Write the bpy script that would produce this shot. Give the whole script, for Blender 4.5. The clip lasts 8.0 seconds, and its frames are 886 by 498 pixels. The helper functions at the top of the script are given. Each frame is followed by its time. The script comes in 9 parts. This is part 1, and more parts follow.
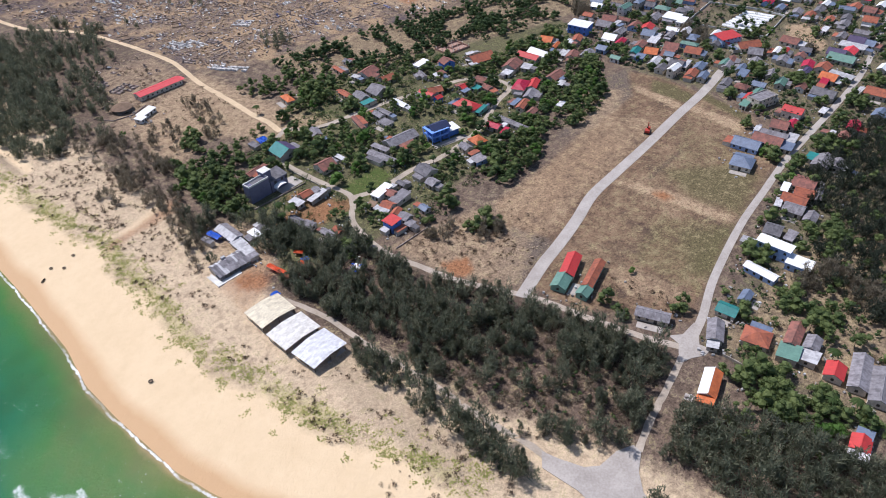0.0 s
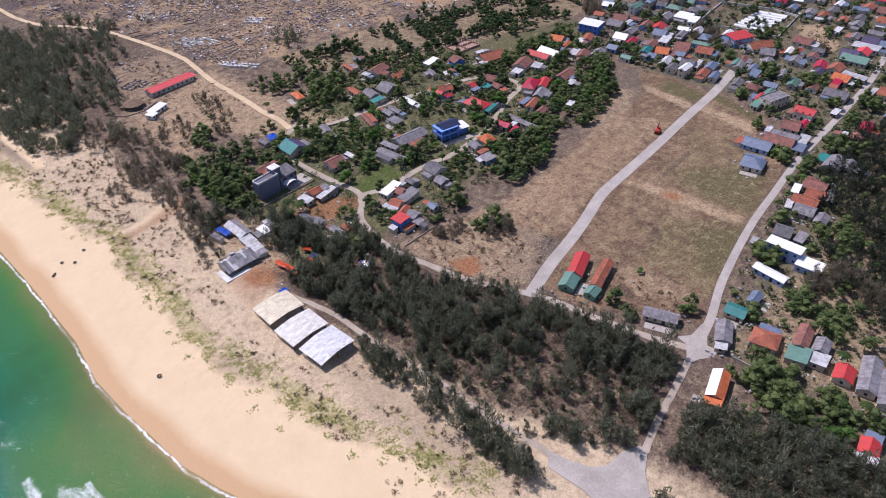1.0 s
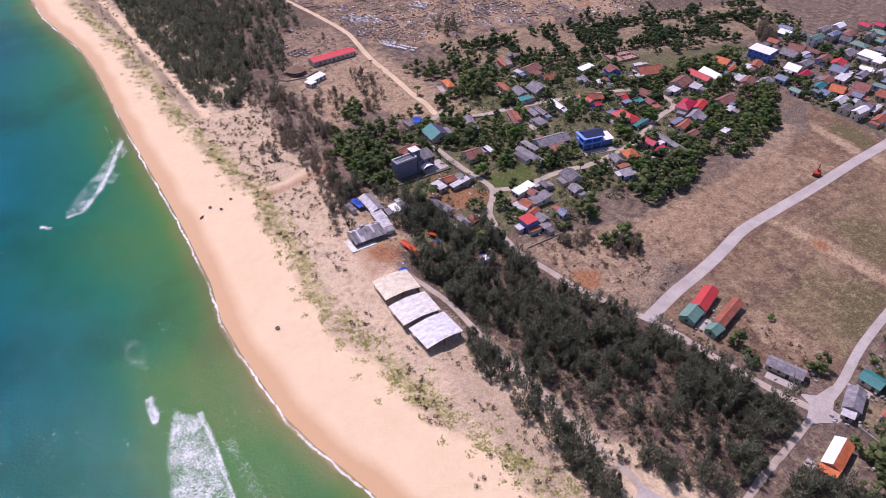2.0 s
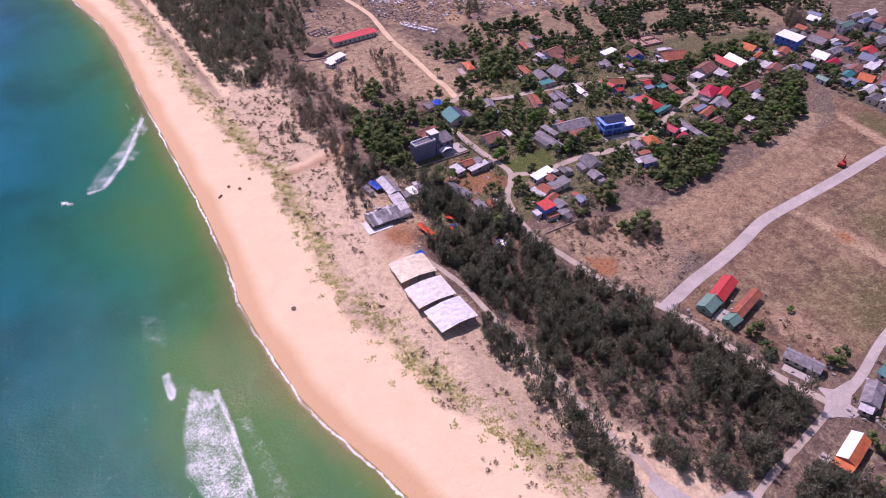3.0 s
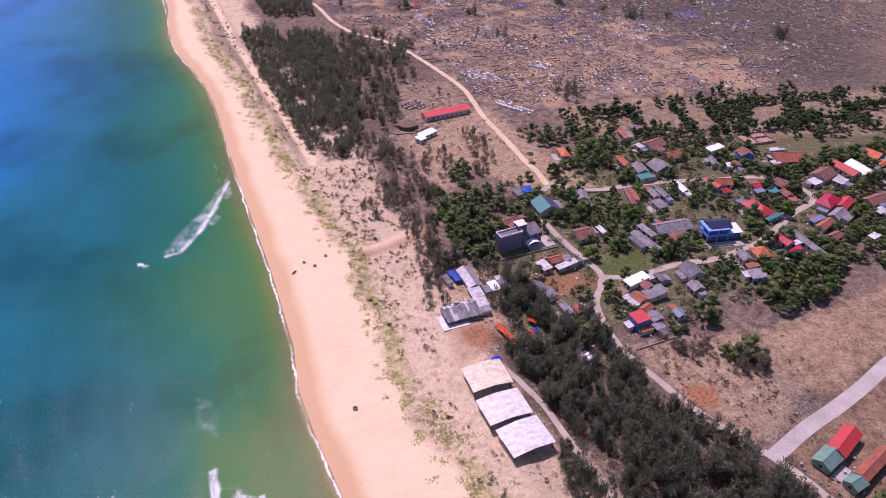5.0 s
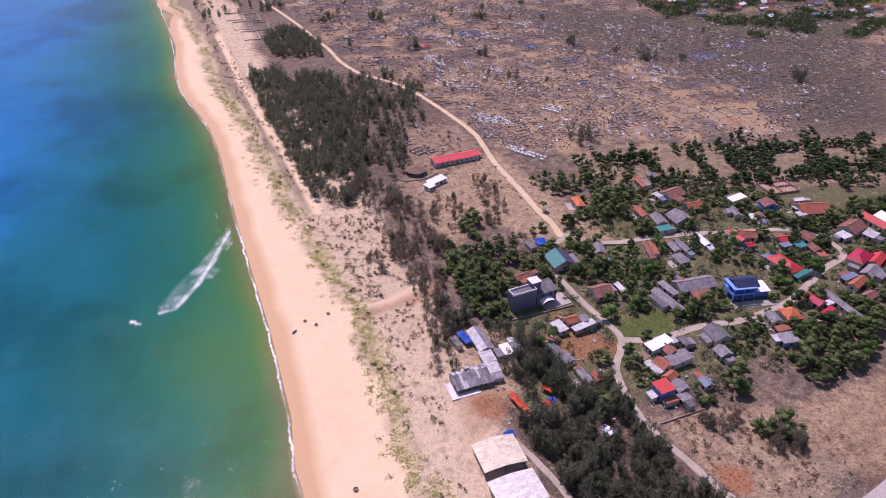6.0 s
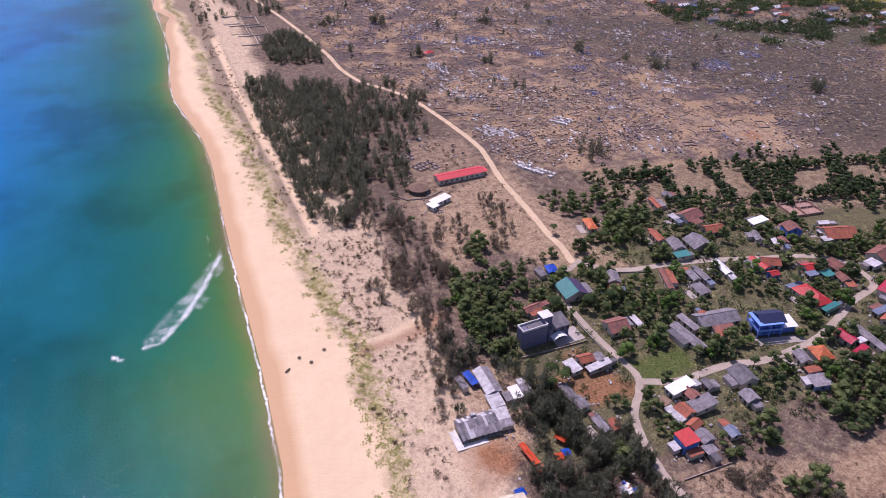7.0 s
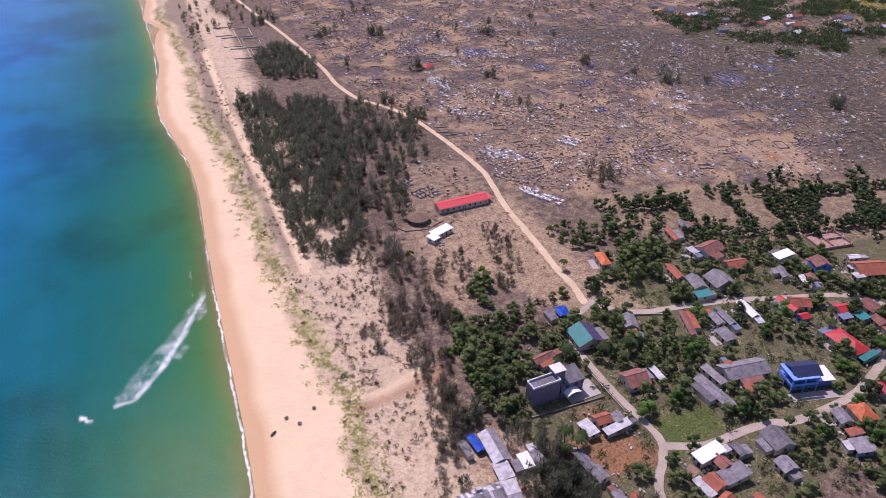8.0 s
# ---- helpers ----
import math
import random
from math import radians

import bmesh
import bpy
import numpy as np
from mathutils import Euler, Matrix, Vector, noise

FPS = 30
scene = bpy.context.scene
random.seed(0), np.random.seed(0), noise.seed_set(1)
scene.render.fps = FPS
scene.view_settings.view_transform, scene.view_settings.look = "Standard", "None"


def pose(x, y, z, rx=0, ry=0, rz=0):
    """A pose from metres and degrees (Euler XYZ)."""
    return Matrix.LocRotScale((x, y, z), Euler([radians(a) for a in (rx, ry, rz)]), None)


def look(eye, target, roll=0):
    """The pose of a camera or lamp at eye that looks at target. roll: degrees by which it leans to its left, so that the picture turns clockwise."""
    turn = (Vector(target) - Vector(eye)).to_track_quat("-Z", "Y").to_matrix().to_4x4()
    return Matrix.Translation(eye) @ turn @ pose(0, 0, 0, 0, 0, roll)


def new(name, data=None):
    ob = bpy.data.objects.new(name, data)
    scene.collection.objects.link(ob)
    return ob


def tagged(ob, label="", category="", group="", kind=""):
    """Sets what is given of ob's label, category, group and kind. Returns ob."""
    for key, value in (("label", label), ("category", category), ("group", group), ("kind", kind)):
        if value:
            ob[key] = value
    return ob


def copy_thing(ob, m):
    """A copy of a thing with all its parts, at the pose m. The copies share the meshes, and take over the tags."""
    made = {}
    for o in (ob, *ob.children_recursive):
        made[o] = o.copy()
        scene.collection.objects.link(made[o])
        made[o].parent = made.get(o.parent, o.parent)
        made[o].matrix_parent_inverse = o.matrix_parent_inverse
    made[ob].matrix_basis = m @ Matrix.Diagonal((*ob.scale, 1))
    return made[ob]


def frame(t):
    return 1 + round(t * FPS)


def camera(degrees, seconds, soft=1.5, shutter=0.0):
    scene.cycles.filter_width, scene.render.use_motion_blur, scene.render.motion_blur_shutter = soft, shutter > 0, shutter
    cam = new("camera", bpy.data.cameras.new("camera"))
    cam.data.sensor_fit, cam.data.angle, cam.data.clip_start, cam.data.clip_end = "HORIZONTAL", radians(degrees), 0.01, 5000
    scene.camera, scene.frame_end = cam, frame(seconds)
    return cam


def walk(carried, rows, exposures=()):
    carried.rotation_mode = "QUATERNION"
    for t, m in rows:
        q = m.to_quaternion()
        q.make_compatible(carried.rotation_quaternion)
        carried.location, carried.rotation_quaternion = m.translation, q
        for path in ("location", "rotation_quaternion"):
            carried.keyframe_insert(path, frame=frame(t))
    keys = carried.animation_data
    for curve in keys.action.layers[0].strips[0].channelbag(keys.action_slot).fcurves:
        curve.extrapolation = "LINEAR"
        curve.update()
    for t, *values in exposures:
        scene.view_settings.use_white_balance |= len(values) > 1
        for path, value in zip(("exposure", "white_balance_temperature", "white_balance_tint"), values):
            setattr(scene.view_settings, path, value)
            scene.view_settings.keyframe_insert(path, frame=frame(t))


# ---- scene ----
cam = camera(64.9, 8.0, 0.9)
PATH = [
    (0, (1.99, -0.12, 201.92), (18.967, 15.995, 183.161), -3.10),
    (0.5, (2.01, -0.37, 201.57), (18.846, 15.915, 182.824), -3.10),
    (1, (2.00, -0.33, 202.00), (18.700, 16.032, 183.198), -3.10),
    (1.5, (1.63, 0.11, 201.93), (18.076, 16.740, 183.137), -3.00),
    (1.7, (0.85, 0.00, 202.60), (16.114, 17.726, 183.822), -2.20),
    (1.9, (0.56, 0.73, 202.59), (14.500, 19.499, 183.788), -1.50),
    (2, (-0.18, 0.78, 202.73), (12.662, 20.351, 183.962), -0.70),
    (2.2, (-0.07, 0.47, 202.96), (11.825, 20.606, 184.170), -0.30),
    (3.3, (0.38, 2.99, 202.45), (12.351, 22.418, 182.982), -0.70),
    (3.5, (0.96, 5.82, 202.29), (12.162, 25.679, 182.791), -0.20),
    (4, (3.61, 11.48, 202.60), (13.663, 31.874, 183.024), 0.30),
    (4.5, (6.95, 18.88, 202.55), (16.542, 39.409, 182.879), 0.20),
    (4.7, (9.48, 22.62, 202.68), (19.217, 44.032, 184.061), 0.10),
    (4.8, (10.53, 24.42, 202.69), (20.383, 46.421, 184.827), 0.10),
    (5, (10.78, 28.47, 202.71), (20.722, 50.831, 185.357), 0.20),
    (5.2, (12.49, 32.03, 202.60), (22.542, 54.807, 185.860), 0.30),
    (6.3, (21.80, 55.99, 202.45), (31.671, 79.209, 186.222), 0.10),
    (6.5, (23.62, 60.71, 202.63), (33.474, 83.909, 186.357), 0.20),
    (7, (28.35, 74.05, 202.96), (38.188, 97.225, 186.643), 0.30),
    (7.5, (33.76, 89.00, 202.48), (43.557, 112.151, 186.112), 0.30),
    (8, (40.68, 105.04, 203.03), (50.530, 128.256, 186.788), 0.20),
]
EXPOSURES = [(0.0, 0.0, 5950, 13), (0.5, -0.05, 5950, 16), (1.0, -0.11, 5950, 22), (1.5, -0.11, 5950, 25), (2.0, -0.1, 6050, 38), (3.3, -0.1, 6180, 53), (5.2, -0.1, 6180, 53), (6.3, -0.12, 6120, 42), (8.0, -0.12, 6060, 39)]
walk(cam, [(t, look(eye, target, roll)) for t, eye, target, roll in PATH], EXPOSURES)

# ---- light ----
SUN_AZ, SUN_EL = -4.0, 57.0          # degrees: azimuth clockwise from +y, elevation
world = bpy.data.worlds.new("sky")
world.use_nodes = True
scene.world = world
sky = world.node_tree.nodes.new("ShaderNodeTexSky")
sky.sky_type, sky.sun_disc = "NISHITA", False
sky.sun_elevation, sky.sun_rotation = radians(SUN_EL), radians(SUN_AZ)
sky.air_density, sky.dust_density = 1.0, 1.2
bg = world.node_tree.nodes["Background"]
bg.inputs["Strength"].default_value = 0.11
world.node_tree.links.new(sky.outputs[0], bg.inputs["Color"])
sun = new("sun", bpy.data.lights.new("sun", "SUN"))
sun.data.energy, sun.data.angle, sun.data.color = 4.55, radians(0.6), (1.0, 0.94, 0.86)
_a, _e = radians(SUN_AZ), radians(SUN_EL)
sun.matrix_world = look((300 * math.sin(_a) * math.cos(_e), 300 * math.cos(_a) * math.cos(_e), 300 * math.sin(_e)), (0, 0, 0))
scene.view_settings.exposure = 0.0


# ---- materials ----
def node_mat(name):
    m = bpy.data.materials.new(name)
    m.use_nodes = True
    nt = m.node_tree
    return m, nt, nt.nodes["Principled BSDF"]


def noise_tex(nt, scale, detail=4.0, rough=0.6, coord=None, w=0.0):
    n = nt.nodes.new("ShaderNodeTexNoise")
    n.inputs["Scale"].default_value = scale
    n.inputs["Detail"].default_value = detail
    n.inputs["Roughness"].default_value = rough
    if coord is not None:
        nt.links.new(coord, n.inputs["Vector"])
    return n


def ramp(nt, src, stops):
    r = nt.nodes.new("ShaderNodeValToRGB")
    el = r.color_ramp.elements
    while len(el) < len(stops):
        el.new(0.5)
    for e, (p, c) in zip(el, stops):
        e.position = p
        e.color = (c, c, c, 1) if isinstance(c, (int, float)) else (*c, 1)
    nt.links.new(src, r.inputs[0])
    return r


def mix(nt, fac, a, b, blend="MIX"):
    m = nt.nodes.new("ShaderNodeMix")
    m.data_type, m.blend_type = "RGBA", blend
    for sock, v in ((m.inputs[0], fac), (m.inputs[6], a), (m.inputs[7], b)):
        if isinstance(v, (int, float)):
            sock.default_value = v
        elif isinstance(v, tuple):
            sock.default_value = (*v, 1)
        else:
            nt.links.new(v, sock)
    return m.outputs[2]


def math_node(nt, op, a, b=0.0):
    m = nt.nodes.new("ShaderNodeMath")
    m.operation = op
    for sock, v in ((m.inputs[0], a), (m.inputs[1], b)):
        if isinstance(v, (int, float)):
            sock.default_value = v
        else:
            nt.links.new(v, sock)
    return m.outputs[0]


def bump(nt, bsdf, height, strength=0.4, dist=0.1):
    b = nt.nodes.new("ShaderNodeBump")
    b.inputs["Strength"].default_value, b.inputs["Distance"].default_value = strength, dist
    nt.links.new(height, b.inputs["Height"])
    nt.links.new(b.outputs[0], bsdf.inputs["Normal"])


def place(nt):
    return nt.nodes.new("ShaderNodeNewGeometry").outputs["Position"]


def surface(name, base, dark, rough=0.85, coarse=0.12, fine=1.6, spec=0.2, bumpiness=0.3, metal=0.0, var=0.0):
    """A weathered surface: two scales of mottling between two colours, an optional shift from thing to thing."""
    m, nt, b = node_mat(name)
    pos = place(nt)
    n1 = noise_tex(nt, coarse, 5, 0.65, pos)
    n2 = noise_tex(nt, fine, 4, 0.7, pos)
    f = math_node(nt, "ADD", math_node(nt, "MULTIPLY", n1.outputs[0], 0.55), math_node(nt, "MULTIPLY", n2.outputs[0], 0.45))
    r = ramp(nt, f, [(0.38, dark), (0.60, base)])
    col = r.outputs[0]
    if var:
        info = nt.nodes.new("ShaderNodeObjectInfo")
        h = nt.nodes.new("ShaderNodeHueSaturation")
        nt.links.new(col, h.inputs["Color"])
        nt.links.new(math_node(nt, "ADD", math_node(nt, "MULTIPLY", info.outputs["Random"], 2 * var), 1 - var), h.inputs["Value"])
        col = h.outputs[0]
    nt.links.new(col, b.inputs["Base Color"])
    b.inputs["Roughness"].default_value, b.inputs["Metallic"].default_value = rough, metal
    b.inputs["Specular IOR Level"].default_value = spec
    if bumpiness:
        bump(nt, b, n2.outputs[0], bumpiness, 0.15)
    return m


def roofing(name, base, dark, pitch=0.3, rough=0.6, metal=0.0, var=0.12, stain=0.5):
    """Roof covering: fine ribs down the slope, sheets that aged unevenly, rain streaks and dark mould."""
    m, nt, b = node_mat(name)
    uv = nt.nodes.new("ShaderNodeUVMap").outputs[0]
    sep = nt.nodes.new("ShaderNodeSeparateXYZ")
    nt.links.new(uv, sep.inputs[0])
    wav = math_node(nt, "SINE", math_node(nt, "MULTIPLY", sep.outputs[0], 2 * math.pi / pitch))
    info = nt.nodes.new("ShaderNodeObjectInfo")
    # one tone for each sheet
    cell = nt.nodes.new("ShaderNodeCombineXYZ")
    nt.links.new(math_node(nt, "FLOOR", math_node(nt, "MULTIPLY", sep.outputs[0], 1.0)), cell.inputs[0])
    nt.links.new(math_node(nt, "FLOOR", math_node(nt, "MULTIPLY", sep.outputs[1], 0.55)), cell.inputs[1])
    nt.links.new(math_node(nt, "MULTIPLY", info.outputs["Random"], 91.0), cell.inputs[2])
    tone = nt.nodes.new("ShaderNodeTexWhiteNoise")
    nt.links.new(cell.outputs[0], tone.inputs["Vector"])
    pos = place(nt)
    n1 = noise_tex(nt, 0.45, 6, 0.75, pos)
    mp = nt.nodes.new("ShaderNodeMapping")
    mp.inputs["Scale"].default_value = (1.9, 0.22, 1.0)
    nt.links.new(uv, mp.inputs["Vector"])
    n2 = noise_tex(nt, 1.0, 5, 0.7, mp.outputs[0])
    f = math_node(nt, "ADD", math_node(nt, "MULTIPLY", n1.outputs[0], 0.72), math_node(nt, "MULTIPLY", n2.outputs[0], 0.28))
    f = math_node(nt, "ADD", f, math_node(nt, "MULTIPLY", math_node(nt, "SUBTRACT", tone.outputs[0], 0.5), 0.16 * stain))
    r = ramp(nt, f, [(0.40 - 0.08 * (1 - stain), dark), (0.60, base)])
    h = nt.nodes.new("ShaderNodeHueSaturation")
    nt.links.new(r.outputs[0], h.inputs["Color"])
    nt.links.new(math_node(nt, "ADD", math_node(nt, "MULTIPLY", info.outputs["Random"], 2 * var), 1 - var), h.inputs["Value"])
    nt.links.new(h.outputs[0], b.inputs["Base Color"])
    b.inputs["Roughness"].default_value, b.inputs["Metallic"].default_value = rough, metal
    b.inputs["Specular IOR Level"].default_value = 0.3
    bump(nt, b, wav, 0.45, 0.03)
    return m


def leafy(name, a, b_, c, rough=0.7):
    """Foliage: each clump and each plant its own green."""
    m, nt, b = node_mat(name)
    geo = nt.nodes.new("ShaderNodeNewGeometry")
    info = nt.nodes.new("ShaderNodeObjectInfo")
    n = noise_tex(nt, 0.17, 3, 0.6, geo.outputs["Position"])
    f = math_node(nt, "ADD", math_node(nt, "MULTIPLY", geo.outputs["Random Per Island"], 0.24),
                  math_node(nt, "ADD", math_node(nt, "MULTIPLY", info.outputs["Random"], 0.32), math_node(nt, "MULTIPLY", n.outputs[0], 0.7)))
    r = ramp(nt, f, [(0.3, a), (0.6, b_), (0.9, c)])
    nt.links.new(r.outputs[0], b.inputs["Base Color"])
    b.inputs["Roughness"].default_value = rough
    b.inputs["Specular IOR Level"].default_value = 0.2
    through_leaf = nt.nodes.new("ShaderNodeBsdfTranslucent")
    nt.links.new(r.outputs[0], through_leaf.inputs["Color"])
    both = nt.nodes.new("ShaderNodeMixShader")
    both.inputs[0].default_value = 0.45
    nt.links.new(b.outputs[0], both.inputs[1])
    nt.links.new(through_leaf.outputs[0], both.inputs[2])
    nt.links.new(both.outputs[0], nt.nodes["Material Output"].inputs["Surface"])
    return m


M = {}
M["casuarina"] = leafy("casuarina_needles", (0.068, 0.082, 0.058), (0.132, 0.148, 0.098), (0.265, 0.26, 0.178))
M["grey_needles"] = leafy("dry_needles", (0.12, 0.105, 0.078), (0.20, 0.172, 0.125), (0.34, 0.285, 0.21))
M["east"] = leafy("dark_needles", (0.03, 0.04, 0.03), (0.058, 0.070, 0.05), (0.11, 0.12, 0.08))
M["broad"] = leafy("broad_leaves", (0.036, 0.062, 0.030), (0.076, 0.118, 0.046), (0.19, 0.235, 0.085))
M["bright"] = leafy("young_leaves", (0.055, 0.115, 0.026), (0.10, 0.19, 0.042), (0.19, 0.30, 0.075))
M["scrub"] = leafy("dry_scrub", (0.085, 0.06, 0.045), (0.155, 0.112, 0.078), (0.27, 0.205, 0.135))
M["creeper"] = leafy("beach_creeper", (0.17, 0.20, 0.05), (0.32, 0.335, 0.10), (0.54, 0.49, 0.22))
M["palm"] = leafy("palm_fronds", (0.03, 0.06, 0.02), (0.06, 0.1, 0.03), (0.11, 0.15, 0.05))
M["bark"] = surface("grey_bark", (0.16, 0.12, 0.09), (0.08, 0.06, 0.05), 0.95, 0.5, 6, 0.1)
M["concrete"] = surface("concrete_paving", (0.46, 0.415, 0.385), (0.32, 0.285, 0.26), 0.9, 0.1, 1.3, 0.15)
M["dirtroad"] = surface("sandy_track", (0.66, 0.51, 0.34), (0.49, 0.37, 0.245), 0.95, 0.09, 1.1, 0.1)
M["lane"] = surface("village_lane", (0.46, 0.39, 0.33), (0.31, 0.26, 0.21), 0.95, 0.1, 1.2, 0.1)
M["plaster"] = surface("cream_plaster", (0.62, 0.56, 0.48), (0.38, 0.33, 0.28), 0.9, 0.2, 1.5, 0.2, 0.1, 0, 0.25)
M["white_wall"] = surface("white_plaster", (0.75, 0.74, 0.72), (0.5, 0.48, 0.46), 0.9, 0.2, 1.5, 0.2, 0.1)
M["blue_wall"] = surface("blue_plaster", (0.13, 0.25, 0.68), (0.09, 0.18, 0.5), 0.8, 0.2, 1.5, 0.2, 0.1)
M["pale_blue_wall"] = surface("pale_blue_plaster", (0.38, 0.5, 0.75), (0.25, 0.34, 0.55), 0.8, 0.2, 1.5, 0.2, 0.1)
M["mid_blue_wall"] = surface("sky_blue_plaster", (0.20, 0.36, 0.82), (0.14, 0.26, 0.6), 0.8, 0.2, 1.5, 0.2, 0.1)
M["grey_wall"] = surface("grey_render", (0.195, 0.19, 0.265), (0.145, 0.14, 0.20), 0.9, 0.2, 1.5, 0.2, 0.1)
M["green_wall"] = surface("green_plaster", (0.25, 0.45, 0.36), (0.17, 0.3, 0.25), 0.85, 0.2, 1.5, 0.2, 0.1)
M["opening"] = surface("dark_shutters", (0.05, 0.045, 0.045), (0.02, 0.02, 0.02), 0.5, 0.5, 3, 0.4, 0)
M["blue_door"] = surface("blue_shutters", (0.06, 0.12, 0.33), (0.04, 0.08, 0.2), 0.5, 0.5, 3, 0.4, 0)
M["brick"] = surface("raw_brick_and_concrete", (0.42, 0.27, 0.22), (0.3, 0.19, 0.155), 0.95, 0.2, 2.0, 0.1)
M["tile"] = roofing("clay_tiles", (0.40, 0.125, 0.07), (0.19, 0.07, 0.052), 0.5, 0.8)
M["orange"] = roofing("orange_tiles", (0.60, 0.17, 0.06), (0.36, 0.095, 0.04), 0.5, 0.7)
M["oldtile"] = roofing("old_brown_tiles", (0.30, 0.125, 0.10), (0.12, 0.07, 0.062), 0.5, 0.9)
M["red"] = roofing("red_sheet_roof", (0.55, 0.05, 0.05), (0.36, 0.04, 0.04), 0.3, 0.5, 0, 0.06, 0)
M["crimson"] = roofing("crimson_sheet_roof", (0.45, 0.02, 0.06), (0.3, 0.015, 0.04), 0.3, 0.5, 0, 0.06, 0)
M["pinkred"] = roofing("faded_red_sheet_roof", (0.70, 0.065, 0.08), (0.58, 0.05, 0.06), 0.3, 0.5, 0, 0.03, 0)
M["grey"] = roofing("grey_cement_sheets", (0.28, 0.262, 0.285), (0.115, 0.105, 0.115), 0.3, 0.85)
M["dkgrey"] = roofing("dark_cement_sheets", (0.18, 0.17, 0.185), (0.075, 0.07, 0.08), 0.3, 0.85)
M["white"] = roofing("white_metal_roof", (0.82, 0.82, 0.83), (0.66, 0.66, 0.68), 0.3, 0.4, 0.0, 0.05, 0.1)
M["shed_cream"] = roofing("stained_cream_sheets", (0.74, 0.66, 0.50), (0.50, 0.43, 0.33), 0.3, 0.55, 0.0, 0.06, 0.7)
M["shed_white"] = roofing("stained_white_sheets", (0.74, 0.71, 0.68), (0.50, 0.47, 0.44), 0.3, 0.5, 0.0, 0.06, 0.7)
M["shed_grey"] = roofing("worn_grey_white_sheets", (0.72, 0.72, 0.76), (0.48, 0.47, 0.50), 0.3, 0.5, 0.0, 0.06, 0.8)
M["pale"] = roofing("weathered_pale_sheets", (0.56, 0.55, 0.57), (0.32, 0.31, 0.33), 0.3, 0.6, 0.0, 0.2, 0.8)
M["cream"] = roofing("cream_metal_roof", (0.84, 0.80, 0.68), (0.70, 0.66, 0.55), 0.3, 0.4, 0.0, 0.05, 0.1)
M["teal"] = roofing("teal_metal_roof", (0.03, 0.22, 0.21), (0.02, 0.14, 0.14), 0.3, 0.5, 0, 0.06, 0.2)
M["green"] = roofing("green_metal_roof", (0.14, 0.26, 0.21), (0.09, 0.17, 0.145), 0.3, 0.5, 0, 0.1, 0.2)
M["bluegrey"] = roofing("blue_metal_roof", (0.17, 0.21, 0.30), (0.10, 0.12, 0.18), 0.3, 0.5, 0, 0.1, 0.2)
M["navy"] = roofing("navy_roof", (0.03, 0.04, 0.10), (0.02, 0.028, 0.07), 0.3, 0.5, 0, 0.06, 0)
M["purple"] = roofing("dark_purple_metal_roof", (0.085, 0.06, 0.13), (0.055, 0.04, 0.09), 0.3, 0.5, 0, 0.06, 0.2)
M["thatch"] = roofing("thatch", (0.25, 0.17, 0.12), (0.15, 0.1, 0.07), 0.5, 0.95)
M["tarp_blue"] = surface("blue_tarpaulin", (0.02, 0.14, 0.72), (0.015, 0.1, 0.55), 0.5, 0.3, 2.5, 0.3, 0.6)
M["tarp_orange"] = surface("orange_tarpaulin", (0.85, 0.13, 0.03), (0.7, 0.1, 0.03), 0.5, 0.3, 2.5, 0.3, 0.6)


# ---- ground ----
def smooth(e0, e1, v):
    s = np.clip((v - e0) / (e1 - e0), 0, 1)
    return s * s * (3 - 2 * s)


SHORE_Y = [-4000, 27, 81, 125.6, 147.2, 164.7, 202.5, 225.5, 251.1, 297, 335, 405, 459, 513, 556, 612, 650, 705, 780, 835, 880, 905, 950, 1042, 1215, 4000]
SHORE_X = [162, 70.2, 58.1, 47.9, 41.9, 38.2, 36.4, 36.4, 40.7, 43.1, 44.1, 45.4, 47.3, 49.8, 49, 42, 37, 38.5, 45.5, 45, 49, 55, 40, 49, 41, 27]


def beach_width(y):
    """From the water's edge to the first plants."""
    return np.interp(y, [0, 300, 344, 400, 461, 513, 646, 715, 860, 905, 1000], [39, 38, 34, 30, 26, 23, 26, 27, 17, 11, 15])


def shore_x(y):
    return np.interp(y, SHORE_Y, SHORE_X)


def rolling(x, y, k, seed=0.0):
    """Cheap smooth value noise from sines, about -1 to 1."""
    return (np.sin(x * k + 1.3 * np.sin(y * k * 0.7 + seed) + seed) + np.sin(y * k * 1.13 + 1.1 * np.sin(x * k * 0.8 - seed) + 2.1 * seed)) * 0.5


def ground_z(x, y):
    x, y = np.asarray(x, float), np.asarray(y, float)
    d = x - shore_x(y)
    z = np.interp(d, [-540, -40, -8, 0, 5.4, 35, 46, 81, 101], [-9, -3, -1.0, -0.45, 0.0, 0.7, 0.9, 0.35, 0.0])
    inland = d + 39 - beach_width(y)
    dune = smooth(35, 46, inland) * (1 - smooth(67, 89, d)) * smooth(20, 38, np.hypot(x - 131, y - 51))
    z = z + dune * (0.35 * rolling(x, y, 0.27, 1.0) + 0.25 * rolling(x, y, 0.7, 2.0))
    return z


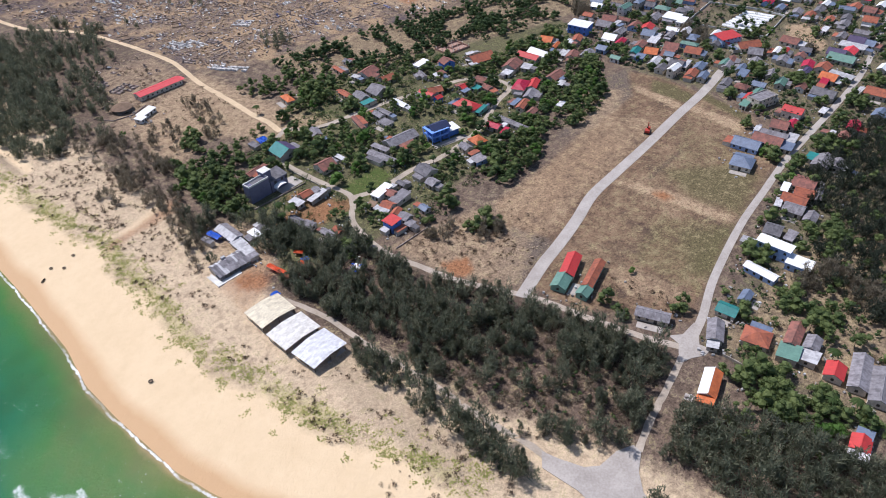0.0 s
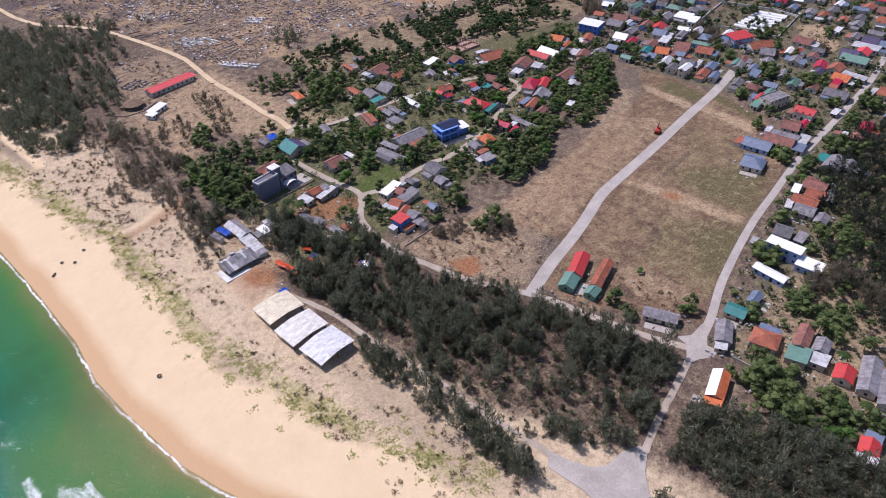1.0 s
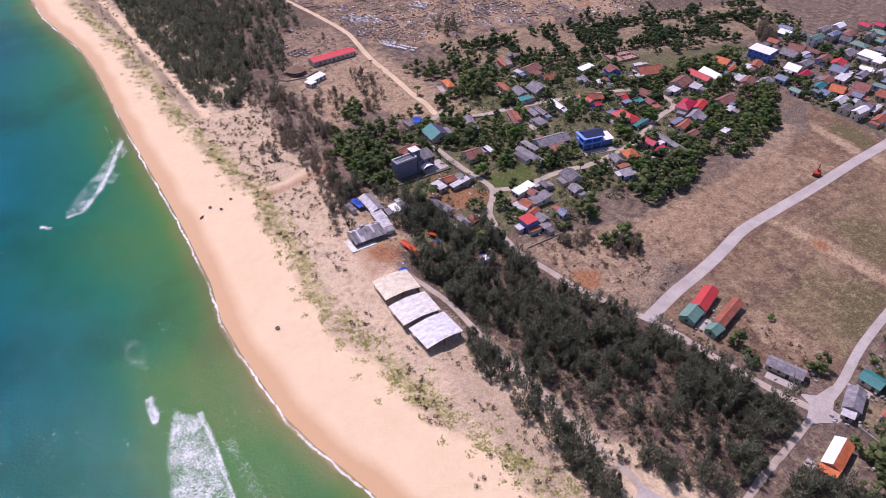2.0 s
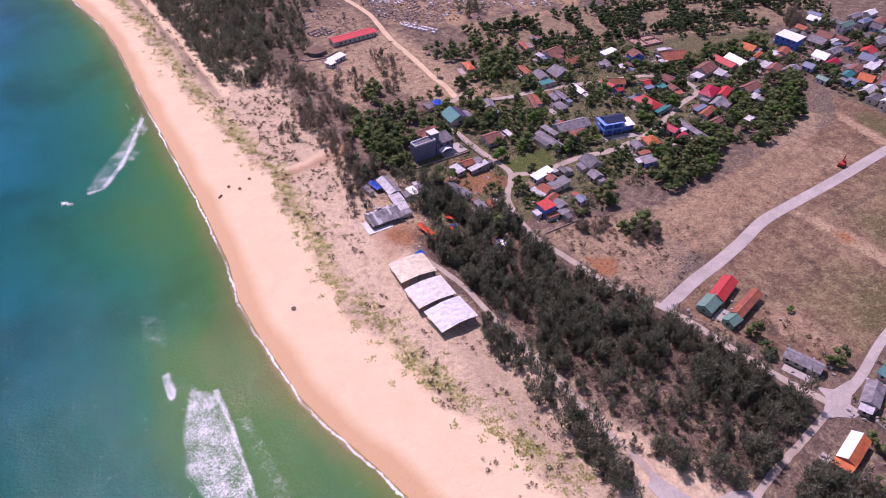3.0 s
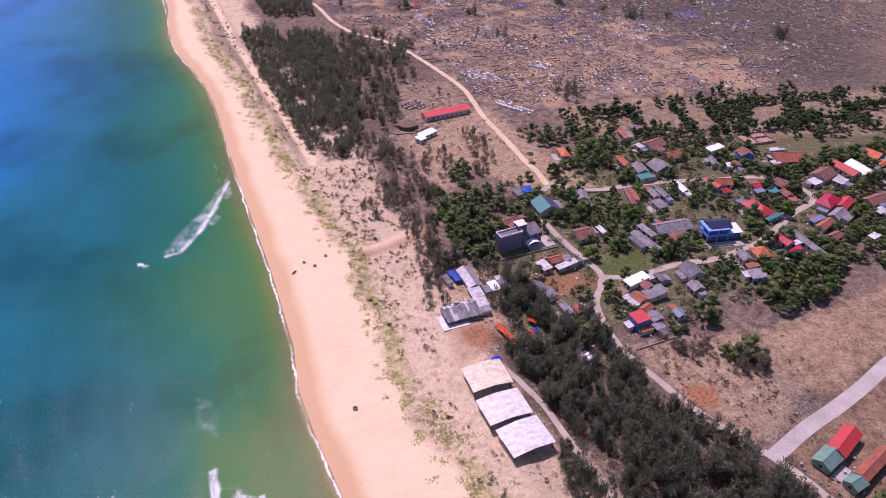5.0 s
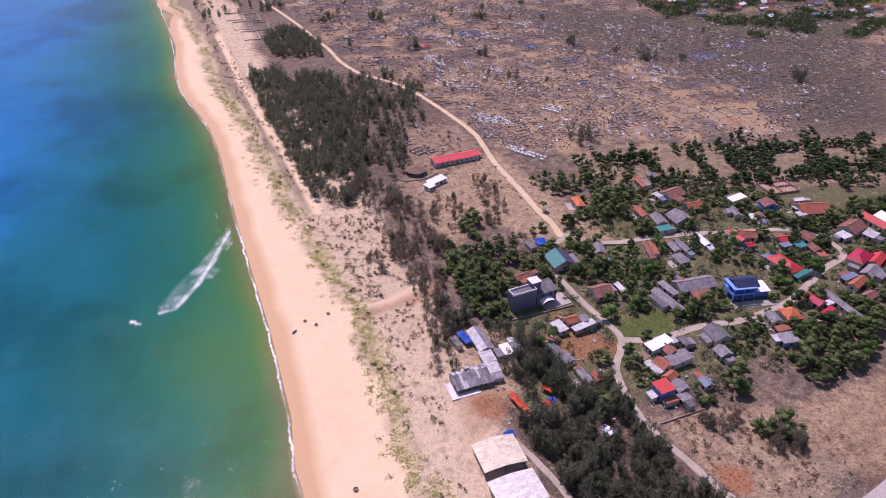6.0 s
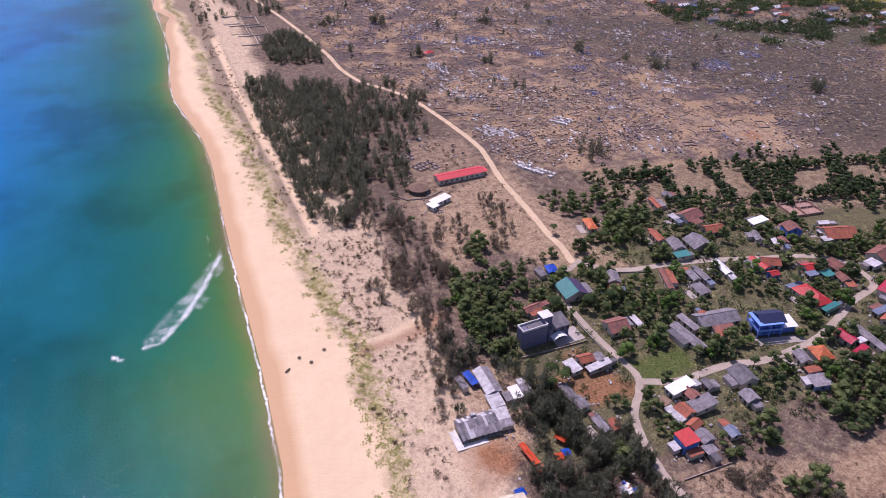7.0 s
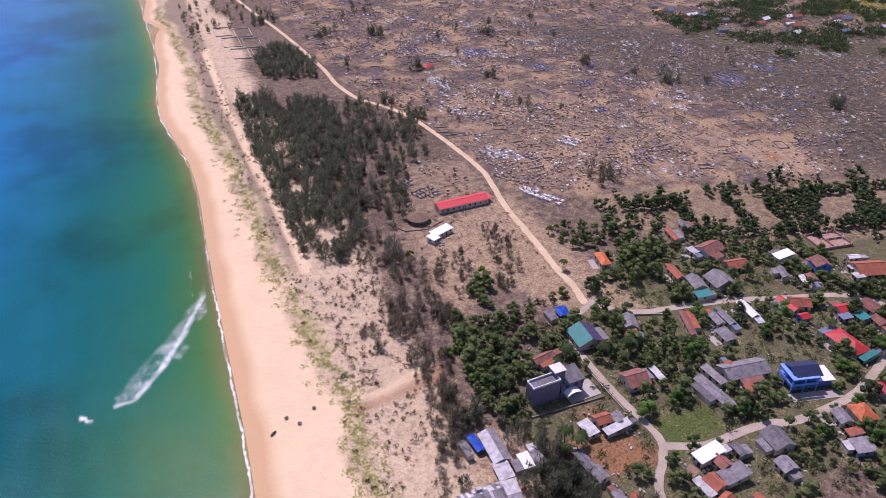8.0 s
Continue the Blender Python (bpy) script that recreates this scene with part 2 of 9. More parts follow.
def inside(px, py, poly, soft):
    """1 inside the polygon, 0 outside, with a border of that softness in metres."""
    dist = np.full(px.shape, 1e9)
    ins = np.zeros(px.shape, bool)
    n = len(poly)
    for i in range(n):
        (ax, ay), (bx, by) = poly[i], poly[(i + 1) % n]
        ex, ey = bx - ax, by - ay
        t = np.clip(((px - ax) * ex + (py - ay) * ey) / (ex * ex + ey * ey + 1e-9), 0, 1)
        dist = np.minimum(dist, np.hypot(px - ax - t * ex, py - ay - t * ey))
        cross = (ay > py) != (by > py)
        xi = ax + (py - ay) * ex / (ey if abs(ey) > 1e-9 else 1e-9)
        ins ^= cross & (px < xi)
    return smooth(-soft, soft, np.where(ins, dist, -dist))


def spaced(lo, hi, step, far):
    a = list(np.arange(lo, hi + 0.01, step))
    s = step
    while a[-1] < far:
        s *= 1.5
        a.append(a[-1] + s)
    s = step
    while a[0] > -far:
        s *= 1.5
        a.insert(0, a[0] - s)
    return np.array(a)


ZONES = {
    "field": [(228.2, 176.9), (268.7, 176.9), (322.7, 182.2), (402.3, 202.5), (406.4, 176.9), (391.5, 114.8), (353.7, 83.7), (274.1, 77), (212, 63.5), (199.8, 89.1), (189, 104), (189, 125.6), (205.2, 148.5)],
    "pale_field": [(369.9, 212), (406.4, 205.2), (372.6, 182.2), (324, 179.6), (301.1, 189)],
    "rubble": [(182.2, 140.4), (218.7, 159.3), (221.4, 136.4), (187.7, 131)],
    "wood_south": [(118.8, 222.8), (166.1, 225.5), (163.4, 201.2), (164.7, 174.2), (178.2, 129.6), (191.7, 62.1), (149.9, 52.7), (137.7, 56.7), (124.2, 74.2), (113.4, 81), (108, 143.1), (116.1, 172.8)],
    "wood_north": [(90.5, 661.5), (137.7, 648), (185, 623.7), (228.2, 531.9), (210.6, 499.5), (182.2, 500.9), (164.7, 434.7), (108, 401), (93.2, 413.1), (89.1, 513)],
    "village": [(135, 270), (124.2, 216), (162, 202.5), (222.8, 202.5), (310.5, 216), (353.7, 243), (445.5, 270), (472.5, 351), (337.5, 353.7), (256.5, 353.7), (202.5, 337.5)],
    "town": [(202.5, 59.4), (197.1, -81), (702, -81), (702, 216), (405, 202.5), (405, 94.5), (270, 59.4)],
    "lot": [(191.7, 248.4), (214.7, 248.4), (214.7, 237.6), (190.4, 233.6)],
    "cemetery": [(221.4, 540), (226.8, 445.5), (283.5, 405), (405, 384.8), (567, 445.5), (945, 634.5), (1215, 1620), (162, 1620), (186.3, 675)],
    "far_green": [(594, 750.6), (756, 746.6), (864, 631.8), (683.1, 531.9), (599.4, 565.7), (553.5, 654.8)],
    "paddy": [(756, 695.2), (789.8, 735.8), (918, 729), (850.5, 634.5)],
}
gx, gy = spaced(20, 635, 2.9, 4200), spaced(-40, 975, 2.9, 4200)
GX, GY = np.meshgrid(gx, gy)
px, py = GX.ravel(), GY.ravel()
pz = ground_z(px, py)
mask = {k: inside(px, py, p, 3.0) for k, p in ZONES.items()}
d_shore = px - shore_x(py)
d_plants = d_shore + 39 - beach_width(py)
sand = 1 - smooth(32, 46, d_plants + 3.0 * rolling(px, py, 0.12, 0.5))
heath = smooth(43, 50, d_plants + 2.5 * rolling(px, py, 0.1, 3.3)) * (1 - smooth(88, 96, px + 0.0 * py)) * smooth(380, 440, py) + 0.45 * inside(px, py, [(92, 96), (106, 70), (112, 100), (110, 140), (112, 160), (100, 164), (93, 130)], 5) + 0.2 * inside(px, py, [(86, 392), (117.2, 392.1), (124, 350.3), (124, 262), (104, 250), (90, 290)], 6)
foot_path = np.maximum(inside(px, py, [(76, 306), (88, 303), (98, 300), (108, 303), (118, 307), (117, 313), (106, 309), (96, 306), (86, 309), (77, 311)], 1.8), 0)
trail = inside(px, py, [(88.4, 399.6), (94.5, 399.6), (92.5, 486), (89.1, 648), (93.2, 810), (86.4, 810), (83.7, 648), (87.1, 486)], 1.2)
sand = np.maximum(sand, 0.85 * trail)
sand = np.maximum(sand, 0.6 * foot_path)
creep = np.exp(-((d_plants - 41.5 - 2.0 * rolling(px, py, 0.05, 8.0)) / 4.6) ** 2) * smooth(-0.55, 0.35, rolling(px, py, 0.085, 2.5) + 0.05)
dune = smooth(30, 46, d_plants) * (1 - smooth(65, 84, d_shore + 5 * rolling(px, py, 0.07, 3.0)))
wet = 1 - smooth(2.0, 12.5, d_shore + 1.1 * rolling(px, py, 0.15, 2.0))
green = np.clip(mask["lot"] + 0.52 * mask["village"] + 0.34 * mask["town"] + 0.3 * mask["far_green"], 0, 1)
green = np.maximum(green, 0.35 * inside(px, py, [(270, 110.7), (286.2, 78.3), (229.5, 67.5), (229.5, 102.6)], 6))
green = np.maximum(green, 0.25 * inside(px, py, [(357.8, 140.4), (355.1, 102.6), (317.2, 83.7), (295.7, 121.5)], 6))
green = np.maximum(green, 0.6 * inside(px, py, [(213.3, 321.3), (245.7, 305.1), (248.4, 324), (222.8, 344.2)], 4))
green = np.maximum(green, 0.45 * inside(px, py, [(175.5, 348.3), (202.5, 353.7), (202.5, 384.8), (189, 391.5)], 6))
litter = np.clip(1.0 * mask["wood_south"] + 0.5 * mask["wood_north"] + 0.6 * inside(px, py, [(170.1, 193.1), (194.4, 190.4), (221.4, 178.2), (210.6, 155.2), (180.9, 144.5), (174.2, 162)], 4), 0, 1)
red = np.clip(inside(px, py, [(175.5, 167.4), (187.7, 160.7), (180.9, 151.2), (172.8, 155.2)], 1.5)
              + 0.55 * inside(px, py, [(105.3, 305.1), (128.2, 311.9), (128.2, 303.8), (108, 297)], 3) + 0.75 * inside(px, py, [(158, 243), (176.9, 248.4), (179.6, 234.9), (162, 232.2)], 2)
              + 0.4 * inside(px, py, [(101.2, 233.6), (122.9, 239), (126.9, 226.8), (113.4, 213.3), (98.6, 209.2)], 4) + 0.16 * inside(px, py, [(216, 145.8), (240.3, 148.5), (324, 153.9), (324, 178.2), (232.2, 175.5)], 8), 0, 1)
olive = np.maximum.reduce([inside(px, py, q, w) for q, w in (([(394.8, 149.2), (401.8, 147.4), (390, 115.7), (381.5, 114.5)], 2), ([(400.5, 182.9), (401, 169.8), (394.6, 149.5), (383, 147.5), (384.2, 176.4)], 3),
    ([(264, 94.8), (283.3, 77.5), (243.6, 70.1), (236.1, 78.2)], 6), ([(306.8, 127.7), (335.1, 100.2), (332.5, 85.6), (293.4, 79.2), (291.8, 104.4)], 8))])
bare = np.maximum.reduce([inside(px, py, q, 1.6) for q in ([(380.7, 186.4), (386.6, 186.5), (381, 153.9), (371.7, 151.7)], [(376.8, 151), (383, 147.5), (379, 111.1), (367.6, 111.1)],
    [(281.1, 141.4), (285.7, 138.9), (290.5, 115.9), (289.6, 80.3), (284.5, 79.9), (281, 112.9)], [(537.2, 150.4), (549.5, 138.7), (518.4, 114.4), (503.8, 115), (514.8, 140)])])
bare = np.maximum(bare, 0.6 * inside(px, py, [(369.4, 212.5), (377.3, 188.4), (331.1, 171), (310.9, 186.7), (335, 206.7)], 6))
bare = np.maximum(bare, 0.5 * inside(px, py, [(218.2, 107.8), (226.3, 101.3), (228.2, 72.5), (221.5, 70.9), (209.3, 91.5)], 2))
bare = np.maximum(bare, 0.6 * inside(px, py, [(91.3, 392.2), (117.2, 392.1), (120.7, 350.3), (118.6, 295.3), (97.3, 284.6), (87.8, 330.2)], 8))
bare = np.maximum(bare, 0.75 * inside(px, py, [(153.0, 413.0), (226.4, 439.7), (229.6, 345.3), (238.3, 305.9), (196.4, 318.7), (176.9, 356.4), (141.8, 332.5)], 8))
litter = np.maximum(litter, 0.75 * inside(px, py, [(324, 63.5), (376.7, 71.6), (459, 51.3), (445.5, 0), (333.5, 8.1), (290, -20), (252, -5), (262, 32), (290, 48)], 6))
litter = np.maximum(litter, 0.45 * mask["village"])
litter = np.maximum(litter, 0.8 * inside(px, py, [(292.5, 126.7), (294.1, 129.9), (333, 129.7), (332.5, 126.4)], 0.8))
for ax_, ay_, bx_, by_ in ((224.6, 112.3, 228.2, 72.5), (280.7, 91.7, 281.7, 79.5), (281.7, 79.5, 234.3, 74.7), (213, 66, 355, 84), (215, 150, 240, 100), (230, 99, 268, 105)):
    litter = np.maximum(litter, 0.55 * inside(px, py, [(ax_ - 1, ay_ - 1), (bx_ - 1, by_ - 1), (bx_ + 1, by_ + 1), (ax_ + 1, ay_ + 1)], 1.5))
red = np.clip(np.maximum.reduce([red, 0.9 * inside(px, py, [(282.2, 120.8), (289.7, 118.6), (288.5, 110.2), (281.2, 111.6)], 1.5), 0.85 * inside(px, py, [(106.8, 233), (118.1, 232.5), (121.8, 220.6), (114.3, 214.8), (106, 222.1)], 3),
    0.5 * inside(px, py, [(164.6, 266.9), (175.2, 266.1), (182.3, 242.7), (173.5, 233), (165.7, 247.7)], 2), 0.55 * inside(px, py, [(83.4, 295.5), (100.8, 298), (126, 300), (126, 308), (100.8, 304), (83.4, 301)], 3),
    0.7 * inside(px, py, [(409.8, 423.9), (419.8, 423.8), (422.2, 411.0), (409.2, 407.0)], 4)]), 0, 1)
red = np.maximum(red, 0.6 * inside(px, py, [(139.7, 249.8), (150.5, 255.1), (170.0, 252.2), (186.0, 238.0), (180.7, 230.0), (159.6, 237.7), (142.6, 240.8)], 2))
hut_yard = inside(px, py, [(120.8, 274.8), (136.0, 270.2), (143.4, 248.0), (126.6, 222.6), (104.0, 229.1), (103.3, 243.0)], 4)
bare = np.maximum(bare, 0.8 * hut_yard)
green = green * (1 - hut_yard)
litter = litter * (1 - hut_yard)
glade = inside(px, py, [(129, 128), (152, 112), (168, 72), (146, 58), (126, 86), (122, 112)], 9)
litter = litter * (1 - 0.4 * glade)
bare = np.maximum(bare, 0.18 * glade)
pale_lot = inside(px, py, [(178.9, 156.6), (203.8, 164.1), (220.6, 147.9), (198.1, 134.7), (180.3, 130.7), (174.5, 144.4)], 5)
bare = np.maximum(bare, 0.55 * pale_lot)
litter = litter * (1 - 0.7 * pale_lot)
east_sand = inside(px, py, [(206, 52), (262, 50), (300, 46), (335, 20), (300, -22), (240, -30), (208, -16)], 6) * (1 - mask["lot"])
bare = np.maximum(bare, 0.5 * east_sand)
litter = litter * (1 - 0.6 * east_sand)
sandy_lot = inside(px, py, [(170, 193), (194, 190), (224, 180), (218, 160), (206, 150), (181, 142), (171, 165)], 4)
litter = litter * (1 - 0.75 * sandy_lot)
bare = np.maximum(bare, 0.62 * sandy_lot)
left_field = inside(px, py, [(226, 178), (268.7, 178), (322.7, 183), (350, 170), (352, 152), (262, 147), (228, 140), (212, 150)], 5)
bare = np.maximum(bare, 0.46 * left_field + 0.2 * inside(px, py, [(224, 178), (262, 178), (255, 165), (228, 158)], 8))
right_field = inside(px, py, [(206, 122), (262, 137), (330, 140), (390, 143), (388, 112), (352, 88), (275, 80), (232, 72), (220, 98)], 6)
olive = np.maximum(olive, 0.22 * right_field)
bare = np.maximum(bare, 0.2 * right_field)
gravel = inside(px, py, [(124.5, 72), (131, 57), (139.6, 56), (145, 60), (134, 70), (126, 78)], 1.5)
bare = np.maximum(bare, 0.5 * gravel)
litter = litter * (1 - gravel)
hall_yard = inside(px, py, [(140, 402), (170, 372), (206, 345), (214, 420), (220, 490), (182, 500), (160, 440)], 6)
bare = np.maximum(bare, 0.45 * hall_yard)
litter = litter * (1 - 0.5 * hall_yard)
hedged = inside(px, py, [(262, 412), (300, 418), (353.7, 396), (459, 366), (540, 336), (513, 282), (432, 296), (356.4, 326), (299.7, 342), (272, 372)], 5)
bare = np.maximum(bare, 0.42 * hedged)
green = np.maximum(green * (1 - 0.5 * hedged), 0.3 * hedged)
near_graves = inside(px, py, [(222, 440), (262, 408), (330, 400), (400, 392), (420, 470), (380, 560), (300, 610), (235, 600), (228, 520)], 25)
bare = np.maximum(bare, 0.33 * near_graves)
bare = np.maximum(bare, 0.75 * inside(px, py, [(392, 452), (425, 440), (448, 418), (436, 384), (412, 390), (398, 410)], 12))
tomb = mask["cemetery"]
# zone of the burial ground darkened in colour, as under a cloud's shadow
cloud_shade = inside(px, py, [(406.9, 787.8), (751.0, 599.6), (515.7, 353.6), (453.9, 388.4), (474.5, 435.9), (457.7, 531.2), (416.4, 636.3)], 40)
track = np.maximum.reduce([inside(px, py, q, 1.2) for q in ([(295.7, 444.9), (299.9, 445.9), (300.3, 432.4), (296.2, 431.5)], [(292.4, 705.6), (347.4, 572.5), (385.8, 483.9), (425.8, 409.5), (421.7, 405.5), (381.0, 477.9), (343.3, 565.8), (289.8, 699.3)], [(258.1, 382.4), (341.3, 400.1), (340.2, 397.3), (258.9, 378.0)])])
paddy = mask["paddy"]
nx, ny = len(gx), len(gy)
ids = np.arange(nx * ny).reshape(ny, nx)
quads = np.stack([ids[:-1, :-1], ids[:-1, 1:], ids[1:, 1:], ids[1:, :-1]], -1).reshape(-1, 4)


def sheet(name, verts, faces, material, smooth_shade=True):
    me = bpy.data.meshes.new(name)
    me.from_pydata(verts.tolist() if hasattr(verts, "tolist") else verts, [], faces.tolist() if hasattr(faces, "tolist") else faces)
    me.materials.append(material)
    if smooth_shade:
        me.polygons.foreach_set("use_smooth", [True] * len(me.polygons))
    me.update()
    return new(name, me)


def layer(me, name, values):
    at = me.attributes.new(name, "FLOAT", "POINT")
    at.data.foreach_set("value", np.asarray(values, np.float32))


def ground_material():
    m, nt, b = node_mat("earth_and_sand")
    pos = place(nt)

    def attr(n):
        a = nt.nodes.new("ShaderNodeAttribute")
        a.attribute_name = n
        return a.outputs["Fac"]
    big, mid = noise_tex(nt, 0.035, 6, 0.62, pos), noise_tex(nt, 0.22, 6, 0.68, pos)
    fine, grit = noise_tex(nt, 1.3, 4, 0.75, pos), noise_tex(nt, 6.0, 2, 0.7, pos)
    # dry earth and straw
    col = ramp(nt, mid.outputs[0], [(0.34, (0.085, 0.061, 0.05)), (0.5, (0.155, 0.112, 0.088)), (0.66, (0.26, 0.196, 0.155))]).outputs[0]
    col = mix(nt, ramp(nt, big.outputs[0], [(0.42, 0.0), (0.62, 0.6)]).outputs[0], col, (0.21, 0.15, 0.115))

    def broken(a, hard=0.5):
        """A mask whose border is broken up by the noise."""
        s = math_node(nt, "ADD", attr(a), math_node(nt, "MULTIPLY", math_node(nt, "SUBTRACT", fine.outputs[0], 0.5), hard))
        s = math_node(nt, "ADD", s, math_node(nt, "MULTIPLY", math_node(nt, "SUBTRACT", mid.outputs[0], 0.5), hard))
        return ramp(nt, s, [(0.12, 0.0), (0.9, 1.0)]).outputs[0]
    blot = noise_tex(nt, 0.06, 5, 0.7, pos)
    blot2 = math_node(nt, "ADD", math_node(nt, "MULTIPLY", blot.outputs[0], 0.6), math_node(nt, "MULTIPLY", mid.outputs[0], 0.4))
    field_col = ramp(nt, blot2, [(0.38, (0.115, 0.077, 0.058)), (0.46, (0.185, 0.12, 0.08)), (0.54, (0.245, 0.16, 0.104)), (0.63, (0.35, 0.24, 0.162))]).outputs[0]
    col = mix(nt, broken("field", 0.3), col, field_col)
    tomb_col = ramp(nt, blot2, [(0.38, (0.075, 0.055, 0.051)), (0.46, (0.13, 0.092, 0.078)), (0.54, (0.21, 0.147, 0.114)), (0.63, (0.38, 0.27, 0.19))]).outputs[0]
    tomb_col = mix(nt, ramp(nt, big.outputs[0], [(0.39, 0.85), (0.48, 0.0)]).outputs[0], tomb_col, (0.10, 0.078, 0.088))
    tomb_col = mix(nt, ramp(nt, big.outputs[0], [(0.51, 0.0), (0.59, 0.8)]).outputs[0], tomb_col, (0.42, 0.285, 0.17))
    col = mix(nt, broken("tomb", 0.4), col, tomb_col)
    # cloud shadow over the far graves, painted as darker earth
    col = mix(nt, math_node(nt, "MULTIPLY", broken("cloud_shade", 1.0), 0.9), col, ramp(nt, mid.outputs[0], [(0.35, (0.05, 0.044, 0.04)), (0.65, (0.12, 0.098, 0.08))]).outputs[0])
    col = mix(nt, broken("litter", 1.0), col, ramp(nt, fine.outputs[0], [(0.35, (0.062, 0.044, 0.037)), (0.6, (0.16, 0.114, 0.088))]).outputs[0])
    col = mix(nt, broken("yard", 0.9), col, ramp(nt, fine.outputs[0], [(0.3, (0.095, 0.072, 0.06)), (0.7, (0.235, 0.185, 0.15))]).outputs[0])
    col = mix(nt, broken("green", 1.1), col, ramp(nt, fine.outputs[0], [(0.3, (0.058, 0.083, 0.022)), (0.7, (0.145, 0.168, 0.055))]).outputs[0])
    col = mix(nt, math_node(nt, "MULTIPLY", broken("olive", 1.3), 0.9), col, ramp(nt, fine.outputs[0], [(0.3, (0.08, 0.075, 0.035)), (0.7, (0.165, 0.14, 0.07))]).outputs[0])
    col = mix(nt, broken("bare", 1.0), col, ramp(nt, mid.outputs[0], [(0.35, (0.32, 0.218, 0.138)), (0.62, (0.48, 0.35, 0.232))]).outputs[0])
    col = mix(nt, math_node(nt, "MULTIPLY", broken("track", 1.2), 0.5), col, (0.38, 0.28, 0.20))
    col = mix(nt, broken("paddy", 0.2), col, (0.222, 0.200, 0.030))
    # dune: pale sand with grey litter
    dn = ramp(nt, mid.outputs[0], [(0.33, (0.42, 0.315, 0.215)), (0.47, (0.56, 0.43, 0.30)), (0.64, (0.68, 0.53, 0.37))]).outputs[0]
    col = mix(nt, broken("dune", 0.8), col, dn)
    col = mix(nt, math_node(nt, "MULTIPLY", broken("heath", 1.8), 0.85), col, ramp(nt, fine.outputs[0], [(0.3, (0.13, 0.10, 0.072)), (0.7, (0.34, 0.26, 0.19))]).outputs[0])
    col = mix(nt, math_node(nt, "MULTIPLY", broken("creep", 2.6), 0.5), col, ramp(nt, fine.outputs[0], [(0.3, (0.25, 0.26, 0.08)), (0.7, (0.50, 0.44, 0.19))]).outputs[0])
    bs = ramp(nt, blot2, [(0.3, (0.655, 0.495, 0.315)), (0.7, (0.755, 0.585, 0.39))]).outputs[0]
    col = mix(nt, broken("sand", 0.35), col, bs)
    col = mix(nt, broken("red", 0.7), col, ramp(nt, fine.outputs[0], [(0.3, (0.24, 0.098, 0.05)), (0.7, (0.42, 0.215, 0.11))]).outputs[0])
    w = ramp(nt, math_node(nt, "ADD", attr("wet"), math_node(nt, "MULTIPLY", math_node(nt, "SUBTRACT", mid.outputs[0], 0.5), 0.35)), [(0.1, 0.0), (0.75, 1.0)]).outputs[0]
    col = mix(nt, w, col, (0.55, 0.35, 0.19))
    # grain and pebbles
    gr = ramp(nt, grit.outputs[0], [(0.3, 0.8), (0.7, 1.15)]).outputs[0]
    # dark tufts, pale stones and small hollows on all but the clean beach
    tuft = noise_tex(nt, 0.75, 5, 0.8, pos)
    tf = ramp(nt, tuft.outputs[0], [(0.40, 0.42), (0.50, 1.0), (0.60, 1.1), (0.68, 1.5)]).outputs[0]
    speck = noise_tex(nt, 1.9, 3, 0.7, pos)
    sp = ramp(nt, speck.outputs[0], [(0.36, 0.4), (0.45, 1.0), (0.6, 1.0), (0.72, 1.55)]).outputs[0]
    tf = mix(nt, 0.9, tf, sp, "MULTIPLY")
    tf = mix(nt, math_node(nt, "MULTIPLY", attr("dune"), 0.55), tf, (1.0, 1.0, 1.0))
    tf = mix(nt, broken("sand", 0.35), tf, (1.0, 1.0, 1.0))
    col = mix(nt, 0.85, col, tf, "MULTIPLY")
    gr = mix(nt, math_node(nt, "MULTIPLY", broken("sand", 0.35), 0.85), gr, (1.0, 1.0, 1.0))
    col = mix(nt, 1.0, col, gr, "MULTIPLY")
    nt.links.new(col, b.inputs["Base Color"])
    nt.links.new(ramp(nt, w, [(0.0, 0.95), (1.0, 0.45)]).outputs[0], b.inputs["Roughness"])
    b.inputs["Specular IOR Level"].default_value = 0.15
    h = math_node(nt, "ADD", math_node(nt, "MULTIPLY", mid.outputs[0], 1.0), math_node(nt, "MULTIPLY", fine.outputs[0], 0.6))
    bump(nt, b, h, 0.7, 0.6)
    return m


ground = sheet("ground", np.stack([px, py, pz], 1), quads, ground_material())
yard = np.clip(0.4 * mask["village"] + 0.6 * mask["town"] + mask["pale_field"] + mask["rubble"], 0, 1)
for nm, v in (("sand", sand), ("dune", dune), ("wet", wet), ("green", green), ("litter", litter), ("red", red), ("tomb", tomb), ("paddy", paddy), ("field", mask["field"]), ("yard", yard), ("olive", olive), ("bare", bare), ("cloud_shade", cloud_shade), ("track", track), ("creep", creep), ("heath", np.clip(heath, 0, 1) * (1 - trail))):
    layer(ground.data, nm, v)
tagged(ground, "dry sandy earth with grass patches, dunes and a pale beach", "ground", kind="structure")


